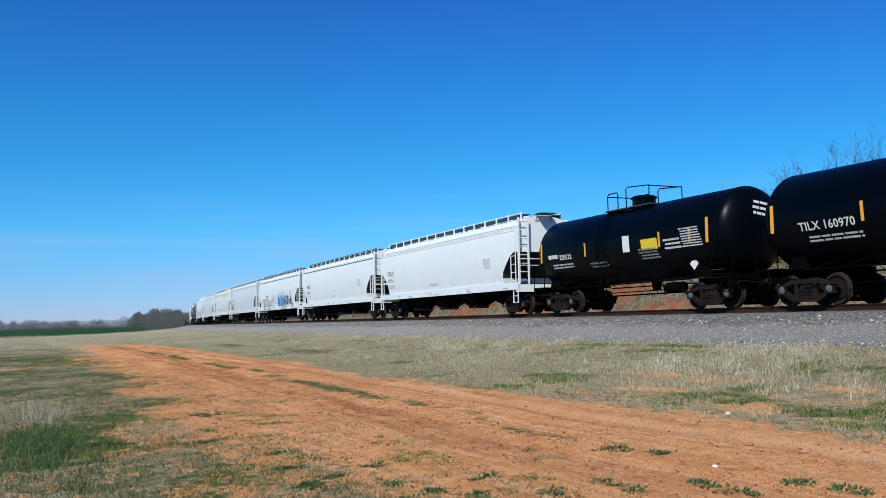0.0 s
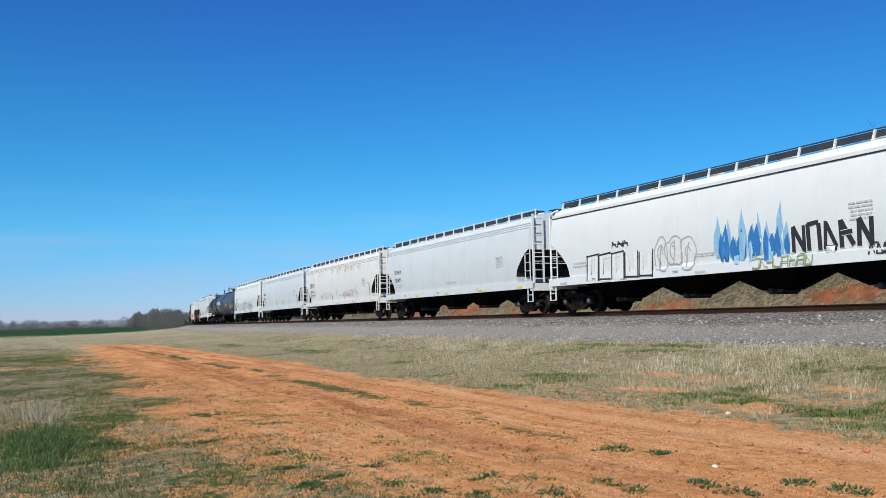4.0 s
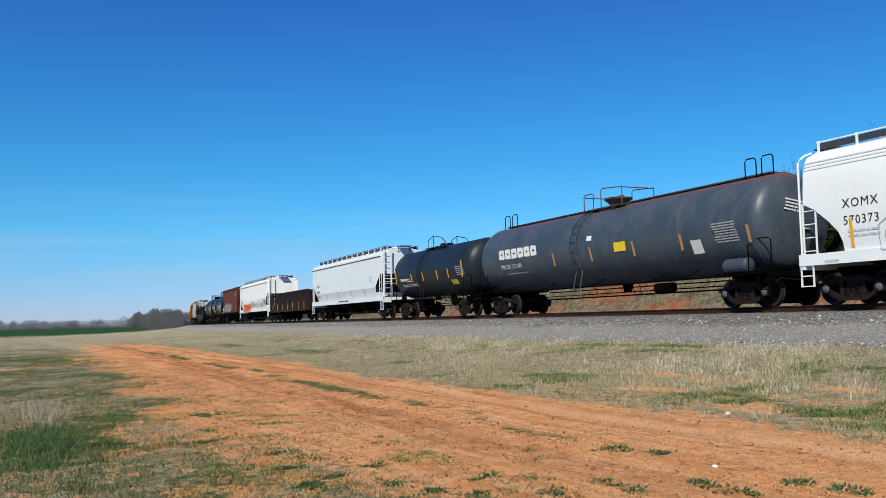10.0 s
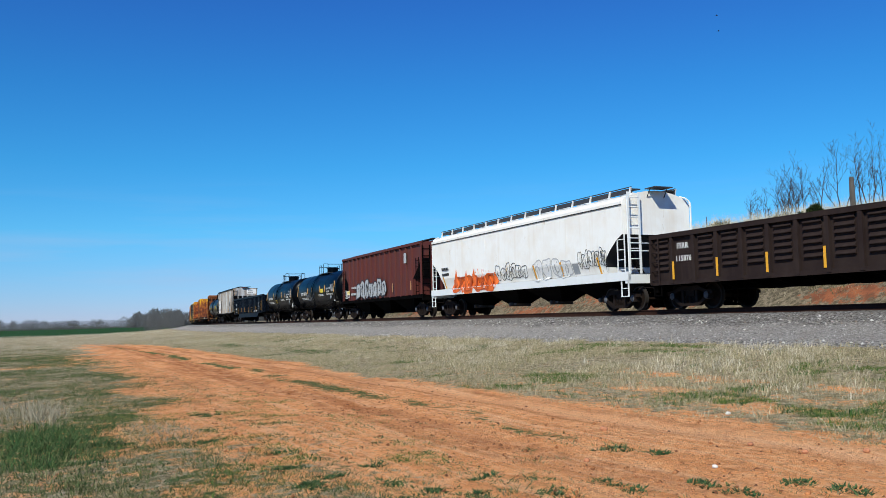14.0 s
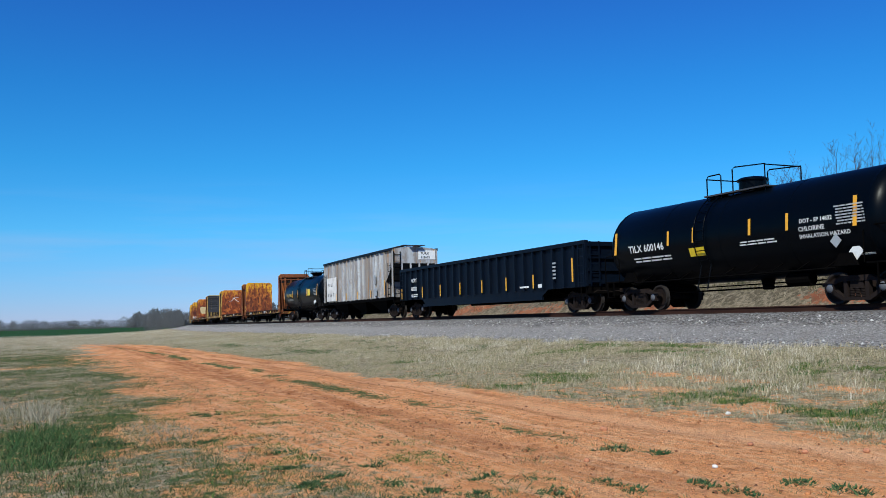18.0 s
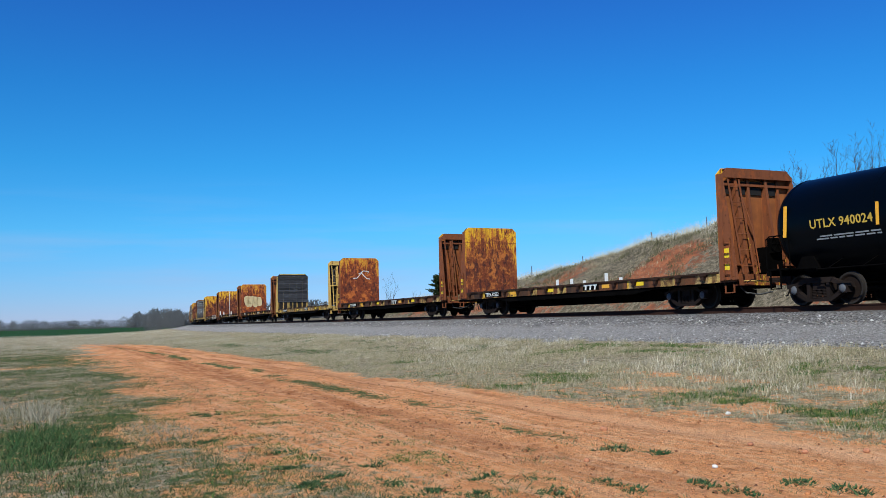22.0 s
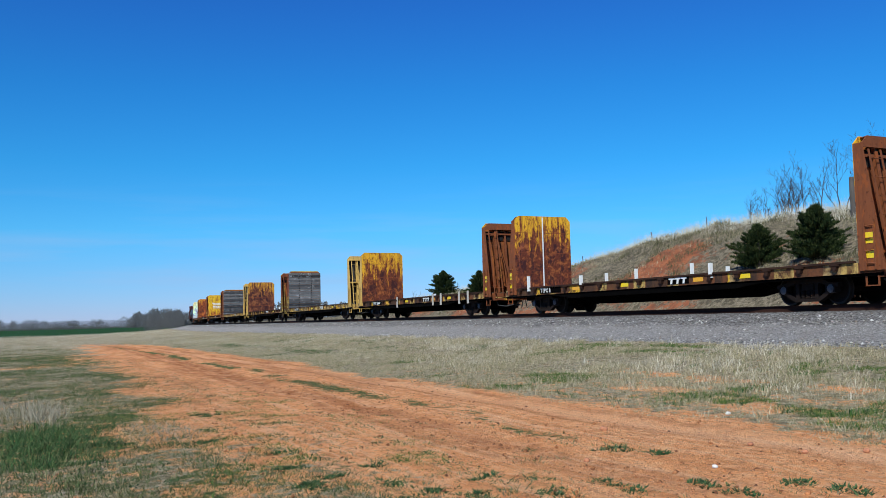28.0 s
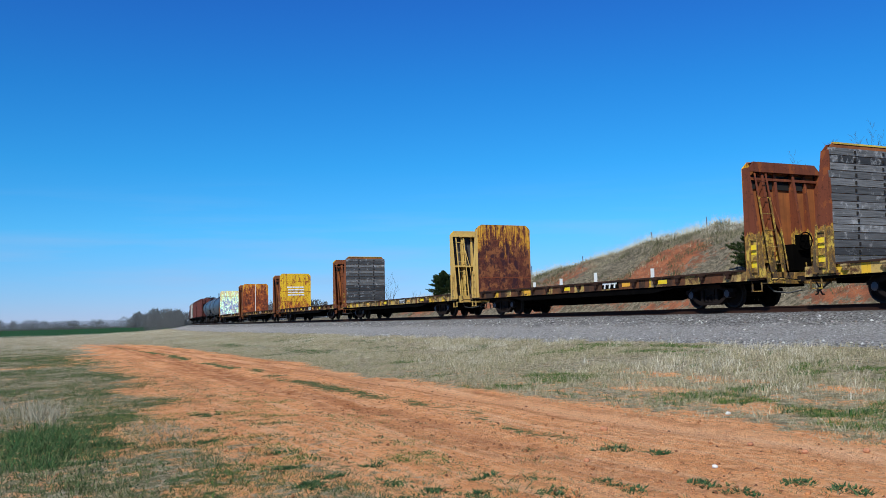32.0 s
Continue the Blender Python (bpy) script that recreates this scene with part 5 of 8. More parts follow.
def sill_paint(name, worn, seed):
    """A side sill repainted piece by piece: bright yellow, ochre, rust and bare dark steel."""
    m, nt, lk, p = nodes(name)
    v = objvec(nt)
    mp = nt.new("ShaderNodeMapping")
    mp.inputs["Location"].default_value = (seed * 4.3, 0, 0)
    mp.inputs["Scale"].default_value = (1.35, 0.0, 0.0)
    lk.new(v, mp.inputs["Vector"])
    cell = nt.new("ShaderNodeTexVoronoi")
    cell.inputs["Scale"].default_value = 1.0
    lk.new(mp.outputs[0], cell.inputs["Vector"])
    sep = nt.new("ShaderNodeSeparateColor")
    lk.new(cell.outputs["Color"], sep.inputs[0])
    cr = nt.new("ShaderNodeValToRGB")
    cr.color_ramp.interpolation = "CONSTANT"
    els = cr.color_ramp.elements
    els[0].color = (0.46, 0.31, 0.10, 1)
    els[1].position, els[1].color = .46 - worn * .36, (0.64, 0.38, 0.035, 1)
    els.new(.58 - worn * .36).color = (0.36, 0.25, 0.11, 1)
    els.new(.86 - worn * .56).color = (0.135, 0.052, 0.024, 1)
    els.new(.95 - worn * .22).color = (0.04, 0.024, 0.018, 1)
    lk.new(sep.outputs[0], cr.inputs["Fac"])
    blot = ramp(nt, lk, noise_tex(nt, lk, 2.6, 8, .72, v), .50 - worn * .06, .58)
    col = mixc(nt, lk, blot, cr.outputs["Color"], (0.075, 0.035, 0.02))
    col = mixc(nt, lk, ramp(nt, lk, noise_tex(nt, lk, 1, 8, .7, v, (5, 5, .8)), .52, .62, 0.0, .7), col, (0.12, 0.06, 0.025))
    lk.new(col, p.inputs["Base Color"])
    p.inputs["Roughness"].default_value = .8
    p.inputs["Specular IOR Level"].default_value = .15
    return m


M["sill_mix"] = sill_paint("yellow_side_sill_worn_to_rust", 1.0, 1)
M["sill_yellow"] = sill_paint("patched_yellow_side_sill", .15, 3)


def board_paint(name, lo, hi):
    """Weathered timber: every board has a tone of its own, with grain along it."""
    m, nt, lk, p = nodes(name)
    v = objvec(nt)
    rnd = nt.new("ShaderNodeObjectInfo").outputs["Random"]
    col = mixc(nt, lk, rnd, lo, hi)
    shift = nt.new("ShaderNodeVectorMath")
    shift.operation = "MULTIPLY_ADD"
    lk.new(rnd, shift.inputs[0])
    shift.inputs[1].default_value = (37, 53, 71)
    lk.new(v, shift.inputs[2])
    v = shift.outputs[0]
    grain = noise_tex(nt, lk, 3, 8, .75, v, (1, .35, 9))
    col = mixc(nt, lk, ramp(nt, lk, grain, .42, .66, 0.0, .8), col, tuple(c * .4 for c in lo))
    lk.new(mixc(nt, lk, ramp(nt, lk, noise_tex(nt, lk, 2.5, 6, .7, v), .56, .66, 0.0, .6), col, tuple(min(1, c * 1.9) for c in hi)), p.inputs["Base Color"])
    p.inputs["Roughness"].default_value = .92
    bump(nt, lk, p, grain, .5, .02)
    return m


M["backing"] = paint("dark_backing", (0.012, 0.010, 0.009), (0.03, 0.022, 0.016), .5, .9)
M["rust_backing"] = paint("rusty_brown_backing", (0.30, 0.095, 0.025), (0.09, 0.030, 0.014), .8, .9)
M["sticker_old"] = paint("faded_yellow_cap_paint", (0.60, 0.42, 0.07), (0.22, 0.12, 0.04), .6, .8)
M["strap"] = paint("dirty_white_strap", (0.46, 0.43, 0.39), (0.2, 0.17, 0.15), .6, .8)
M["board_dark"] = board_paint("dark_weathered_board", (0.008, 0.009, 0.011), (0.060, 0.060, 0.068))
M["board_grey"] = board_paint("grey_weathered_board", (0.025, 0.026, 0.030), (0.21, 0.205, 0.205))


def bulkhead(car, x, sx, panel, trim, boards=None, top_z=4.60):
    """One bulkhead: its smooth load face at x looks inwards, its braced frame (towards sx) outwards."""
    hw = 1.52
    zb = 1.10
    outline = [(-hw, zb), (hw, zb), (hw, top_z - .22), (hw - .22, top_z), (-hw + .22, top_z), (-hw, top_z - .22)]
    root = bmesh.new()
    a, b = sorted((x, x + sx * .05))
    if boards is None:
        prism(root, outline, a, b, "x")
        bh = part("bulkhead", root, panel, car)
        a, b = sorted((x + sx * .054, x + sx * .07))
        part("back_sheet", box(a, b, -hw + .04, hw - .04, zb, top_z - .24), M["board_dark"] if trim is M["ochreframe"] else M["rust_backing"], bh)
        for i in range(3):
            z = 1.9 + i * .95
            a, b = sorted((x - sx * .004, x + sx * .01))
            part("panel_seam", box(a, b, -hw + .03, hw - .03, z - .012, z + .012), M["rust"], bh)
    else:
        a2, b2 = sorted((x + sx * .06, x + sx * .10))
        prism(root, outline, a2, b2, "x")
        bh = part("bulkhead", root, M["backing"] if trim is M["ochreframe"] else M["rust_backing"], car)
        n = 15
        low = 1.84 if boards is M["board_dark"] else 1.16
        rnd = random.Random(int(abs(x) * 100) + n)
        step = (top_z - .14 - low) / n
        for i in range(n):
            z = low + i * step
            d = rnd.uniform(-.012, .012)
            a, b = sorted((x + d, x + sx * .06))
            me = shared("board%d%s%d" % (i % 3, boards.name, sx), lambda: box(-.03, .03, -hw + rnd.uniform(0, .03), hw - rnd.uniform(0, .03), .010, step - .010), boards)
            part("board", me, None, bh, m=pose((a + b) / 2, rnd.uniform(-.012, .012), z))
        if boards is M["board_dark"]:
            for k in range(7):
                y = -hw + .12 + k * (2 * hw - .24) / 6
                part("foot_post", box(a2 - .03, b2, y - .06, y + .06, zb, low), trim, bh)
            part("backing_post", box(a2 - .03, b2 - .012, -hw + .05, hw - .05, low - .06, low - .01), M["backing"], bh)
        else:
            for y in (-.55, .62):
                for k in range(n):
                    z = low + (k + .5) * step
                    a3 = x - sx * .018
                    part("bolt", shared("board_bolt", lambda: box(-.008, .008, -.035, .035, -.045, .045), M["backing"]), None, bh, m=pose(a3, y + .02 * (k % 3), z))
        part("top_rail", box(a2 - .05, b2 + .02, -hw + .25, hw - .25, top_z - .03, top_z + .02), M["sticker_old"], bh)
    # side plates, tapered from foot to top
    for sy in (-1, 1):
        y0, y1 = sorted((sy * (hw + .005), sy * (hw - .035)))
        p = bmesh.new()
        prism(p, [(x + sx * .02, zb - .22), (x + sx * .84, zb - .22), (x + sx * .74, zb + .5), (x + sx * .30, top_z - .22), (x + sx * .02, top_z - .22)], y0, y1)
        part("side_plate", p, trim, bh)
    # upright braces, tapered too
    for y, deep in ((-.90, .75), (-.30, .5), (.40, .75), (1.0, .45)):
        p = bmesh.new()
        prism(p, [(x + sx * .05, zb - .1), (x + sx * .90 * deep, zb - .1), (x + sx * .74 * deep, zb + .6), (x + sx * .26 * deep, top_z - .25), (x + sx * .05, top_z - .25)], y - .02, y + .02)
        part("brace", p, trim, bh)
        f = bmesh.new()
        prism(f, [(x + sx * .74 * deep, zb + .6), (x + sx * .78 * deep, zb + .6), (x + sx * .30 * deep, top_z - .25), (x + sx * .26 * deep, top_z - .25)], y - .05, y + .05)
        part("brace_flange", f, trim, bh)
    beams = ((top_z - .30, .36), (zb + 1.55, .60)) if trim is M["ochreframe"] else ((top_z - .55, .20), (zb + .30, .40))
    for z, d in beams:
        a, b = sorted((x + sx * .05, x + sx * d))
        part("cross_beam", box(a, b, -hw + .03, hw - .03, z - .04, z + .04), trim, bh)
    if trim is not M["ochreframe"]:
        # dark plates between the braces paint the top beam's shadow
        for y0, y1 in ((-1.42, -.98), (-.80, -.38), (-.20, .32), (.48, .92)):
            a, b = sorted((x + sx * (.072 if boards is None else .105), x + sx * .12))
            part("opening", box(a, b, y0, y1, top_z - .86, top_z - .42), M["backing"], bh, "dark gap under the top beam")
    part("top_cap", box(min(x + sx * .06, x + sx * .27), max(x + sx * .06, x + sx * .27), -hw + .24, hw - .24, top_z - .05, top_z - .025), trim, bh)
    face = bmesh.new()
    prism(face, [(-hw + .02, top_z - .34), (hw - .02, top_z - .34), (hw - .02, top_z - .23), (hw - .23, top_z - .02), (-hw + .23, top_z - .02), (-hw + .02, top_z - .23)], min(x + sx * .27, x + sx * .31), max(x + sx * .27, x + sx * .31), "x")
    part("top_beam", face, trim, bh)
    for y in (-1.30,):
        lad = ladder_mesh(.46, 3.2, 6, .016, .028)
        part("frame_ladder", lad, trim, bh, m=pose(x + sx * .86, y, zb - .05, 0, -9.5 * sx, 0) @ pose(0, 0, 0, 0, 0, 90))
        grab = bmesh.new()
        tube(grab, [(x + sx * .80, y + .75, zb), (x + sx * .62, y + .70, zb + 1.4), (x + sx * .42, y + .45, zb + 2.6)], .022, 5)
        part("grab_rail", grab, trim, bh)
    part("side_ladder", ladder_mesh(.32, 1.35, 4), trim, bh, m=pose(x + sx * .42 - .16, -hw - .05, zb - .20))
    if trim is not M["ochreframe"]:
        for z in (zb + .22, zb + .66):
            part("reflector", plate(.30, .22 if z < zb + .4 else .30, M["sticker"]), None, bh, "yellow reflective patch", m=pose(x + sx * .42, -hw - .010, z))
    return bh


def stake_pocket_bm():
    bm = bmesh.new()
    prism(bm, [(-.05, .93), (.05, .93), (.10, 1.06), (-.10, 1.06)], -.12, 0)
    prism(bm, [(-.12, 1.06), (.12, 1.06), (.12, 1.112), (-.12, 1.112)], -.14, 0)
    return bm


def bulkhead_flat(L, label, rear, front, sill, stakes=(), hanging=(), logo=True):
    """rear and front: panel, frame and boards of the two bulkheads."""
    car = new("bulkhead_flat_car")
    tagged(car, label, "flat car", "bulkhead flat cars")
    h = L / 2 - .80
    planks = 44
    w = (2 * h - 2.0) / planks
    plank = shared("plank%.3f" % w, lambda: box(-w / 2 + .006, w / 2 - .006, -1.36, 1.36, 1.03, 1.09), M["deck"])
    for i in range(planks):
        part("plank", plank, None, car, m=pose(-h + 1.0 + (i + .5) * w, 0, (i * 37 % 7) * .0012))
    for sy in (-1, 1):
        a, b = sorted((sy * 1.36, sy * 1.44))
        bm = bmesh.new()
        prism(bm, [(-h, .84), (h, .84), (h, 1.115), (-h, 1.115)], a, b)
        part("side_sill", bm, sill, car)
        a, b = sorted((sy * 1.33, sy * 1.42))
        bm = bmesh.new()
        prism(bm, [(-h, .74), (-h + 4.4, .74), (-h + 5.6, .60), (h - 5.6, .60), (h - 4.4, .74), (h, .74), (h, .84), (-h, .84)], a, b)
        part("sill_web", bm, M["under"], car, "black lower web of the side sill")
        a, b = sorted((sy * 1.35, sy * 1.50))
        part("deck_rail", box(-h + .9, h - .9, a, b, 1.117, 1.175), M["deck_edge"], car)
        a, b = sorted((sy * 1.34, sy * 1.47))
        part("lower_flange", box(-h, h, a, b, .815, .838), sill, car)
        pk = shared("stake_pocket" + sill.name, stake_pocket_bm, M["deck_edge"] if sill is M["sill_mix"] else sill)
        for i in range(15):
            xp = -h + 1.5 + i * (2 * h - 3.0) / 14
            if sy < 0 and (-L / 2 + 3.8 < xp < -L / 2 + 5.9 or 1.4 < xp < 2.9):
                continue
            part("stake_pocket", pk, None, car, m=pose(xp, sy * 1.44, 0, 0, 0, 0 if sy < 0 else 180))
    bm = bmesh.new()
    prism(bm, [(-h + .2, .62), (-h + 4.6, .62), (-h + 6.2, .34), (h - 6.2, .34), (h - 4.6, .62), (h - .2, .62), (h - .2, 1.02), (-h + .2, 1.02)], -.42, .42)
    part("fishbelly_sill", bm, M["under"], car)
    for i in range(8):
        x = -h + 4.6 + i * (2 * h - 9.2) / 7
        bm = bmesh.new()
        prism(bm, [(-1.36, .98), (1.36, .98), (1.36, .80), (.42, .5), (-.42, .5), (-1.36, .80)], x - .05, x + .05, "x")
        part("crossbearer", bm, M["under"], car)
    for sx, (panel, trim, boards) in ((-1, rear), (1, front)):
        bulkhead(car, sx * (L / 2 - 1.72) + .25, sx, panel, trim, boards)
        e = sx * h
        a, b = sorted((e, e - sx * .2))
        part("end_sill", box(a, b, -1.40, 1.40, .70, 1.06), trim, car)
        bm = bmesh.new()
        x0 = e - sx * .35
        for d in (-.2, .2):
            add_box(bm, x0 + d - .018, x0 + d + .018, -1.42, -1.38, .46, .80)
        add_box(bm, x0 - .2, x0 + .2, -1.45, -1.36, .46, .49)
        part("sill_step", bm, trim, car)
        bm = bmesh.new()
        tube(bm, [(e + sx * .1, -1.2, .84), (e + sx * .12, -.4, .82), (e + sx * .25, -.2, .80)], .022, 5)
        part("uncoupling_lever", bm, M["ochreframe"], car)
        bm = bmesh.new()
        tube(bm, [(e - sx * .4, -.9, .66), (e - sx * .1, -.95, .46), (e + sx * .25, -.7, .40), (e + sx * .5, -.4, .48)], .028, 6)
        part("air_line", bm, M["hose"], car)
    bm = bmesh.new()
    x, y, z = L / 2 - .80, .25, 2.05
    tube(bm, [(x + .12, y + .27 * math.cos(a * .524), z + .27 * math.sin(a * .524)) for a in range(12)], .022, 5, True)
    for k in range(3):
        c, s = .27 * math.cos(k * 1.047), .27 * math.sin(k * 1.047)
        tube(bm, [(x + .12, y - c, z - s), (x + .12, y + c, z + s)], .014, 4)
    add_box(bm, x - .15, x + .1, y - .18, y + .18, z - .3, z + .2)
    part("brake_wheel", bm, M["under"], car, "black brake wheel and its housing")
    part("brake_housing", box(L / 2 - 1.2, L / 2 - .86, -.15, .62, 1.12, 1.95), M["under"], car, "black brake housing")
    stake = shared("stake", lambda: box(-.045, .045, -.045, .045, 0, .62), M["pale"])
    for x, tall, sy in stakes:
        part("stake", stake, None, car, "white painted stake", m=Matrix.Translation((x, sy * 1.50, 1.0)) @ Matrix.Diagonal((1.2, 1.2, tall, 1)))
    for x in hanging:
        part("hanging_strap", shared("strap", lambda: box(-.08, .08, -.02, .02, 0, .66), M["strap"]), None, car, "dirty white painted strap", m=pose(x, -1.52, .62))
    running_gear(car, L, 3.75)
    return car, (lambda z: 1.44)
# ---- the train, from its head to its tail ----
MOVING = []


def set_in(car, front, rear, tc):
    MOVING.append((car, (front + rear) / 2, (front - rear) / 2 - tc))


def tape(car, prof, xs, z0, size=(.10, .55), mat="reflector"):
    for x in xs:
        on_side("reflector", plate(*size, M[mat]), car, x, z0, prof, "yellow reflective strip" if mat == "reflector" else "")


def mark(car, prof, x, z, body, size, mat="ink", thin=False, label=""):
    on_side("lettering", text_mesh(body, size, M[mat], thin), car, x, z, prof, label)


def small(car, prof, x, z, w, h, lines, mat="ink", seed=1):
    on_side("small_print", bars_mesh(w, h, lines, M[mat], seed), car, x, z, prof)


def placard(car, x, z, w, mat, prof, label):
    """An upright diamond plate on a short bracket that stands off the tank's side."""
    y = prof(z) + .05
    p = part("hazard_placard", diamond(w, M[mat]), None, car, label, m=pose(x, -y - .04, z))
    part("placard_bracket", box(-.05, .05, .006, .16, -.05, .05), M["under"], p)


# two black tank cars
for front, rear, num, dome in ((-7.2, -21.4, "TILX 160970", "dome"), (-21.4, -35.1, None, "dome")):
    L = front - rear
    car, sd = tank_car(L, 1.50, 2.60, M["black"], "glossy black tank car with yellow reflective strips", dome)
    if num:
        mark(car, sd, -4.75, 2.17, num, .36, "lettering")
        small(car, sd, -4.5, 1.80, 1.9, .26, 2, "lettering", 3)
        small(car, sd, 0.9, 2.2, 1.0, .6, 3, "lettering", 5)
    else:
        on_side("name_bar", bars_mesh(.80, .36, 1, M["lettering"], 40), car, -4.95, 2.22, sd)
        mark(car, sd, -4.05, 2.24, "220522", .30, "lettering")
        small(car, sd, -4.8, 1.86, 1.7, .26, 2, "lettering", 6)
        on_side("sticker", plate(.95, .40, M["sticker"]), car, 2.15, 2.40, sd, "yellow warning plate")
        on_side("sticker", plate(.42, .62, M["lettering"]), car, .75, 2.52, sd, "white and orange placard")
        small(car, sd, 1.5, 1.85, 1.1, .5, 4, "decal", 7)
        small(car, sd, 3.0, 2.1, .9, .45, 3, "lettering", 8)
        small(car, sd, 3.95, 2.12, 1.05, .72, 8, "lettering", 9)
        placard(car, 4.2, 1.55, .22, "lettering", sd, "white diamond placard")
        small(car, sd, 4.2, 1.28, 1.0, .12, 1, "lettering", 10)
        small(car, sd, -1.9, 1.75, 1.2, .3, 2, "decal", 11)
    tape(car, sd, (-L / 2 + 1.35, L / 2 - 1.55), 2.62, (.13, .85))
    tape(car, sd, (-2.05, 2.75, 4.4) if not num else (-2.5, 1.3), 2.52, (.10, .55))
    if not num:
        hd = part("head_print", bars_mesh(1.1, .55, 3, M["lettering"], 12), None, car, m=pose(L / 2 - .575, -.45, 3.05, 0, 8, 90))
    set_in(car, front, rear, 2.1)

# white and light grey covered hoppers
W, G = M["white"], M["grey"]
M["spray_red"] = flatm("faded_red_spray", (0.50, 0.22, 0.16), .7)
M["rusty_white"] = paint("white_paint_with_rust_stains", (0.69, 0.695, 0.685), (0.58, 0.54, 0.47), .35, rust=(0.64, 0.42, 0.22), rust_amount=.02)
M["rust_run"] = flatm("thin_orange_rust", (0.64, 0.49, 0.33), .8)

HOPS = [
    (-35.1, -55.4, W, ROUND, True, "white covered hopper with smooth rounded sides", "EQUX|19154"),
    (-55.4, -76.4, W, ROUND, False, "white covered hopper with a dark line under its eave", "EQUX|13518"),
    (-76.4, -97.3, W, ROUND, False, "white covered hopper with blue and black graffiti", None),
    (-97.3, -117.9, G, ROUND, True, "light grey covered hopper with black lettering", "XOMX|720695"),
    (-117.9, -138.6, M["rusty_white"], ROUND, True, "dirty white covered hopper with rust stains", "NDYX|872119"),
    (-138.6, -158.8, G, ROUND, True, "light grey covered hopper with orange strips", "MBLX|53977"),
    (-158.8, -178.6, W, ROUND, True, "white covered hopper with outlined graffiti", "XOMX|570373"),
]
for i, (front, rear, mat, prof, bands, label, num) in enumerate(HOPS):
    L = front - rear
    car = covered_hopper(L, mat, prof, bands, label)
    xl = -7.9 if i < 6 else -7.55
    if num:
        a, b = num.split("|")
        if a:
            mark(car, prof, xl, 2.65, a, .36, thin=True)
        else:
            on_side("name_bar", bars_mesh(1.1, .36, 1, M["ink"], 41), car, xl, 2.60, prof)
        mark(car, prof, xl, 2.18, b, .35, thin=True)
    small(car, prof, xl + .05, 1.80, 1.1, .26, 2, "faint", 20 + i)
    small(car, prof, L / 2 - 4.3, 2.25, .8, .55, 5, "faint", 30 + i)
    small(car, prof, -1.2 + i * .4, 1.72, 1.3, .14, 2, "faint", 35 + i)
    for k in range(5):
        on_side("reflector", plate(.50, .075, M["sticker" if i in (1, 3) else "faint"]), car, -L / 2 + 1.9 + k * (L - 3.8) / 4, 1.22, lambda z: 1.60, "yellow reflective strip")
    for k in range(3):
        small(car, lambda z: 1.60, -L / 2 + 4 + k * 5.0, 1.24, .30, .11, 2, "decal", 50 + k)
    if i == 2:
        sprayed("graffiti", flame_mesh(3.3, 1.75, 15, M["spray_sky"], 5), car, .72, 1.38, prof, "pale blue sprayed graffiti", .010)
        sprayed("graffiti", flame_mesh(3.1, 1.35, 11, M["spray_blue"], 6), car, .85, 1.40, prof, "blue sprayed graffiti", .018)
        sprayed("graffiti", block_tag(3.0, .92, 5, .20, M["spray_white"], 7), car, 3.92, 1.52, prof, "white sprayed outline", .010)
        sprayed("graffiti", block_tag(2.9, .86, 5, .15, M["spray_black"], 7), car, 4.0, 1.55, prof, "black sprayed graffiti", .018)
        sprayed("graffiti", block_tag(2.4, .34, 8, .05, M["spray_olive"], 12), car, 2.4, 1.16, prof, "small olive scrawl on the sill", .012)
        sprayed("graffiti", block_tag(1.0, .34, 4, .045, M["spray_black"], 13), car, 6.7, 1.30, prof, "small black scrawl", .012)
        graffiti(car, -2.4, 1.42, 2.2, 1.15, 3, .05, M["spray_silver"], 10, prof, M["spray_white"], "white sprayed graffiti", sill=True)
        sprayed("graffiti", block_tag(4.2, 1.05, 5, .24, M["spray_white"], 9), car, -6.75, 1.22, prof, "white sprayed block shapes", .010)
        sprayed("graffiti", block_tag(4.3, 1.12, 5, .06, M["spray_black"], 9), car, -6.8, 1.20, prof, "thin black block outlines", .018)
        sprayed("graffiti", block_tag(1.1, .26, 3, .05, M["spray_black"], 14), car, -5.0, 2.42, prof, "small black scrawl", .012)
    if i == 4:
        bm = bmesh.new()
        ribbon(bm, [(0, 0), (1.55, 0), (1.55, .95), (0, .95)], .045, 0, True)
        me = bpy.data.meshes.new("number_frame")
        bm.to_mesh(me)
        bm.free()
        me.materials.append(M["ink"])
        on_side("number_frame", me, car, xl - .12, 2.03, prof)
        graffiti(car, -4.2, 1.62, 2.6, .5, 6, .014, M["decal"], 14, prof, None, "thin black scrawl", sill=True)
        graffiti(car, 1.8, 1.6, 2.4, .5, 7, .016, M["spray_red"], 15, prof, None, "thin black scrawl", sill=True)
        # rust that has run down from the top ribs
        rs = random.Random(91)
        for _ in range(64):
            bm = bmesh.new()
            w, d = rs.uniform(.02, .07), rs.uniform(.12, .42)
            prism(bm, [(0, 0), (w, 0), (w * .7, -d), (w * .35, -d * 1.25)], -.003, .003)
            on_side("rust_run", bm_mesh(bm, M["rust_run"]), car, rs.gauss(2.4, 1.3) if rs.random() < .7 else rs.uniform(-8.5, 7), 3.88, prof, "orange rust run")
        tape(car, prof, (-L / 2 + 2.55, L / 2 - 2.6), 1.95, (.10, .95), "faded_tape")
        tape(car, prof, (-4.6, -1.5, 1.6, 4.8), 1.72, (.09, .50), "faded_tape")
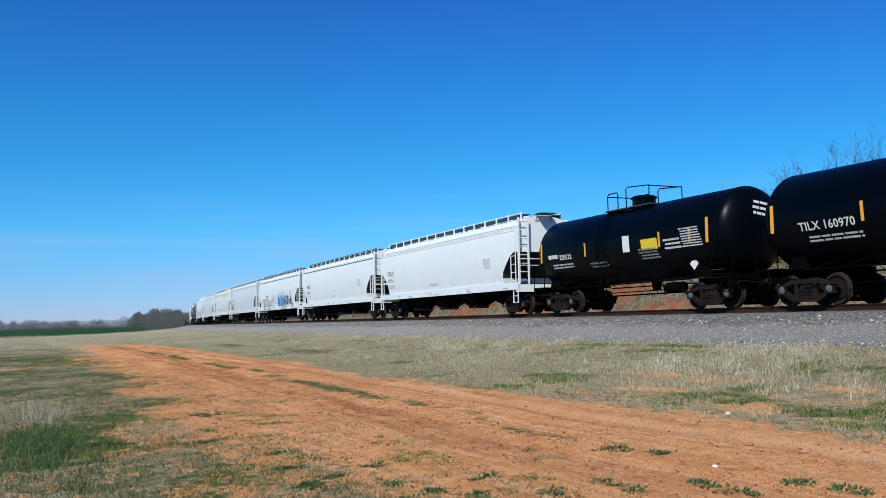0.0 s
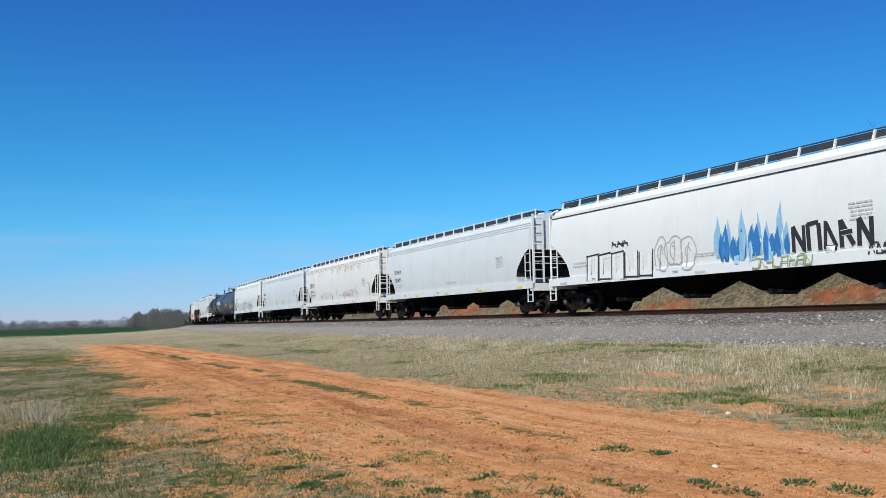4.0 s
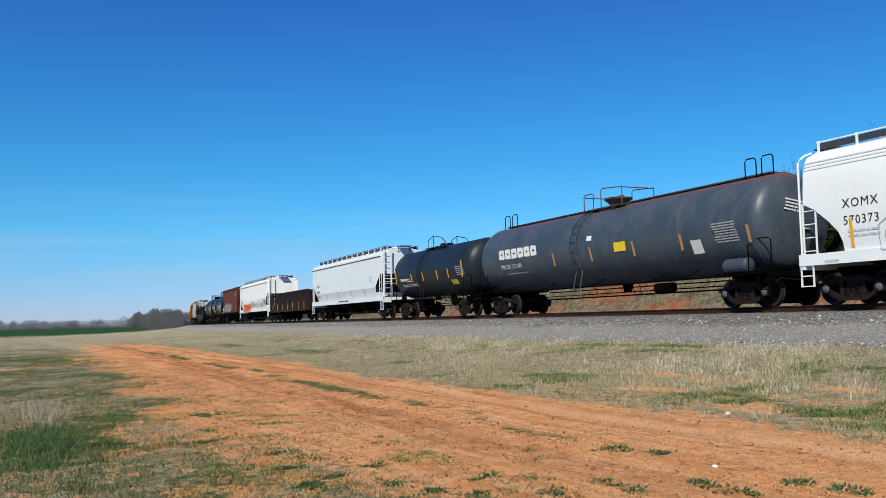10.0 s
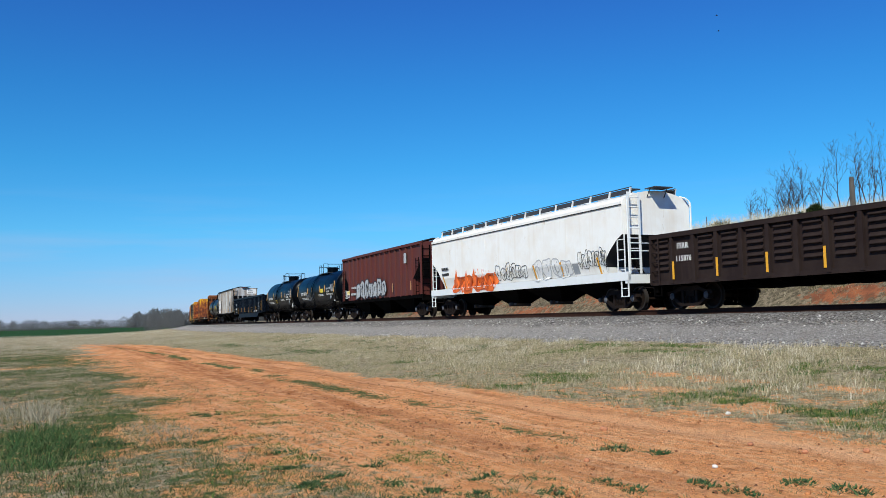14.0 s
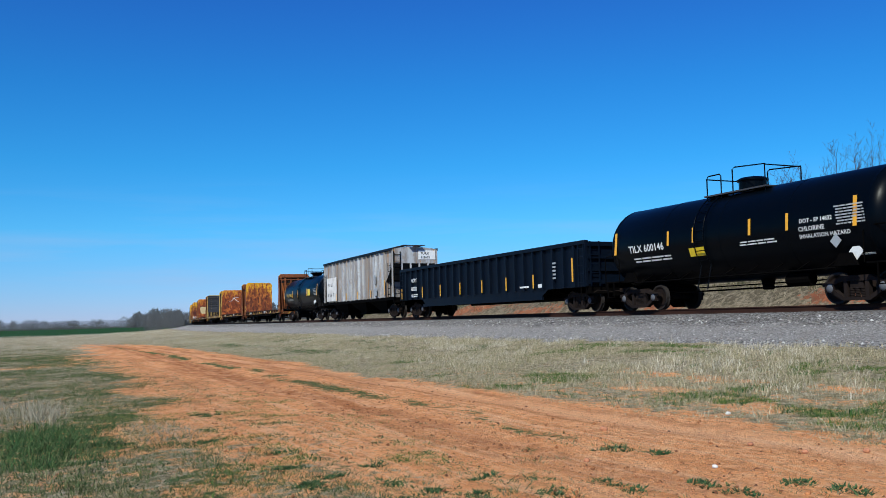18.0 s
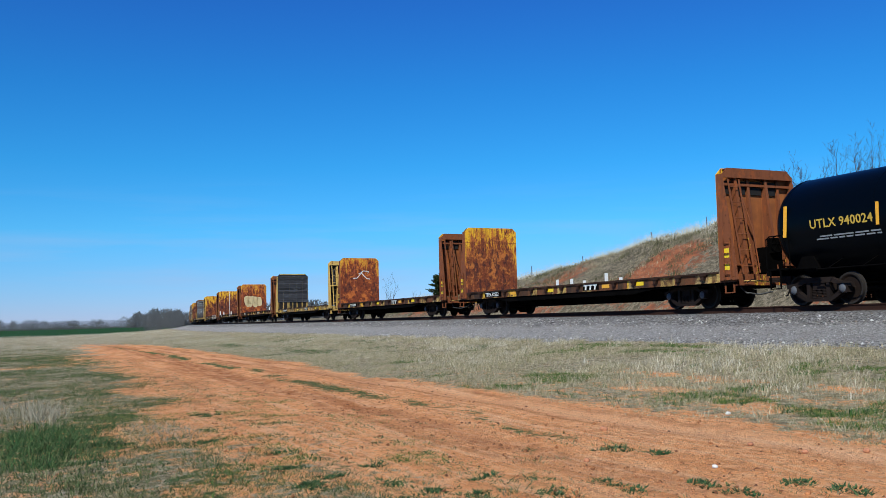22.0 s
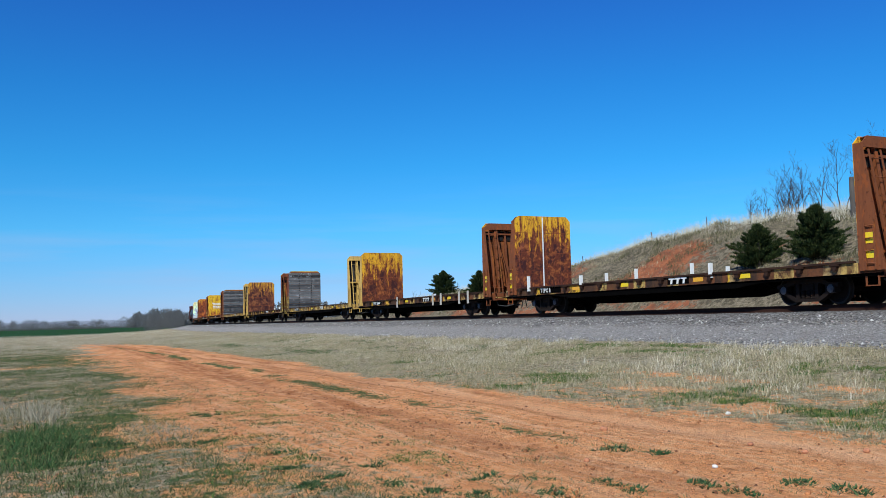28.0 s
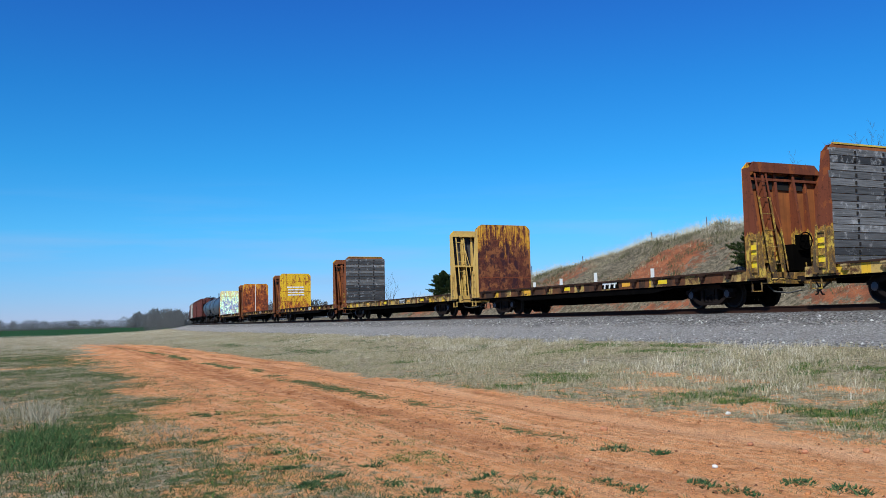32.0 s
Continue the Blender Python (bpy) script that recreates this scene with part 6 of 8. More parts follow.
    if i in (5, 6):
        tape(car, prof, (-L / 2 + 2.6, L / 2 - 2.7), 1.95, (.10, .80), "faded_tape" if i == 5 else "reflector")
        tape(car, prof, (-4.4, -1.4, 1.4, 4.4), 1.75, (.09, .50), "faded_tape")
    if i == 6:
        graffiti(car, -6.4, 1.38, 3.6, .90, 6, .022, M["decal"], 23, prof, None, "black outlined graffiti", sill=True)
        graffiti(car, -2.5, 1.30, 3.3, 1.2, 5, .024, M["spray_black"], 24, prof, None, "black outlined graffiti", sill=True)
        graffiti(car, 1.4, 1.25, 3.3, 1.25, 6, .024, M["spray_black"], 26, prof, None, "black outlined graffiti", sill=True)
    set_in(car, front, rear, 2.08)

# long dark grey tank car and a shorter one without a dome
def ridge_paint():
    """Dark grey tank paint, stained brown by rust that has run down from the walkway on its ridge."""
    m, nt, lk, p = nodes("dark_grey_paint_rusty_ridge")
    v = objvec(nt)
    sep = nt.new("ShaderNodeSeparateXYZ")
    lk.new(v, sep.inputs[0])
    col = mixc(nt, lk, ramp(nt, lk, noise_tex(nt, lk, .9, 6, .65, v), .4, .7), (0.036, 0.052, 0.074), (0.066, 0.076, 0.092))
    col = mixc(nt, lk, ramp(nt, lk, noise_tex(nt, lk, 1.0, 6, .7, v, (3.0, 3.0, .25)), .52, .70, 0, .5), col, (0.095, 0.105, 0.12))
    top = ramp(nt, lk, sep.outputs["Z"], 3.75, 4.25, -.30, .38)
    k = nt.new("ShaderNodeMath")
    k.operation = "ADD"
    lk.new(top, k.inputs[0])
    lk.new(noise_tex(nt, lk, 1.0, 8, .75, v, (2.4, 1.2, .5)), k.inputs[1])
    col = mixc(nt, lk, ramp(nt, lk, k.outputs[0], .58, .72, 0, .85), col, (0.13, 0.062, 0.038))
    lk.new(col, p.inputs["Base Color"])
    p.inputs["Roughness"].default_value = .42
    p.inputs["Specular IOR Level"].default_value = .3
    bump(nt, lk, p, noise_tex(nt, lk, 24, 4, .6, v), .12, .01)
    return m


L = 199.5 - 178.6
car, sd = tank_car(L, 1.62, 2.68, ridge_paint(), "long dark grey tank car with roof walkway", "bowl", .15, True, 4)
for k in range(6):
    bm = bmesh.new()
    x0, w, h = -7.38 + k * .60, .53, .46
    outer = blob(random.Random(60 + k), w / 2, h / 2, w / 2, h / 2, 16, .05, .30)
    inner = [(w / 2 + (a - w / 2) * .30, h / 2 + (b - h / 2) * .20) for a, b in outer]
    vs = [[bm.verts.new((a, 0, b)) for a, b in ring] for ring in (outer, inner)]
    for q in range(16):
        bm.faces.new((vs[0][q], vs[0][(q + 1) % 16], vs[1][(q + 1) % 16], vs[1][q]))
    bmesh.ops.recalc_face_normals(bm, faces=bm.faces)
    on_side("company_mark", bm_mesh(bm, M["lettering"]), car, x0, 2.58, sd, "white block shape of a painted row", out=.02)
mark(car, sd, -7.3, 2.12, "PROX 31349", .32, "lettering", True)
small(car, sd, -7.2, 1.85, 2.2, .10, 1, "decal", 62)
on_side("sticker", plate(.74, .36, M["sticker"]), car, 2.37, 2.45, sd, "yellow warning plate")
on_side("sticker", plate(.34, .20, M["lettering"]), car, .3, 2.95, sd, "small white plate")
on_side("sticker", plate(.52, .50, M["lettering"]), car, 6.7, 2.08, sd, "white placard")
small(car, sd, 7.65, 2.10, 1.1, .72, 8, "spray_silver", 63)
placard(car, 8.2, 1.48, .25, "lettering", sd, "white and red diamond placard")
tape(car, sd, (-2.5, .36, 3.2, 5.95, 9.2), 2.30, (.12, .58), "faded_tape")
part("head_print", bars_mesh(.85, .42, 4, M["lettering"], 64), None, car, m=pose(L / 2 - .575, -.75, 3.0, 0, 8, 90))
set_in(car, -178.6, -199.5, 2.1)
L = 212.4 - 199.5
car, sd = tank_car(L, 1.46, 2.66, M["charcoal"], "dark grey tank car with a curved top railing", "low", -.2, False, 3)
on_side("name_bar", bars_mesh(.95, .34, 1, M["lettering"], 40), car, -4.32, 2.12, sd)
mark(car, sd, -3.4, 2.13, "4322", .34, "lettering")
small(car, sd, -4.2, 1.84, 2.4, .20, 2, "lettering", 66)
tape(car, sd, (-L / 2 + 1.42, L / 2 - 1.6), 2.5, (.13, .9))
tape(car, sd, (-2.45, -.66, 1.44, 2.98), 2.34, (.11, .52))
small(car, sd, 4.1, 2.15, 1.0, .55, 5, "decal", 67)
on_side("sticker", plate(.8, .3, M["sticker"]), car, 3.5, 1.85, sd, "yellow warning plate")
set_in(car, -199.5, -212.4, 2.1)

# light grey hopper whose lower side sheets bend inwards
L = 231.8 - 212.4
car = covered_hopper(L, M["pale_grey"], BENT, False, "light grey covered hopper with bent lower sides")
mark(car, BENT, -7.4, 2.58, "ECUX", .30, thin=True)
mark(car, BENT, -7.35, 2.12, "860219", .30, thin=True)
small(car, BENT, -7.3, 1.66, .8, .3, 3, "decal", 70)
small(car, BENT, L / 2 - 3.5, 2.4, .7, .5, 5, "faint", 71)
tape(car, BENT, (-L / 2 + 2.3, -4.7, -1.4, 1.9, 5.0), 1.82, (.10, .50), "faded_tape")
small(car, lambda z: 1.60, -1.0, 1.22, 2.4, .18, 1, "spray_black", 72)
set_in(car, -212.4, -231.8, 2.08)

# brown gondola with louvred side panels
L = 249.0 - 231.8
car, fl = gondola(L, 2.62, .88, 14, M["brown"], "brown gondola with louvred side panels", True)
mark(car, fl, -6.60, 2.10, "FSRR", .28, "lettering")
mark(car, fl, -6.68, 1.66, "115876", .27, "lettering")
tape(car, lambda z: 1.60, [-L / 2 + 1.9 + k * 2.2 for k in range(7)], 1.35, (.10, .62))
set_in(car, -231.8, -249.0, 2.05)

# white hopper with the orange graffiti
L = 269.2 - 249.0
M["stained_white"] = paint("white_paint_with_brown_stains", (0.80, 0.80, 0.78), (0.62, 0.52, 0.40), .35, rust=(0.62, 0.42, 0.24), rust_amount=-.06)
car = covered_hopper(L, M["stained_white"], BENT, False, "white covered hopper with orange graffiti and stains", trim=W)
graffiti(car, -6.25, 1.18, 4.7, .90, 4, .05, M["spray_orange"], 31, BENT, M["spray_orange"], "orange sprayed graffiti", sill=True)
sprayed("graffiti", flame_mesh(4.9, 1.45, 17, M["spray_orange"], 31), car, -6.35, 1.16, BENT, "orange sprayed graffiti", .010)
sprayed("graffiti", block_tag(4.6, .8, 7, .07, M["spray_rust"], 35), car, -6.2, 1.24, BENT, "dark orange strokes on the graffiti", .020)
graffiti(car, -1.4, 1.60, 3.0, .75, 6, .03, M["spray_black"], 32, BENT, None, "thin black scrawl", sill=True)
graffiti(car, 2.2, 1.48, 3.2, .85, 4, .05, M["spray_silver"], 33, BENT, M["spray_white"], "white sprayed graffiti", sill=True)
graffiti(car, 6.0, 1.75, 2.0, .7, 8, .025, M["spray_black"], 34, BENT, None, "thin black scrawl", sill=True)
small(car, BENT, -L / 2 + 2.3, 2.1, .9, .6, 2, "ink", 75)
on_side("sticker", plate(.45, .45, M["decal"]), car, 5.7, 1.78, BENT)
tape(car, BENT, (-L / 2 + 2.5, 2.3, 4.6, 7.4), 1.80, (.12, .70))
small(car, lambda z: 1.60, -3.0, 1.2, 1.4, .2, 1, "spray_black", 76)
set_in(car, -249.0, -269.2, 2.08)

# oxide red ribbed hopper
L = 286.6 - 269.2
car, fl = ribbed_hopper(L, M["oxide"], M["under"], "dark red ribbed covered hopper with silver graffiti", 14, M["oxide"])
wide = lambda z: 1.575
on_side("name_bar", bars_mesh(1.7, .30, 1, M["spray_silver"], 42), car, -5.7, 2.05, wide)
small(car, wide, -5.7, 1.60, 1.5, .3, 1, "spray_silver", 43)
graffiti(car, -4.4, 1.32, 6.2, 1.25, 7, .08, M["spray_black"], 45, wide, M["spray_silver"], "silver graffiti with black outline")
graffiti(car, -L / 2 + 1.6, 1.45, 1.0, .55, 3, .05, M["spray_white"], 46, wide, None)
on_side("emblem", plate(.42, .62, M["spray_silver"]), car, 5.3, 3.6, wide, "pale round emblem")
on_side("sticker", plate(.7, .30, M["sticker"]), car, -6.4, 1.88, wide, "yellow plate")
tape(car, wide, (L / 2 - 2.5, 3.0), 1.9, (.14, .55), "faded_tape")
set_in(car, -269.2, -286.6, 2.0)

# two black tank cars with platforms on top
for front, rear, num in ((-286.6, -301.4, "TILX 600759"), (-301.4, -315.5, "TILX 600146")):
    L = front - rear
    car, sd = tank_car(L, 1.52, 2.40, M["black"], "black tank car with white lettering and top platform", "dome", .1)
    mark(car, sd, -4.85, 2.14, num, .37, "lettering")
    small(car, sd, -4.7, 1.74, 2.2, .24, 2, "lettering", 80)
    tape(car, sd, (-L / 2 + 1.38, L / 2 - 1.62), 2.55, (.13, .85))
    tape(car, sd, (-2.55, -1.22, 1.43, 2.98), 2.50, (.10, .52))
    on_side("sticker", plate(.80, .30, M["sticker"]), car, -1.1 if num.endswith("6") else 2.1, 1.92 if num.endswith("6") else 2.35, sd, "yellow warning plate")
    mark(car, sd, 3.45, 2.40, "DOT - SP 14832", .17, "lettering")
    mark(car, sd, 3.4, 2.16, "CHLORINE", .19, "lettering")
    mark(car, sd, 3.4, 1.95, "INHALATION HAZARD", .17, "lettering")
    small(car, sd, .9, 1.92, 1.6, .18, 2, "lettering", 81)
    small(car, sd, 4.75, 2.20, 1.0, .58, 7, "spray_silver", 82)
    placard(car, 5.2, 1.45, .25, "lettering", sd, "white diamond placard")
    placard(car, 4.7, 1.78, .20, "decal", sd, "faded diamond placard")
    small(car, sd, 4.6, 1.32, 1.1, .14, 1, "lettering", 83)
    if num.endswith("9"):
        graffiti(car, -3.2, 1.70, 2.6, .50, 5, .02, M["decal"], 84, sd, None, "faded grey scrawl")
    set_in(car, front, rear, 2.1)

# long navy blue gondola
L = 337.6 - 315.5
car, fl = gondola(L, 2.86, 1.02, 24, M["blue"], "navy blue gondola with smooth ribbed sides", False, .42)
out = lambda z: 1.615
mark(car, out, -8.5, 2.05, "UCRY", .30, "lettering")
mark(car, out, -8.6, 1.55, "100510", .31, "lettering")
small(car, out, -8.55, 1.14, 1.0, .22, 2, "lettering", 90)
tape(car, out, [-L / 2 + .95] + [-L / 2 + 4.2 + k * 2.6 for k in range(6)], 1.42, (.10, .62))
tape(car, out, (L / 2 - 1.6,), 1.75, (.11, 1.0))
small(car, out, L / 2 - 3.2, 1.40, .28, .8, 5, "decal", 91)
small(car, out, L / 2 - 6.2, 1.12, .9, .16, 1, "lettering", 92)
on_side("sticker", plate(.32, .16, M["lettering"]), car, L / 2 - 4.3, 1.2, out)
set_in(car, -315.5, -337.6, 2.05)

# grey weathered ribbed hopper
L = 355.4 - 337.6
def weathered_paint():
    """Old pale paint: every panel has faded to a tone of its own, with brown grime and bright rust that has run down the sides."""
    m, nt, lk, p = nodes("weathered_grey_paint")
    v = objvec(nt)
    tone = noise_tex(nt, lk, 1.0, 2, .5, v, (.55, 0, 0))
    col = mixc(nt, lk, ramp(nt, lk, tone, .40, .58), (0.46, 0.485, 0.51), (0.25, 0.225, 0.205))
    grime = noise_tex(nt, lk, 1.0, 8, .72, v, (1.7, 1.7, .30))
    col = mixc(nt, lk, ramp(nt, lk, grime, .45, .60, 0, .85), col, (0.20, 0.165, 0.145))
    col = mixc(nt, lk, ramp(nt, lk, noise_tex(nt, lk, 1.4, 9, .75, v), .52, .62, 0, .7), col, (0.25, 0.215, 0.195))
    col = mixc(nt, lk, ramp(nt, lk, noise_tex(nt, lk, 1.0, 8, .74, v, (3.2, 3.2, .16)), .58, .63, 0, .9), col, (0.34, 0.165, 0.045))
    col = mixc(nt, lk, ramp(nt, lk, noise_tex(nt, lk, 5, 8, .78, v), .60, .65, 0, .8), col, (0.17, 0.085, 0.04))
    col = mixc(nt, lk, ramp(nt, lk, noise_tex(nt, lk, 1.0, 7, .72, v, (4.5, 4.5, .2)), .40, .34, 0, .6), col, (0.60, 0.62, 0.63))
    lk.new(col, p.inputs["Base Color"])
    p.inputs["Roughness"].default_value = .7
    p.inputs["Specular IOR Level"].default_value = .25
    bump(nt, lk, p, noise_tex(nt, lk, 20, 5, .65, v), .2, .01)
    return m


M["weathered"] = weathered_paint()
car, fl = ribbed_hopper(L, M["weathered"], M["under"], "weathered grey ribbed covered hopper with rust streaks", 15, M["blue"])
M["patch"] = paint("white_patch_paint", (0.72, 0.70, 0.67), (0.34, 0.29, 0.25), .6, .7)
on_side("white_patch", plate(2.7, 1.80, M["patch"]), car, -5.75, 2.30, lambda z: 1.582, "white painted patch")
wide = lambda z: 1.59
mark(car, wide, -6.7, 2.52, "FU   RX", .36)
mark(car, wide, -6.75, 1.75, "81   86   75", .36)
tape(car, wide, (-4.5, -1.9, .8, 3.8), 1.65, (.13, .50))
tape(car, wide, (6.65,), 1.95, (.11, .95))
on_side("sticker", plate(.55, .5, M["decal"]), car, L / 2 - 4.1, 1.72, wide)
on_side("sticker", plate(.28, .6, M["decal"]), car, L / 2 - 4.2, 2.55, wide)
part("head_patch", box(-.006, .006, -.02, 1.15, 3.70, 4.28), M["spray_white"], car, "white painted patch", m=pose(L / 2 - .84, .25, 0))
part("lettering", text_mesh("FURX", .22, M["ink"]), None, car, m=pose(L / 2 - .828, .40, 4.02, 0, 0, 90))
part("lettering", text_mesh("818675", .20, M["ink"]), None, car, m=pose(L / 2 - .828, .40, 3.77, 0, 0, 90))
set_in(car, -337.6, -355.4, 2.0)

# black tank car with yellow lettering
L = 370.5 - 355.4
car, sd = tank_car(L, 1.50, 2.36, M["black"], "black tank car with yellow lettering", "bowl", .2)
mark(car, sd, -5.25, 2.20, "UTLX 940024", .36, "gold")
small(car, sd, -5.1, 1.84, 2.2, .16, 2, "decal", 95)
tape(car, sd, (-L / 2 + 1.38, L / 2 - 1.6), 2.50, (.13, .95))
tape(car, sd, (-2.95, -.94, 2.42), 2.40, (.10, .62))
on_side("sticker", plate(.85, .55, M["sticker"]), car, 3.2, 2.38, sd, "yellow warning plate")
small(car, sd, 4.85, 2.05, 1.0, .60, 5, "decal", 96)
for x in (4.42, 4.86):
    placard(car, x, 1.52, .20, "lettering", sd, "white diamond placard")
set_in(car, -355.4, -370.5, 2.1)

# the bulkhead flat cars
BR, OC, RU = M["brownframe"], M["ochreframe"], M["rustframe"]
SM, SR = M["sill_mix"], M["rust"]
KNOTS = [-370.5, -393.1, -415.5, -437.9, -460.4, -483.0, -505.6, -528.2, -550.5, -573.0, -595.6, -618.0, -640.5]
FLATS = [
    ((M["pan_a"], BR, None), (M["pan_a"], BR, None), SM, [(-5.2, 1.05, 1), (-3.9, 1.0, 1), (-2.8, .8, 1), (-1.0, 1.2, 1), (0.1, .8, 1)], (), "TTPX 82552"),
    ((M["pan_b"], BR, None), (M["pan_a"], BR, None), SM, [], (), "TTPX 82490"),
    ((None, OC, M["board_dark"]), (M["pan_e"], OC, None), M["sill_yellow"], [], (), "TTPX 804664"),
    ((M["pan_b"], BR, None), (M["pan_a"], BR, None), SM, [(-7.2, 1.2, 1), (-2.0, .8, 1), (3.0, .8, 1)], (), "TTPX"),
    ((M["pan_c"], BR, None), (M["pan_a"], BR, None), SM, [(-8.2, 1.1, -1), (-6.4, 1.2, 1), (-4.2, 1.3, 1), (-3.9, .8, -1), (-.6, 1.3, 1), (1.4, .9, 1), (3.9, .8, -1)], (), "TTPX 8"),
    ((M["pan_f"], OC, None), (M["pan_a"], BR, None), SM, [(-3.5, .8, 1)], (-2.45, 3.3, 4.45, 6.9, 8.0), "TTPX 82600"),
    ((None, RU, M["board_grey"]), (M["pan_e"], OC, None), M["sill_yellow"], [], (), "TTPX 20171"),
    ((M["pan_d"], OC, None), (M["pan_a"], RU, None), SM, [(-8.8, 1.0, 1), (-6.2, 1.1, 1), (-3.2, 1.3, 1), (1.0, 1.2, 1)], (), ""),
    ((None, BR, M["board_grey"]), (M["pan_e"], OC, None), M["sill_yellow"], [], (), ""),
    ((M["pan_e"], BR, None), (M["pan_a"], BR, None), SM, [], (), ""),
    ((M["pan_b"], BR, None), (M["pan_a"], BR, None), SM, [], (), ""),
    ((M["pan_w"], BR, None), (M["pan_d"], BR, None), SM, [], (), ""),
]
NAMES = ["rusty bulkhead flat car, empty, with white stakes", "rusty bulkhead flat car with a white scrawl", "yellow bulkhead flat car with dark board end", "rusty bulkhead flat car with tan graffiti",
         "rusty bulkhead flat car with peeling yellow paint", "brown bulkhead flat car with orange end panel", "yellow bulkhead flat car with grey board end", "rusty bulkhead flat car with yellow feet",
         "yellow bulkhead flat car with grey wooden end", "bulkhead flat car with bright yellow end panel", "rusty bulkhead flat car with a white stripe", "bulkhead flat car with a white end panel"]
def slanted_blocks():
    """A painted mark of three slanted shapes."""
    bm = bmesh.new()
    for k in range(3):
        x = k * .33
        prism(bm, [(x, .155), (x + .30, .155), (x + .31, .215), (x + .01, .215)], -.004, .004)
        prism(bm, [(x + .09, 0), (x + .19, 0), (x + .22, .155), (x + .12, .155)], -.004, .004)
    return bm


for i, (rear, front, sill, stakes, hang, num) in enumerate(FLATS):
    a, b = KNOTS[i], KNOTS[i + 1]
    L = a - b
    car, sd = bulkhead_flat(L, NAMES[i], rear, front, sill, stakes, hang)
    if num:
        on_side("number_plate", plate(1.75, .25, M["under"]), car, -L / 2 + 4.85, .985, sd, "black painted number panel", out=.006)
        mark(car, lambda z: 1.452, -L / 2 + 4.05, .90, num, .26, "lettering")
    for k, x in enumerate((-4.4, -1.0, 3.2, 5.4)):
        on_side("reflector", plate(.5, .14, M["sticker" if k % 2 else "reflector"]), car, x, .98, sd, "yellow reflective patch")
    on_side("mark_panel", plate(1.15, .24, M["under"]), car, 2.15, .985, sd, "black painted panel", out=.006)
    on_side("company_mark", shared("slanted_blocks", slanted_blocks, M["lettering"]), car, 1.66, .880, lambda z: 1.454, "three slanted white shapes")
    xr = -(L / 2 - 1.97) + .012
    if i == 1:
        bm = bmesh.new()
        ribbon(bm, [(-.55, 3.05), (-.2, 3.10), (.05, 3.38), (.25, 3.62), (.75, 3.60), (.60, 3.45)], .05)
        ribbon(bm, [(-.1, 3.42), (.1, 3.50), (.3, 3.28), (.55, 3.05), (.8, 3.0)], .05)
        me = bpy.data.meshes.new("scrawl")
        bm.to_mesh(me)
        bm.free()
        me.materials.append(M["spray_white"])
        part("scrawl", me, None, car, "white sprayed scrawl", m=pose(xr + .002, 0, 0, 0, 0, 90))
    if i == 3:
        me, me2 = tag_mesh(2.0, 1.25, 4, .16, M["spray_tan"], 52, M["spray_tan"])
        part("graffiti_fill", me2, None, car, "tan bubble graffiti", m=pose(xr + .004, -1.1, 1.95, 0, 0, 90))
        part("graffiti", me, None, car, "tan bubble graffiti", m=pose(xr + .012, -1.1, 1.95, 0, 0, 90))
    if i in (4, 10):
        part("white_stripe", box(xr - .004, xr + .006, -.05, .01, 1.3, 4.55), M["spray_white"], car, "white painted stripe")
    if i == 9:
        part("red_print", bars_mesh(1.7, 1.0, 4, M["spray_white"], 55), None, car, "rows of faded print", m=pose(xr + .006, -.85, 2.4, 0, 0, 90))
    set_in(car, a, b, 3.75)

# the first cars of the next stretch, seen only far off
for front, rear in ((-640.5, -654.6), (-654.6, -668.7)):
    car, sd = tank_car(front - rear, 1.48, 2.5, M["darkgrey"], "dark grey tank car far down the train", "low", 0, False, 3)
    set_in(car, front, rear, 2.1)
for front, rear, mat in ((-668.7, -686.3, M["oxide"]), (-686.3, -704.0, M["oxide"]), (-704.0, -721.6, M["weathered"]), (-721.6, -739.2, M["oxide"])):
    car, fl = ribbed_hopper(front - rear, mat, M["under"], "rust red ribbed covered hopper far down the train", 12, mat)
    set_in(car, front, rear, 2.0)
# ---- grass, stones, shrubs and trees ----
def stuff_mesh(name, verts, faces, material, label, parent=None):
    me = bpy.data.meshes.new(name)
    verts, faces = np.asarray(verts, np.float32), np.asarray(faces, np.int32)
    me.vertices.add(len(verts))
    me.vertices.foreach_set("co", verts.ravel())
    me.loops.add(faces.size)
    me.loops.foreach_set("vertex_index", faces.ravel())
    me.polygons.add(len(faces))
    me.polygons.foreach_set("loop_start", np.arange(0, faces.size, faces.shape[1], dtype=np.int32))
    me.update(calc_edges=True)
    me.materials.append(material)
    ob = new(name, me)
    return tagged(ob, label, "grass" if "grass" in name or "weed" in name else name.split("_")[-1], kind="stuff")


def island_paint(name, cols, rough=.9, trans=0.0):
    """Each blade or stone takes a colour of its own between those given."""
    m, nt, lk, p = nodes(name)
    r = nt.new("ShaderNodeNewGeometry").outputs["Random Per Island"]
    cr = nt.new("ShaderNodeValToRGB")
    cr.color_ramp.interpolation = "LINEAR"
    els = cr.color_ramp.elements
    els[0].color, els[-1].color = (*cols[0], 1), (*cols[-1], 1)
    for i, c in enumerate(cols[1:-1]):
        els.new((i + 1) / (len(cols) - 1)).color = (*c, 1)
    lk.new(r, cr.inputs["Fac"])
    lk.new(cr.outputs["Color"], p.inputs["Base Color"])
    p.inputs["Roughness"].default_value = rough
    p.inputs["Specular IOR Level"].default_value = .2
    return m


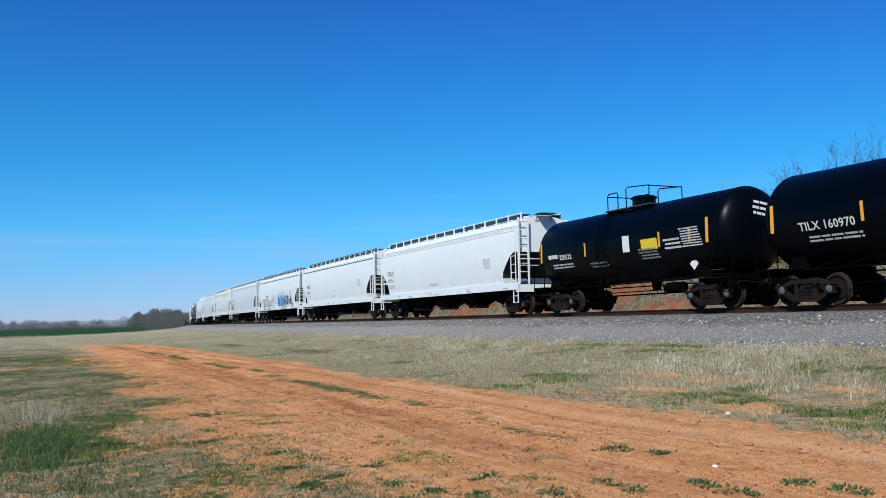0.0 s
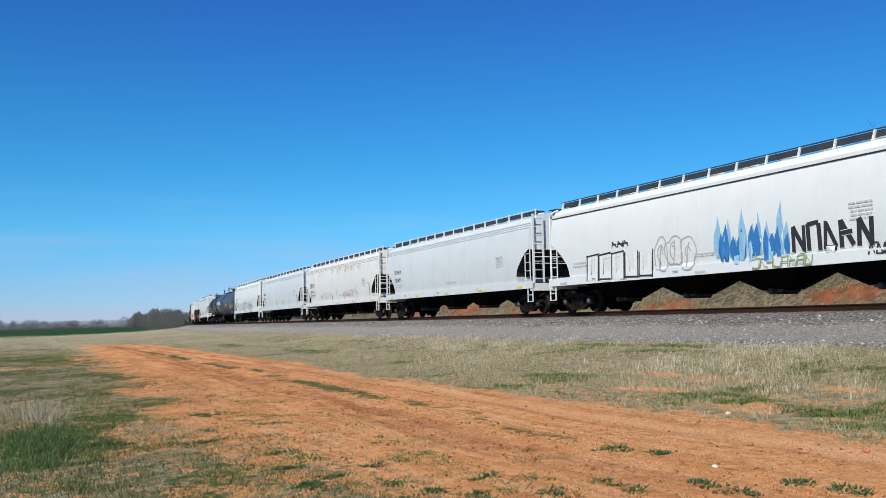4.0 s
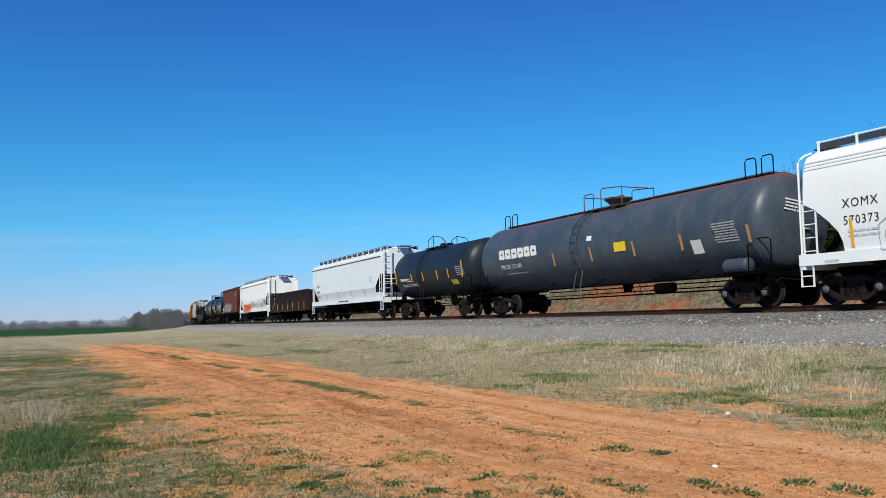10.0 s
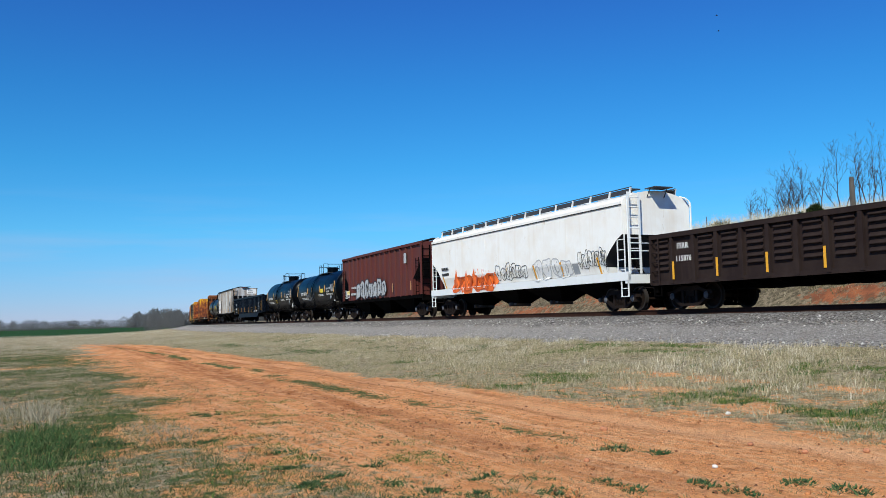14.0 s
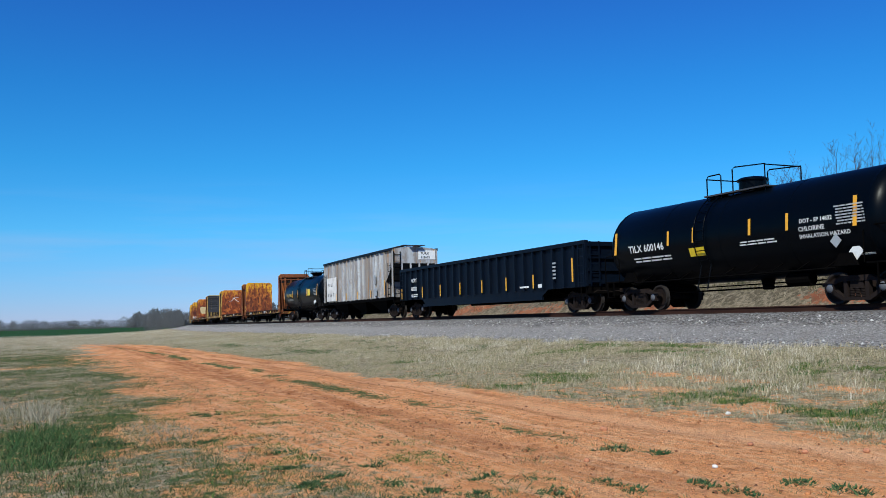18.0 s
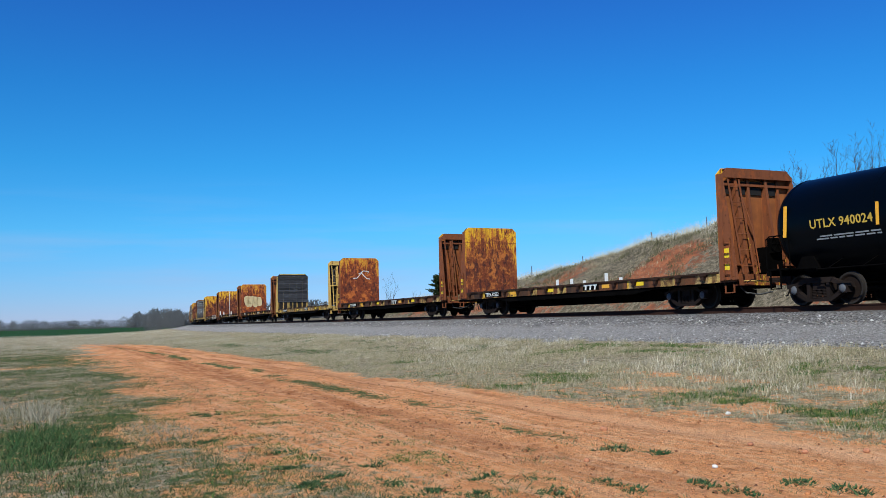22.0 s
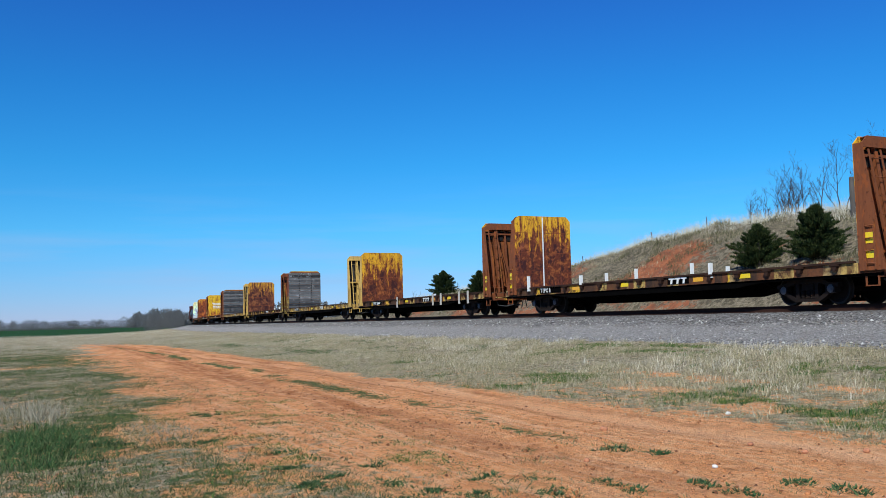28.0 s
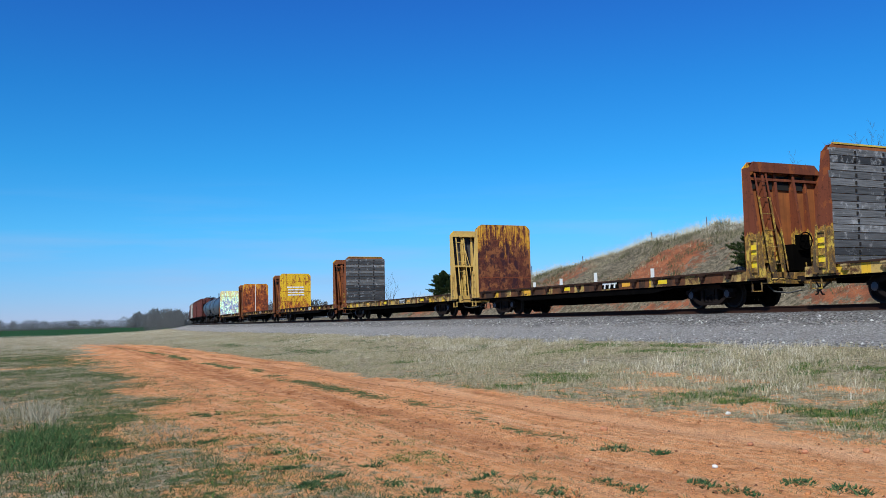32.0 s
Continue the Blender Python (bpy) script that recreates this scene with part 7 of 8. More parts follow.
M["straw"] = island_paint("dry_straw", [(0.15, 0.13, 0.07), (0.35, 0.295, 0.185), (0.54, 0.465, 0.32), (0.17, 0.165, 0.07), (0.30, 0.255, 0.155)])
M["pale_straw"] = island_paint("bleached_straw", [(0.26, 0.225, 0.15), (0.50, 0.44, 0.32), (0.68, 0.615, 0.48)])
M["crest_straw"] = island_paint("white_bleached_straw", [(0.40, 0.36, 0.27), (0.62, 0.575, 0.47), (0.76, 0.72, 0.62)])
M["olive"] = island_paint("olive_grass", [(0.038, 0.064, 0.018), (0.080, 0.104, 0.034), (0.24, 0.205, 0.115), (0.048, 0.088, 0.024)])
M["lush"] = island_paint("fresh_green_grass", [(0.016, 0.048, 0.016), (0.036, 0.090, 0.027), (0.072, 0.128, 0.040), (0.16, 0.165, 0.075)])
M["patch_green"] = island_paint("bright_green_grass", [(0.030, 0.075, 0.012), (0.060, 0.120, 0.020), (0.105, 0.155, 0.034), (0.20, 0.185, 0.07)])
M["weed"] = island_paint("dark_green_weed", [(0.016, 0.050, 0.020), (0.040, 0.090, 0.032), (0.085, 0.125, 0.048)])
M["scrub"] = island_paint("dark_scrub", [(0.035, 0.036, 0.016), (0.09, 0.085, 0.04), (0.16, 0.14, 0.08), (0.05, 0.06, 0.02)])
M["silver"] = island_paint("silvery_dead_brush", [(0.22, 0.20, 0.14), (0.42, 0.38, 0.28), (0.13, 0.115, 0.075)])
RNG = np.random.default_rng(7)


def blades(name, px, py, per, hmin, hmax, spread, width, lean, material, label):
    """Tufts of bent blades standing at the places px, py."""
    n = len(px)
    if n == 0:
        return None
    cx, cy = np.repeat(px, per), np.repeat(py, per)
    k = n * per
    sc = np.repeat(RNG.uniform(.6, 1.25, n), per)
    a, r = RNG.uniform(0, 2 * np.pi, k), RNG.uniform(0, 1, k) ** .6 * spread
    x, y = cx + np.cos(a) * r, cy + np.sin(a) * r
    z = ground_z(x, y) - .01
    h = RNG.uniform(hmin, hmax, k) * sc
    b = RNG.uniform(0, 2 * np.pi, k)
    wx, wy = np.cos(b) * width / 2, np.sin(b) * width / 2
    l = RNG.uniform(.1, 1, k) * lean * h
    la = a + RNG.normal(0, .6, k)
    lx, ly = np.cos(la) * l, np.sin(la) * l
    v = np.stack([np.stack([x - wx, y - wy, z], -1), np.stack([x + wx, y + wy, z], -1),
                  np.stack([x + lx * .4 + wx * .7, y + ly * .4 + wy * .7, z + h * .6], -1), np.stack([x + lx * .4 - wx * .7, y + ly * .4 - wy * .7, z + h * .6], -1),
                  np.stack([x + lx, y + ly, z + h], -1)], 1).reshape(-1, 3)
    i = np.arange(k)[:, None] * 5
    f = np.concatenate([i + np.array([[0, 1, 2]]), i + np.array([[0, 2, 3]]), i + np.array([[3, 2, 4]])], 0)
    return stuff_mesh(name, v, f, material, label)


def scatter(n, x0, x1, y0, y1, keep, near=1.0):
    """Places at random, denser towards the camera end (x1), kept with the chance that keep(x, y) gives."""
    t = RNG.uniform(0, 1, n) ** near
    x = x1 + (x0 - x1) * t
    y = RNG.uniform(y0, y1, n)
    m = RNG.uniform(0, 1, n) < keep(x, y)
    return x[m], y[m]


def no_road(x, y):
    return 1 - road_edges(x, y)[0]


verge = lambda x, y: sstep(-5.9, -6.8, offset_of(x, y)) * no_road(x, y) * sstep(.34, .56, fbm(x, y, 1.3, 71)) * (1 - .75 * green_of(x, y))
x, y = scatter(30000, -80, -2, -14.0, -4.0, verge, 1.4)
blades("dry_verge_grass", x, y, 9, .03, .13, .13, .010, 1.1, M["straw"], "dry straw-coloured grass tufts on the verge")
x, y = scatter(11000, -70, -3, -12.6, -5.0, lambda a, b: sstep(-5.9, -6.6, offset_of(a, b)) * no_road(a, b) * (1 - .8 * green_of(a, b)) * sstep(.42, .64, fbm(a, b, 1.6, 73)) * (1 - .8 * sstep(-9.0, -12.0, b)), 1.5)
blades("tall_verge_grass", x, y, 7, .06, .20, .10, .007, 1.0, M["pale_straw"], "tall bleached grass stalks beside the gravel")
x, y = scatter(22000, -60, -3, -13.8, -5.5, lambda a, b: green_of(a, b) * no_road(a, b) * sstep(.40, .60, fbm(a, b, .45, 93)), 1.5)
blades("green_verge_grass", x, y, 10, .02, .085, .10, .012, 1.3, M["lush"], "low green grass patches on the verge")
x, y = scatter(40000, -75, -6, -32, -18.0, lambda a, b: (.15 + .85 * no_road(a, b)) * sstep(.42, .62, fbm(a, b, 1.1, 77)) * (1 - .65 * sstep(-12.5, -9.0, a) * sstep(-21.4, -20.4, b)), 2.1)
blades("short_olive_grass", x, y, 9, .02, .075, .13, .011, 1.6, M["olive"], "short olive and straw grass on red earth")
x, y = scatter(20000, -55, -6, -27, -17.4, lambda a, b: green_of(a, b) * no_road(a, b) * (1 - .75 * sstep(-12.5, -9.0, a)), 1.5)
blades("green_grass", x, y, 8, .02, .07, .09, .009, 1.1, M["lush"], "low green grass patches on red earth")
x, y = scatter(9000, -18.5, -9.5, -23.5, -19.6, lambda a, b: sstep(1.1, .45, np.hypot((a + 13.3) / 2.3, (b + 21.45) / .80) + 1.7 * (fbm(a, b, .5, 75) - .5)))
blades("lush_grass", x, y, 9, .03, .11, .11, .008, 1.5, M["lush"], "thick dark green grass clump")
x, y = scatter(280, -21, -14.5, -24.5, -20.2, lambda a, b: sstep(1.1, .5, np.hypot((a + 17.2) / 3.0, (b + 22.3) / 1.6)))
blades("silvery_brush_grass", x, y, 9, .10, .42, .26, .006, 1.3, M["silver"], "silvery dead brush standing in the grass")
x, y = scatter(150, -18.2, -15.4, -22.0, -20.9, lambda a, b: sstep(1.1, .3, np.hypot((a + 16.8) / 1.1, (b + 21.45) / .45)))
blades("silvery_bush_grass", x, y, 14, .10, .42, .20, .007, 1.2, M["silver"], "silvery dead bush standing in the grass")
x, y = scatter(260, -15, -11.5, -20.9, -19.6, lambda a, b: sstep(1.1, .4, np.hypot((a + 13.2) / 1.6, (b + 20.2) / .6)))
blades("dead_brush_grass", x, y, 7, .03, .13, .18, .006, 1.6, M["silver"], "grey dead grass at the road's edge")
x, y = scatter(5200, -50, -5, -17.0, -14.9, lambda a, b: middle(a, b) * sstep(.32, .52, fbm(a, b, 1.2, 57)), 1.6)
blades("road_strip_grass", x, y, 8, .015, .05, .12, .010, 1.5, M["olive"], "sparse grass strip along the dirt road")
x, y = scatter(1500, -14, -5.6, -21.2, -16.8, lambda a, b: sstep(.52, .70, fbm(a, b, .5, 81)))
blades("leafy_weed", x, y, 14, .008, .032, .075, .020, 2.2, M["weed"], "flat dark green weeds on bare earth")
spots = np.array([(-8.04, -19.58), (-8.23, -19.19), (-8.56, -18.72), (-7.67, -18.85), (-7.1, -18.77), (-6.57, -18.56), (-6.31, -18.0), (-6.39, -17.41), (-6.07, -17.35), (-5.93, -16.72), (-7.77, -16.31), (-7.28, -16.12),
                  (-5.04, -16.14), (-5.48, -16.2), (-5.53, -16.77), (-11.56, -19.74), (-15.08, -19.22), (-14.77, -19.1), (-10.06, -19.22), (-7.3, -18.2), (-9.0, -19.5), (-6.9, -19.1), (-7.95, -19.5)])
x, y = (np.repeat(spots[:, k], 9) + RNG.normal(0, .075, 9 * len(spots)) for k in (0, 1))
blades("dark_weed", x, y, 20, .014, .044, .06, .020, 1.9, M["weed"], "small dark green weeds on bare red earth")
x, y = scatter(16000, -45, -5, -21.5, -12.8, lambda a, b: .06 + .22 * sstep(-17.2, -18.2, b) + .6 * sstep(.50, .64, fbm(a, b, 1.0, 91)) - .7 * np.exp(-((road_edges(a, b)[1] - .80) / .14) ** 2) - .5 * sstep(-17.6, -16.6, b) * road_edges(a, b)[0], 1.8)
blades("scattered_tuft_grass", x, y, 9, .010, .038, .09, .011, 1.9, M["olive"], "small flat grass tufts scattered on the dirt road")
x, y = scatter(15000, -230, -60, -70, 10, lambda a, b: sstep(-6, -9, offset_of(a, b)) * (.35 + .65 * sstep(.4, .6, fbm(a, b, 7, 83))) * (1 - road_edges(a, b)[0]), 1.0)
blades("far_pale_grass", x, y, 8, .06, .24, .6, .016, 1.0, M["pale_straw"], "tall pale grass beyond the dirt road")
hill = lambda a, b: sstep(6, 8, offset_of(a, b)) * sstep(.35, .6, fbm(a, b, 2.4, 87) + .35 * sstep(11, 15, offset_of(a, b))) * sstep(-112, -90, a)
x, y = scatter(17000, -105, 6, 6, 23, hill)
blades("hillside_grass", x, y, 7, .06, .26, .32, .012, .9, M["straw"], "dry brown grass on the cut bank")
x, y = scatter(9000, -100, 6, 14.0, 22, lambda a, b: sstep(13.5, 16.5, offset_of(a, b)) * sstep(24, 19, offset_of(a, b)))
blades("crest_grass", x, y, 11, .25, .80, .30, .007, .8, M["crest_straw"], "tall bleached grass along the hill crest")
x, y = scatter(9000, -90, 4, 6, 18, lambda a, b: sstep(6, 8, offset_of(a, b)) * sstep(.46, .62, fbm(a, b, 1.5, 89)))
blades("hillside_weed", x, y, 10, .08, .32, .32, .026, .9, M["scrub"], "olive weeds and low brush on the bank")

x, y = scatter(17000, -45, -4.5, -14.6, -10.8, lambda a, b: no_road(a, b) * (1 - .5 * green_of(a, b)), 1.7)
blades("flattened_verge_grass", x, y, 8, .008, .045, .12, .009, 2.4, M["straw"], "flattened dead grass along the edge of the road")
x, y = scatter(18000, -34, -6, -25, -18.2, lambda a, b: no_road(a, b) * (1 - .5 * green_of(a, b)), 1.7)
blades("flattened_field_grass", x, y, 8, .008, .045, .12, .009, 2.2, M["olive"], "flattened grass among green patches")
x, y = scatter(26000, -24, -4.5, -14.4, -6.0, lambda a, b: sstep(.40, .75, green_of(a, b)) * no_road(a, b))
blades("green_patch_grass", x, y, 8, .015, .075, .08, .009, 1.3, M["patch_green"], "fresh green grass patches on the verge")
x, y = scatter(6500, -19.5, -7.2, -21.0, -17.3, lambda a, b: sstep(.54, .64, fbm(a, b, .55, 97)) * sstep(-17.3, -18.6, b + .12 * (a + 9)) * sstep(-7.2, -9.0, a), 1.4)
blades("sparse_green_grass", x, y, 9, .010, .042, .08, .011, 1.7, M["patch_green"], "sparse green grass on the trodden road edge")

# broken stone of the ballast, and a few pebbles on the road
M["stone"] = island_paint("crushed_stone", [(0.11, 0.103, 0.095), (0.25, 0.238, 0.22), (0.36, 0.305, 0.28), (0.38, 0.36, 0.33), (0.32, 0.30, 0.27), (0.19, 0.15, 0.12), (0.22, 0.20, 0.17), (0.30, 0.28, 0.25), (0.45, 0.43, 0.40), (0.62, 0.60, 0.56)])


def stones(name, x, y, smin, smax, material, label):
    n = len(x)
    z = ground_z(x, y)
    s = RNG.uniform(smin, smax, n)
    base = np.array([(1, 0, 0), (-1, 0, 0), (0, 1, 0), (0, -1, 0), (0, 0, 1), (0, 0, -1)], float)
    a = RNG.uniform(0, 2 * np.pi, n)
    v = base[None] * RNG.uniform(.55, 1.2, (n, 6, 1)) + RNG.normal(0, .18, (n, 6, 3))
    ca, sa = np.cos(a)[:, None], np.sin(a)[:, None]
    vx, vy = v[..., 0] * ca - v[..., 1] * sa, v[..., 0] * sa + v[..., 1] * ca
    v = np.stack([vx, vy, v[..., 2] * .75], -1) * s[:, None, None] + np.stack([x, y, z + s * .2], -1)[:, None]
    f = np.array([(0, 2, 4), (2, 1, 4), (1, 3, 4), (3, 0, 4), (2, 0, 5), (1, 2, 5), (3, 1, 5), (0, 3, 5)])
    return stuff_mesh(name, v.reshape(-1, 3), (np.arange(n)[:, None, None] * 6 + f[None]).reshape(-1, 3), material, label)


x, y = scatter(52000, -150, 0, -7.0, 14, lambda a, b: sstep(-6.7, -5.4, offset_of(a, b) + (fbm(a, b, 1.2, 41) - .5) * 2) * (offset_of(a, b) < -2.3), 1.5)
path = (offset_of(x, y) < -3.3) & (offset_of(x, y) > -5.4)
keep = ~path | (RNG.uniform(0, 1, len(x)) < .6)
x, y, path = x[keep], y[keep], path[keep]
stones("ballast_stone", x[~path], y[~path], .022, .055, M["stone"], "grey crushed stone ballast with pale pieces")
stones("path_stone", x[path], y[path], .012, .036, M["stone"], "small loose stones on the gravel path")
# clods in mixed reds, the darkest tones with their shade painted in
x, y = scatter(14000, -30, -4.6, -20.5, -13.5, lambda a, b: (.2 + road_edges(a, b)[0]) * (.15 + .85 * sstep(.42, .62, fbm(a, b, .9, 95))) * (1 - .6 * wheel_track(a, b, 0, .3)), 1.5)
stones("road_pebble", x, y, .004, .015, island_paint("red_clod", [(0.20, 0.085, 0.04), (0.42, 0.18, 0.08), (0.58, 0.26, 0.115), (0.46, 0.21, 0.10), (0.26, 0.11, 0.05)]), "small red clods on the dirt road")

x, y = scatter(2600, -20, -4.6, -20.2, -13.9, lambda a, b: road_edges(a, b)[0] * (.25 + .75 * wheel_track(a, b, 1, .6)) * (1 - .8 * wheel_track(a, b, 0, .3)), 1.3)
stones("road_clod", x, y, .012, .030, island_paint("dark_red_clod", [(0.13, 0.055, 0.028), (0.30, 0.115, 0.045), (0.52, 0.22, 0.09), (0.20, 0.08, 0.035)]), "dark red clods turned up by wheels")


def rock(x, y, s, mat, label):
    bm = bmesh.new()
    bmesh.ops.create_icosphere(bm, subdivisions=2, radius=s)
    rnd = random.Random(int(abs(x) * 1000))
    for v in bm.verts:
        v.co *= rnd.uniform(.82, 1.1)
        v.co.z *= .72
    ob = part("rock", bm, mat, None, m=pose(x, y, float(ground_z(x, y)) + s * .45))
    return tagged(ob, label, "rock")


M["white_rock"] = flatm("white_quartz", (0.66, 0.64, 0.60), .7)
M["red_rock"] = flatm("red_sandstone", (0.48, 0.20, 0.10), .9)
rock(-6.32, -16.3, .028, M["white_rock"], "small round white pebble on the red earth")
rock(-9.05, -13.55, .035, M["white_rock"], "pale broken stone on the verge")
rock(-9.1, -15.5, .05, M["red_rock"], "reddish stone lying on the dirt road")
for x, y in ((-7.0, -15.2), (-6.3, -15.2), (-6.1, -14.6), (-7.6, -16.8)):
    rock(x, y, .035, M["red_rock"], "reddish stone lying on the dirt road")


# bare trees
M["bark"] = paint("grey_brown_bark", (0.050, 0.040, 0.038), (0.09, 0.075, 0.07), .6, .95)


def limb(bm, p, d, length, r, depth, rnd, sides=4):
    """A limb that bends, tapers and forks; the stem of a tree carries short side limbs along its upper two thirds."""
    pts, rad = [p], [r]
    segs = (2, 2, 3, 6)[depth]
    for i in range(segs):
        d = (d + Vector((rnd.gauss(0, .11), rnd.gauss(0, .11), rnd.gauss(.05, .05)))).normalized()
        p = p + d * (length / segs)
        pts.append(p)
        rad.append(max(r * (1 - .8 * (i + 1) / segs), .004))
    rings = []
    u = d.cross(Vector((0.3, 0.9, 0.1))).normalized()
    w = d.cross(u)
    for q, rr in zip(pts, rad):
        rings.append([bm.verts.new(q + rr * (math.cos(k * 6.2832 / sides) * u + math.sin(k * 6.2832 / sides) * w)) for k in range(sides)])
    for a, b in zip(rings[:-1], rings[1:]):
        for k in range(sides):
            bm.faces.new((a[k], a[(k + 1) % sides], b[(k + 1) % sides], b[k]))
    if depth <= 0:
        return
    for i in range(2 if depth == 3 else 1, len(pts)):
        for _ in range(rnd.randint(1, 2) if i < len(pts) - 1 else 2):
            ax = Vector((rnd.gauss(0, 1), rnd.gauss(0, 1), rnd.uniform(.0, .6))).normalized()
            nd = (d * rnd.uniform(.6, 1.0) + ax * rnd.uniform(.4, .85)).normalized()
            limb(bm, pts[i], nd, length * rnd.uniform(.20, .40) * (1.25 if depth < 3 else 1), max(rad[i] * .6, .0045), depth - 1, rnd, 3)


def bare_tree(x, y, h, seed, stems=3, depth=3, label="bare leafless young tree on the hill crest"):
    rnd = random.Random(seed)
    tree = new("bare_tree")
    z = float(ground_z(x, y)) - .08
    tree.matrix_basis = pose(x, y, z)
    for i in range(stems):
        bm = bmesh.new()
        a = rnd.uniform(0, 6.28)
        d = Vector((math.cos(a) * .10, math.sin(a) * .10, 1)).normalized()
        limb(bm, Vector((math.cos(a) * .15, math.sin(a) * .15, 0)), d, h * rnd.uniform(.7, .92), .014 + h * .0085, depth, rnd)
        part("stem", bm, M["bark"], tree)
    return tagged(tree, label, "tree", "bare trees")


rt = random.Random(77)
for i in range(36):
    x = rt.uniform(-42.0, -37.0) if i < 22 else rt.uniform(-34.8, -29.6)
    y = rt.uniform(18.4, 21.5) if i < 20 else rt.uniform(17.6, 20.5)
    top = np.interp(x, [-42.0, -39, -37, -35.6, -34.4, -32, -28], [2.6, 3.7, 3.7, 3.0, 3.6, 4.8, 5.4])
    bare_tree(x, y, float(top) * rt.uniform(.45, .80), 200 + i, 1 if i % 3 else 2, 3)
bare_tree(-112, 24.5, 4.6, 230, 3, 3, "bare leafless tree beyond the track")
bare_tree(-120, 25.5, 3.2, 231, 3, 2, "bare leafless tree beyond the track")
bare_tree(-103, 24.0, 2.6, 232, 3, 2, "bare leafless tree beyond the track")

# junipers
M["juniper"] = island_paint("dark_juniper_green", [(0.004, 0.011, 0.003), (0.010, 0.025, 0.006), (0.030, 0.050, 0.012), (0.070, 0.080, 0.024)])


def juniper(x, y, h, w, seed, label="dark green juniper on the bank"):
    """A cone-shaped evergreen: a trunk, and sprays of small scale leaves that leave gaps at the edge."""
    rng = np.random.default_rng(seed)
    tree = new("juniper")
    z = float(ground_z(x, y)) - .1
    tree.matrix_basis = pose(x, y, z)
    bm = bmesh.new()
    tube(bm, [(0, 0, 0), (.02, .01, h * .4), (-.01, .02, h * .85)], .07, 6)
    part("trunk", bm, M["bark"], tree)
    nb = int(95 * (h * w) ** .5)
    per = 250
    t = rng.uniform(0, 1, nb) ** 1.1
    az = rng.uniform(0, 2 * np.pi, nb)
    reach = w / 2 * np.interp(t, [0, .12, .4, .7, .9, 1], [.94, 1.0, .86, .52, .18, .03]) * (1 + .12 * np.sin(az * 3 + seed) + .15 * np.sin(az * 2 + t * 13 + seed)) * rng.uniform(.6, 1.15, nb)
    q = rng.uniform(.15, 1, (nb, per)) ** .7
    up = .10 + .30 * t[:, None]
    c = np.stack([np.cos(az)[:, None] * reach[:, None] * q, np.sin(az)[:, None] * reach[:, None] * q, t[:, None] * h * .97 + reach[:, None] * q ** 1.6 * up], -1)
    c = (c + rng.normal(0, 1, c.shape) * (.10 * (1.15 - q))[..., None]).reshape(-1, 3)
    k = len(c)
    d = np.stack([np.repeat(np.cos(az), per), np.repeat(np.sin(az), per), np.full(k, 1.1)], -1) + rng.normal(0, .45, (k, 3))
    d /= np.linalg.norm(d, axis=1)[:, None]
    s = np.cross(d, rng.normal(0, 1, (k, 3)))
    s /= np.linalg.norm(s, axis=1)[:, None]
    ln = rng.uniform(.05, .15, (k, 1))
    v = np.stack([c - s * .017, c + s * .017, c + d * ln], 1).reshape(-1, 3)
    me = bpy.data.meshes.new("crown")
    f = np.arange(len(v), dtype=np.int32)
    me.vertices.add(len(v))
    me.vertices.foreach_set("co", v.astype(np.float32).ravel())
    me.loops.add(len(f))
    me.loops.foreach_set("vertex_index", f)
    me.polygons.add(len(f) // 3)
    me.polygons.foreach_set("loop_start", np.arange(0, len(f), 3, dtype=np.int32))
    me.update(calc_edges=True)
    me.materials.append(M["juniper"])
    part("crown", me, None, tree)
    return tagged(tree, label, "tree", "junipers")


juniper(-31.9, 10.3, 1.95, 2.5, 1)
juniper(-28.5, 10.4, 2.35, 2.75, 2)
juniper(-78.5, 16.2, 2.4, 3.0, 3, "dark green juniper beyond the track")
juniper(-64.4, 12.6, 2.0, 2.4, 4, "dark green juniper beyond the track")
bare_tree(-26.0, 11.0, 1.1, 240, 4, 2, "small dead shrub on the bank")

# posts on the bank
M["grey_timber"] = paint("grey_weathered_timber", (0.105, 0.092, 0.082), (0.05, 0.043, 0.038), .8, .95)
bm = bmesh.new()
lathe(bm, [(-.3, .14), (.6, .13), (1.2, .135), (2.05, .115), (2.09, .10)], 12, "z")
tagged(part("wooden_post", bm, M["grey_timber"], None, m=pose(-31.0, 15.9, float(ground_z(-31.0, 15.9)), .5, -.5, 0)), "thick grey weathered wooden post on the hill", "post")
for x in (-80.5, -66.0, -58.5, -50.2, -44.6):
    i = int(-x)
    bm = bmesh.new()
    lathe(bm, [(-.2, .035), (.95, .03), (1.0, .01)], 6, "z")
    tagged(part("fence_post", bm, M["tie"], None, m=pose(x, 18.6 + (i % 3) * .1, float(ground_z(x, 18.6)))), "thin weathered fence post in tall grass", "post", "fence posts on the crest")

# brush and woods in the distance; their blue-grey twig colours include the haze
M["brush"] = island_paint("leafless_brush", [(0.060, 0.066, 0.074), (0.105, 0.106, 0.110), (0.15, 0.146, 0.144), (0.062, 0.075, 0.064)])


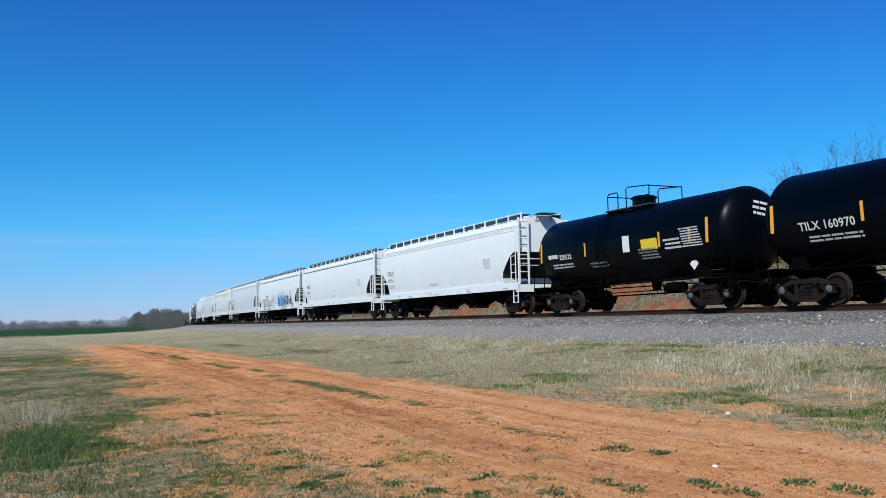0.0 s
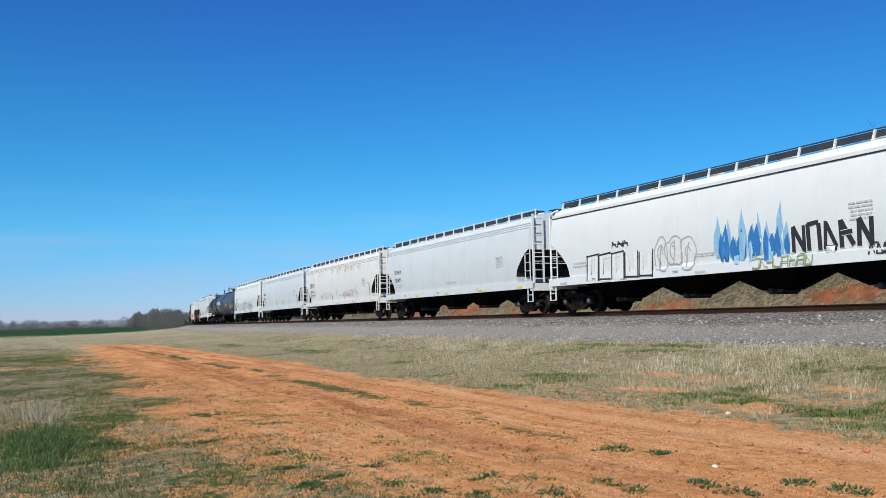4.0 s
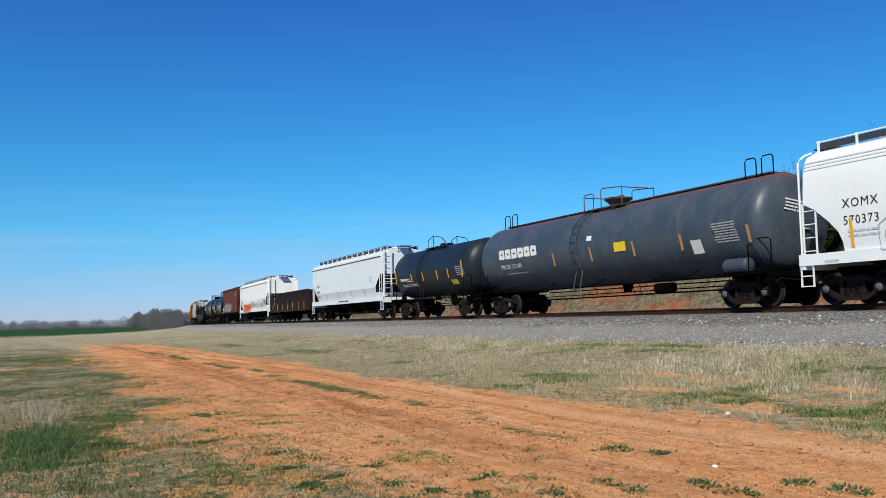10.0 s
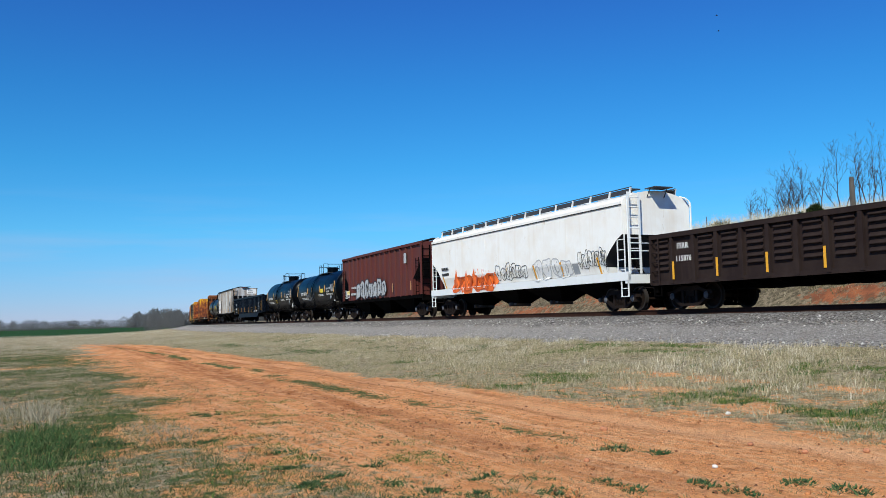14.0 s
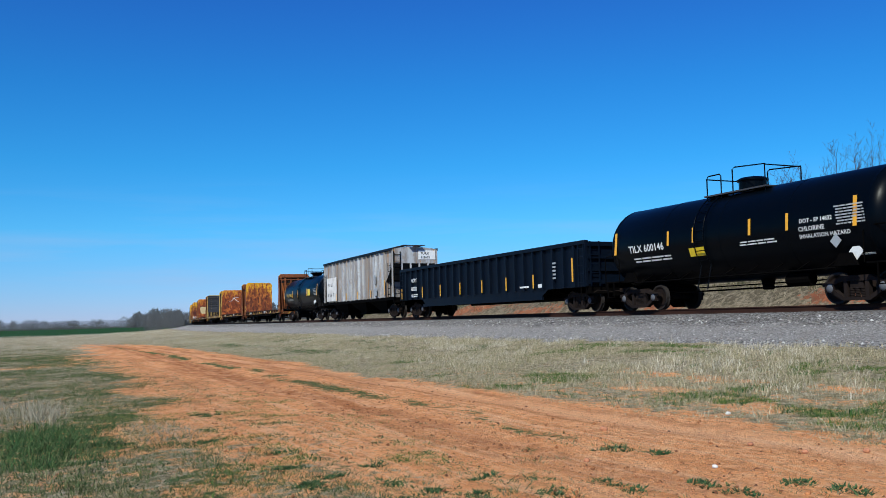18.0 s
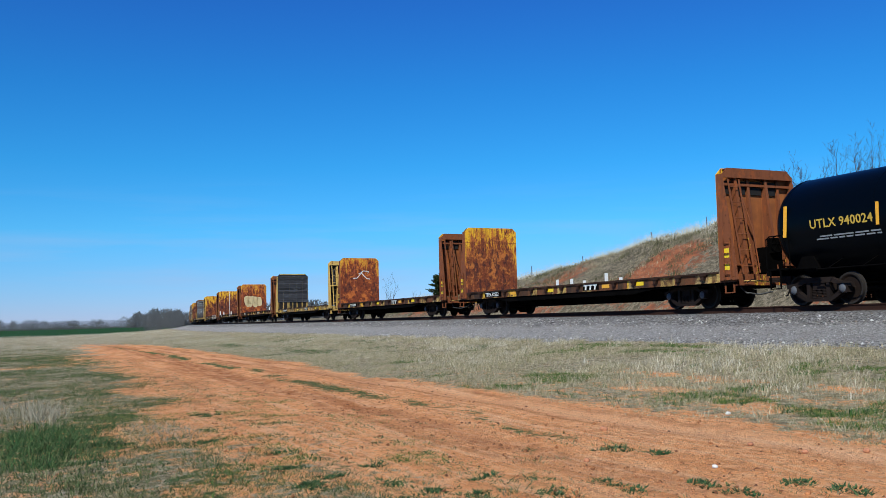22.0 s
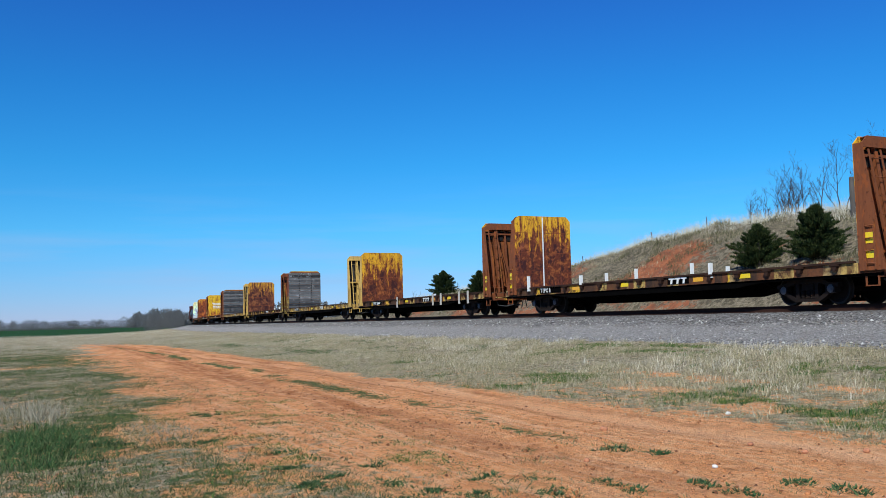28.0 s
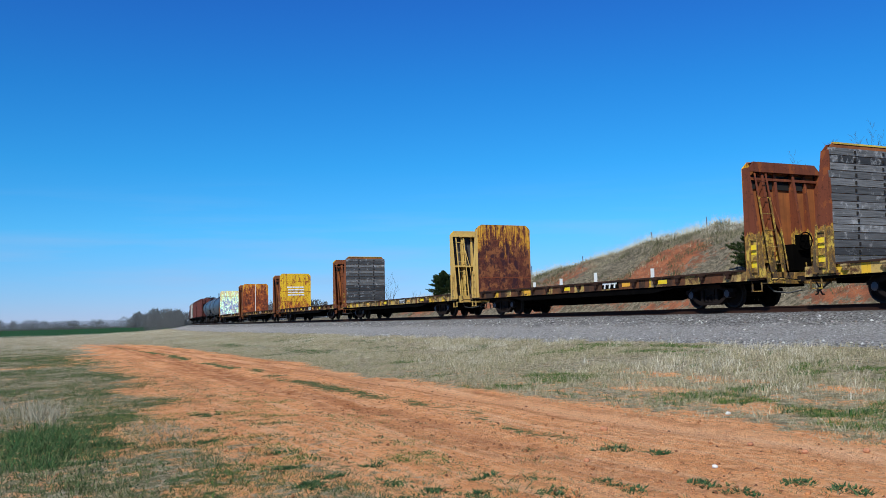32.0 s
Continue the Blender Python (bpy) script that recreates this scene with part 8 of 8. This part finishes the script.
def brush(name, px, py, hs, ws, per, label, thick=.05):
    """Leafless thickets: many thin twigs that fan out from each foot."""
    n = len(px)
    k = n * per
    cx, cy = np.repeat(px, per), np.repeat(py, per)
    h, w = np.repeat(hs, per), np.repeat(ws, per)
    gz = np.repeat(ground_z(px, py), per)
    a = RNG.uniform(0, 2 * np.pi, k)
    t = RNG.uniform(0, 1, k)
    r = w / 2 * np.sqrt(RNG.uniform(0, 1, k)) * np.interp(t, [0, .35, .75, 1], [.55, 1, .9, .35])
    x0, y0, z0 = cx + np.cos(a) * r * .8, cy + np.sin(a) * r * .8, gz + h * t * .8
    d = np.stack([np.cos(a) * .6, np.sin(a) * .6, np.full(k, 1.0)], -1) + RNG.normal(0, .45, (k, 3))
    d /= np.linalg.norm(d, axis=1)[:, None]
    ln = (h * RNG.uniform(.06, .17, k))[:, None]
    b = np.stack([x0, y0, z0], -1)
    s = np.cross(d, RNG.normal(0, 1, (k, 3)))
    s = s / np.linalg.norm(s, axis=1)[:, None] * (thick * h[:, None] / 4)
    v = np.stack([b - s, b + s, b + d * ln + s * .2], 1).reshape(-1, 3)
    return stuff_mesh(name, v, np.arange(len(v)).reshape(-1, 3), M["brush"], label)


n = 900
x = RNG.uniform(-470, -410, n)
y = RNG.uniform(-190, 150, n)
brush("far_woods", x, y, RNG.uniform(2.5, 9.5, n) * (.5 + 1.1 * vnoise(y, y * 0, 22, 3)), RNG.uniform(4, 8, n), 200, "leafless brown woods at the far edge of the field", .07)
n = 34
x = RNG.uniform(-262, -205, n)
o = RNG.uniform(-13, -5, n)
y = np.array([line(float(a) - 8, float(b))[1] for a, b in zip(x, o)])
brush("trackside_brush", x, y, RNG.uniform(1.8, 6.0, n), RNG.uniform(2.5, 6.5, n), 330, "leafless brush thicket beside the curving track", .020)


# two birds that cross the sky
M["plumage"] = flatm("black_plumage", (0.012, 0.011, 0.011), .8)


def bird():
    b = new("bird")
    bm = bmesh.new()
    lathe(bm, [(-.20, .005), (-.12, .05), (.02, .065), (.13, .04), (.19, .035), (.24, .006)], 8, "x")
    part("body", bm, M["plumage"], b)
    for sy in (-1, 1):
        bm = bmesh.new()
        v = [bm.verts.new(c) for c in ((.10, sy * .04, .02), (.12, sy * .24, .09), (.02, sy * .50, .05), (-.06, sy * .26, .08), (-.08, sy * .04, .02))]
        w = [bm.verts.new((q.co.x, q.co.y, q.co.z - .012)) for q in v]
        bm.faces.new(v)
        bm.faces.new(w[::-1])
        for k in range(5):
            bm.faces.new((v[k], w[k], w[(k + 1) % 5], v[(k + 1) % 5]))
        bmesh.ops.recalc_face_normals(bm, faces=bm.faces)
        part("wing", bm, M["plumage"], b)
    bm = bmesh.new()
    prism(bm, [(-.16, -.02), (-.32, -.07), (-.32, .07), (-.16, .02)], -.006, .006, "z")
    part("tail", bm, M["plumage"], b)
    return tagged(b, "small black bird gliding high in the sky", "bird", "birds")


BIRDS = [bird(), bird()]
# ---- ties under the rails ----
track_bed = tagged(new("railway_track"), kind="structure")
tie_mesh = bpy.data.meshes.new("tie")
bm = box(-.115, .115, -1.30, 1.30, -.36, -.187)
bm.to_mesh(tie_mesh)
bm.free()
tie_mesh.materials.append(M["tie"])
for i in range(280):
    x, y, a = line(-130 + i * .53, 0)
    part("tie", tie_mesh, None, track_bed, m=pose(x, y, 0, 0, 0, -math.degrees(a)))
bm = bmesh.new()
for s in list(np.arange(-420, -130.3, .53)) + list(np.arange(18.8, 120, .53)):
    x, y, a = line(float(s), 0)
    vs = add_box(bm, -.115, .115, -1.30, 1.30, -.36, -.187)
    m = pose(x, y, 0, 0, 0, -math.degrees(a))
    for v in vs:
        v.co = m @ v.co
tagged(part("far_ties", bm, M["tie"], track_bed), kind="stuff")
# ---- what moves ----
def motions():
    """The train rolls along the track at a steady pace, from left to right."""
    for root, mid, half in MOVING:
        rows = []
        for i in range(33):
            s = mid + SPEED * i
            x0, y0, _ = line(s - half)
            x1, y1, _ = line(s + half)
            rows.append((float(i), pose((x0 + x1) / 2, (y0 + y1) / 2, 0, 0, 0, math.degrees(math.atan2(y1 - y0, x1 - x0)))))
        walk(root, rows)
        # the wheels turn while the car is on the straight before the camera
        t0, t1 = max(0.0, (-78 - mid) / SPEED), min(32.0, (8 - mid) / SPEED)
        if t1 <= t0:
            continue
        first, last = int(t0 * FPS), int(t1 * FPS)
        for axle, dx, owner in AXLES:
            if owner is root:
                turn = [(k / FPS, pose(dx, 0, WHEEL_R, 0, math.degrees(SPEED * (k - first) / FPS / WHEEL_R), 0)) for k in range(first, last + 1)]
                head = [(0.0, turn[0][1])] if first > 0 else []
                tail = [(32.0, turn[-1][1])] if last < 32 * FPS else []
                walk(axle, head + turn + tail)

    # the birds come from far off, pass high over the track and leave
    glide = ((0.0, -739, 474, 129), (9.0, -230, 155.5, 74.2), (12.2, -148.8, 98.1, 58.3), (13.0, -144.6, 102.1, 60.4), (13.8, -139.3, 107.6, 61.5), (14.2, -136.1, 111.0, 61.2), (17.0, -102.4, 125.7, 61.3), (32.0, 80.0, 220.0, 62.0))
    for k, b in enumerate(BIRDS):
        walk(b, [(t, pose(x - .6 * k, y + .9 * k, z - (3.0 if t > 12 else 7.0) * k, 0, 0, 150 if t < 12 else 40)) for t, x, y, z in glide])


motions()
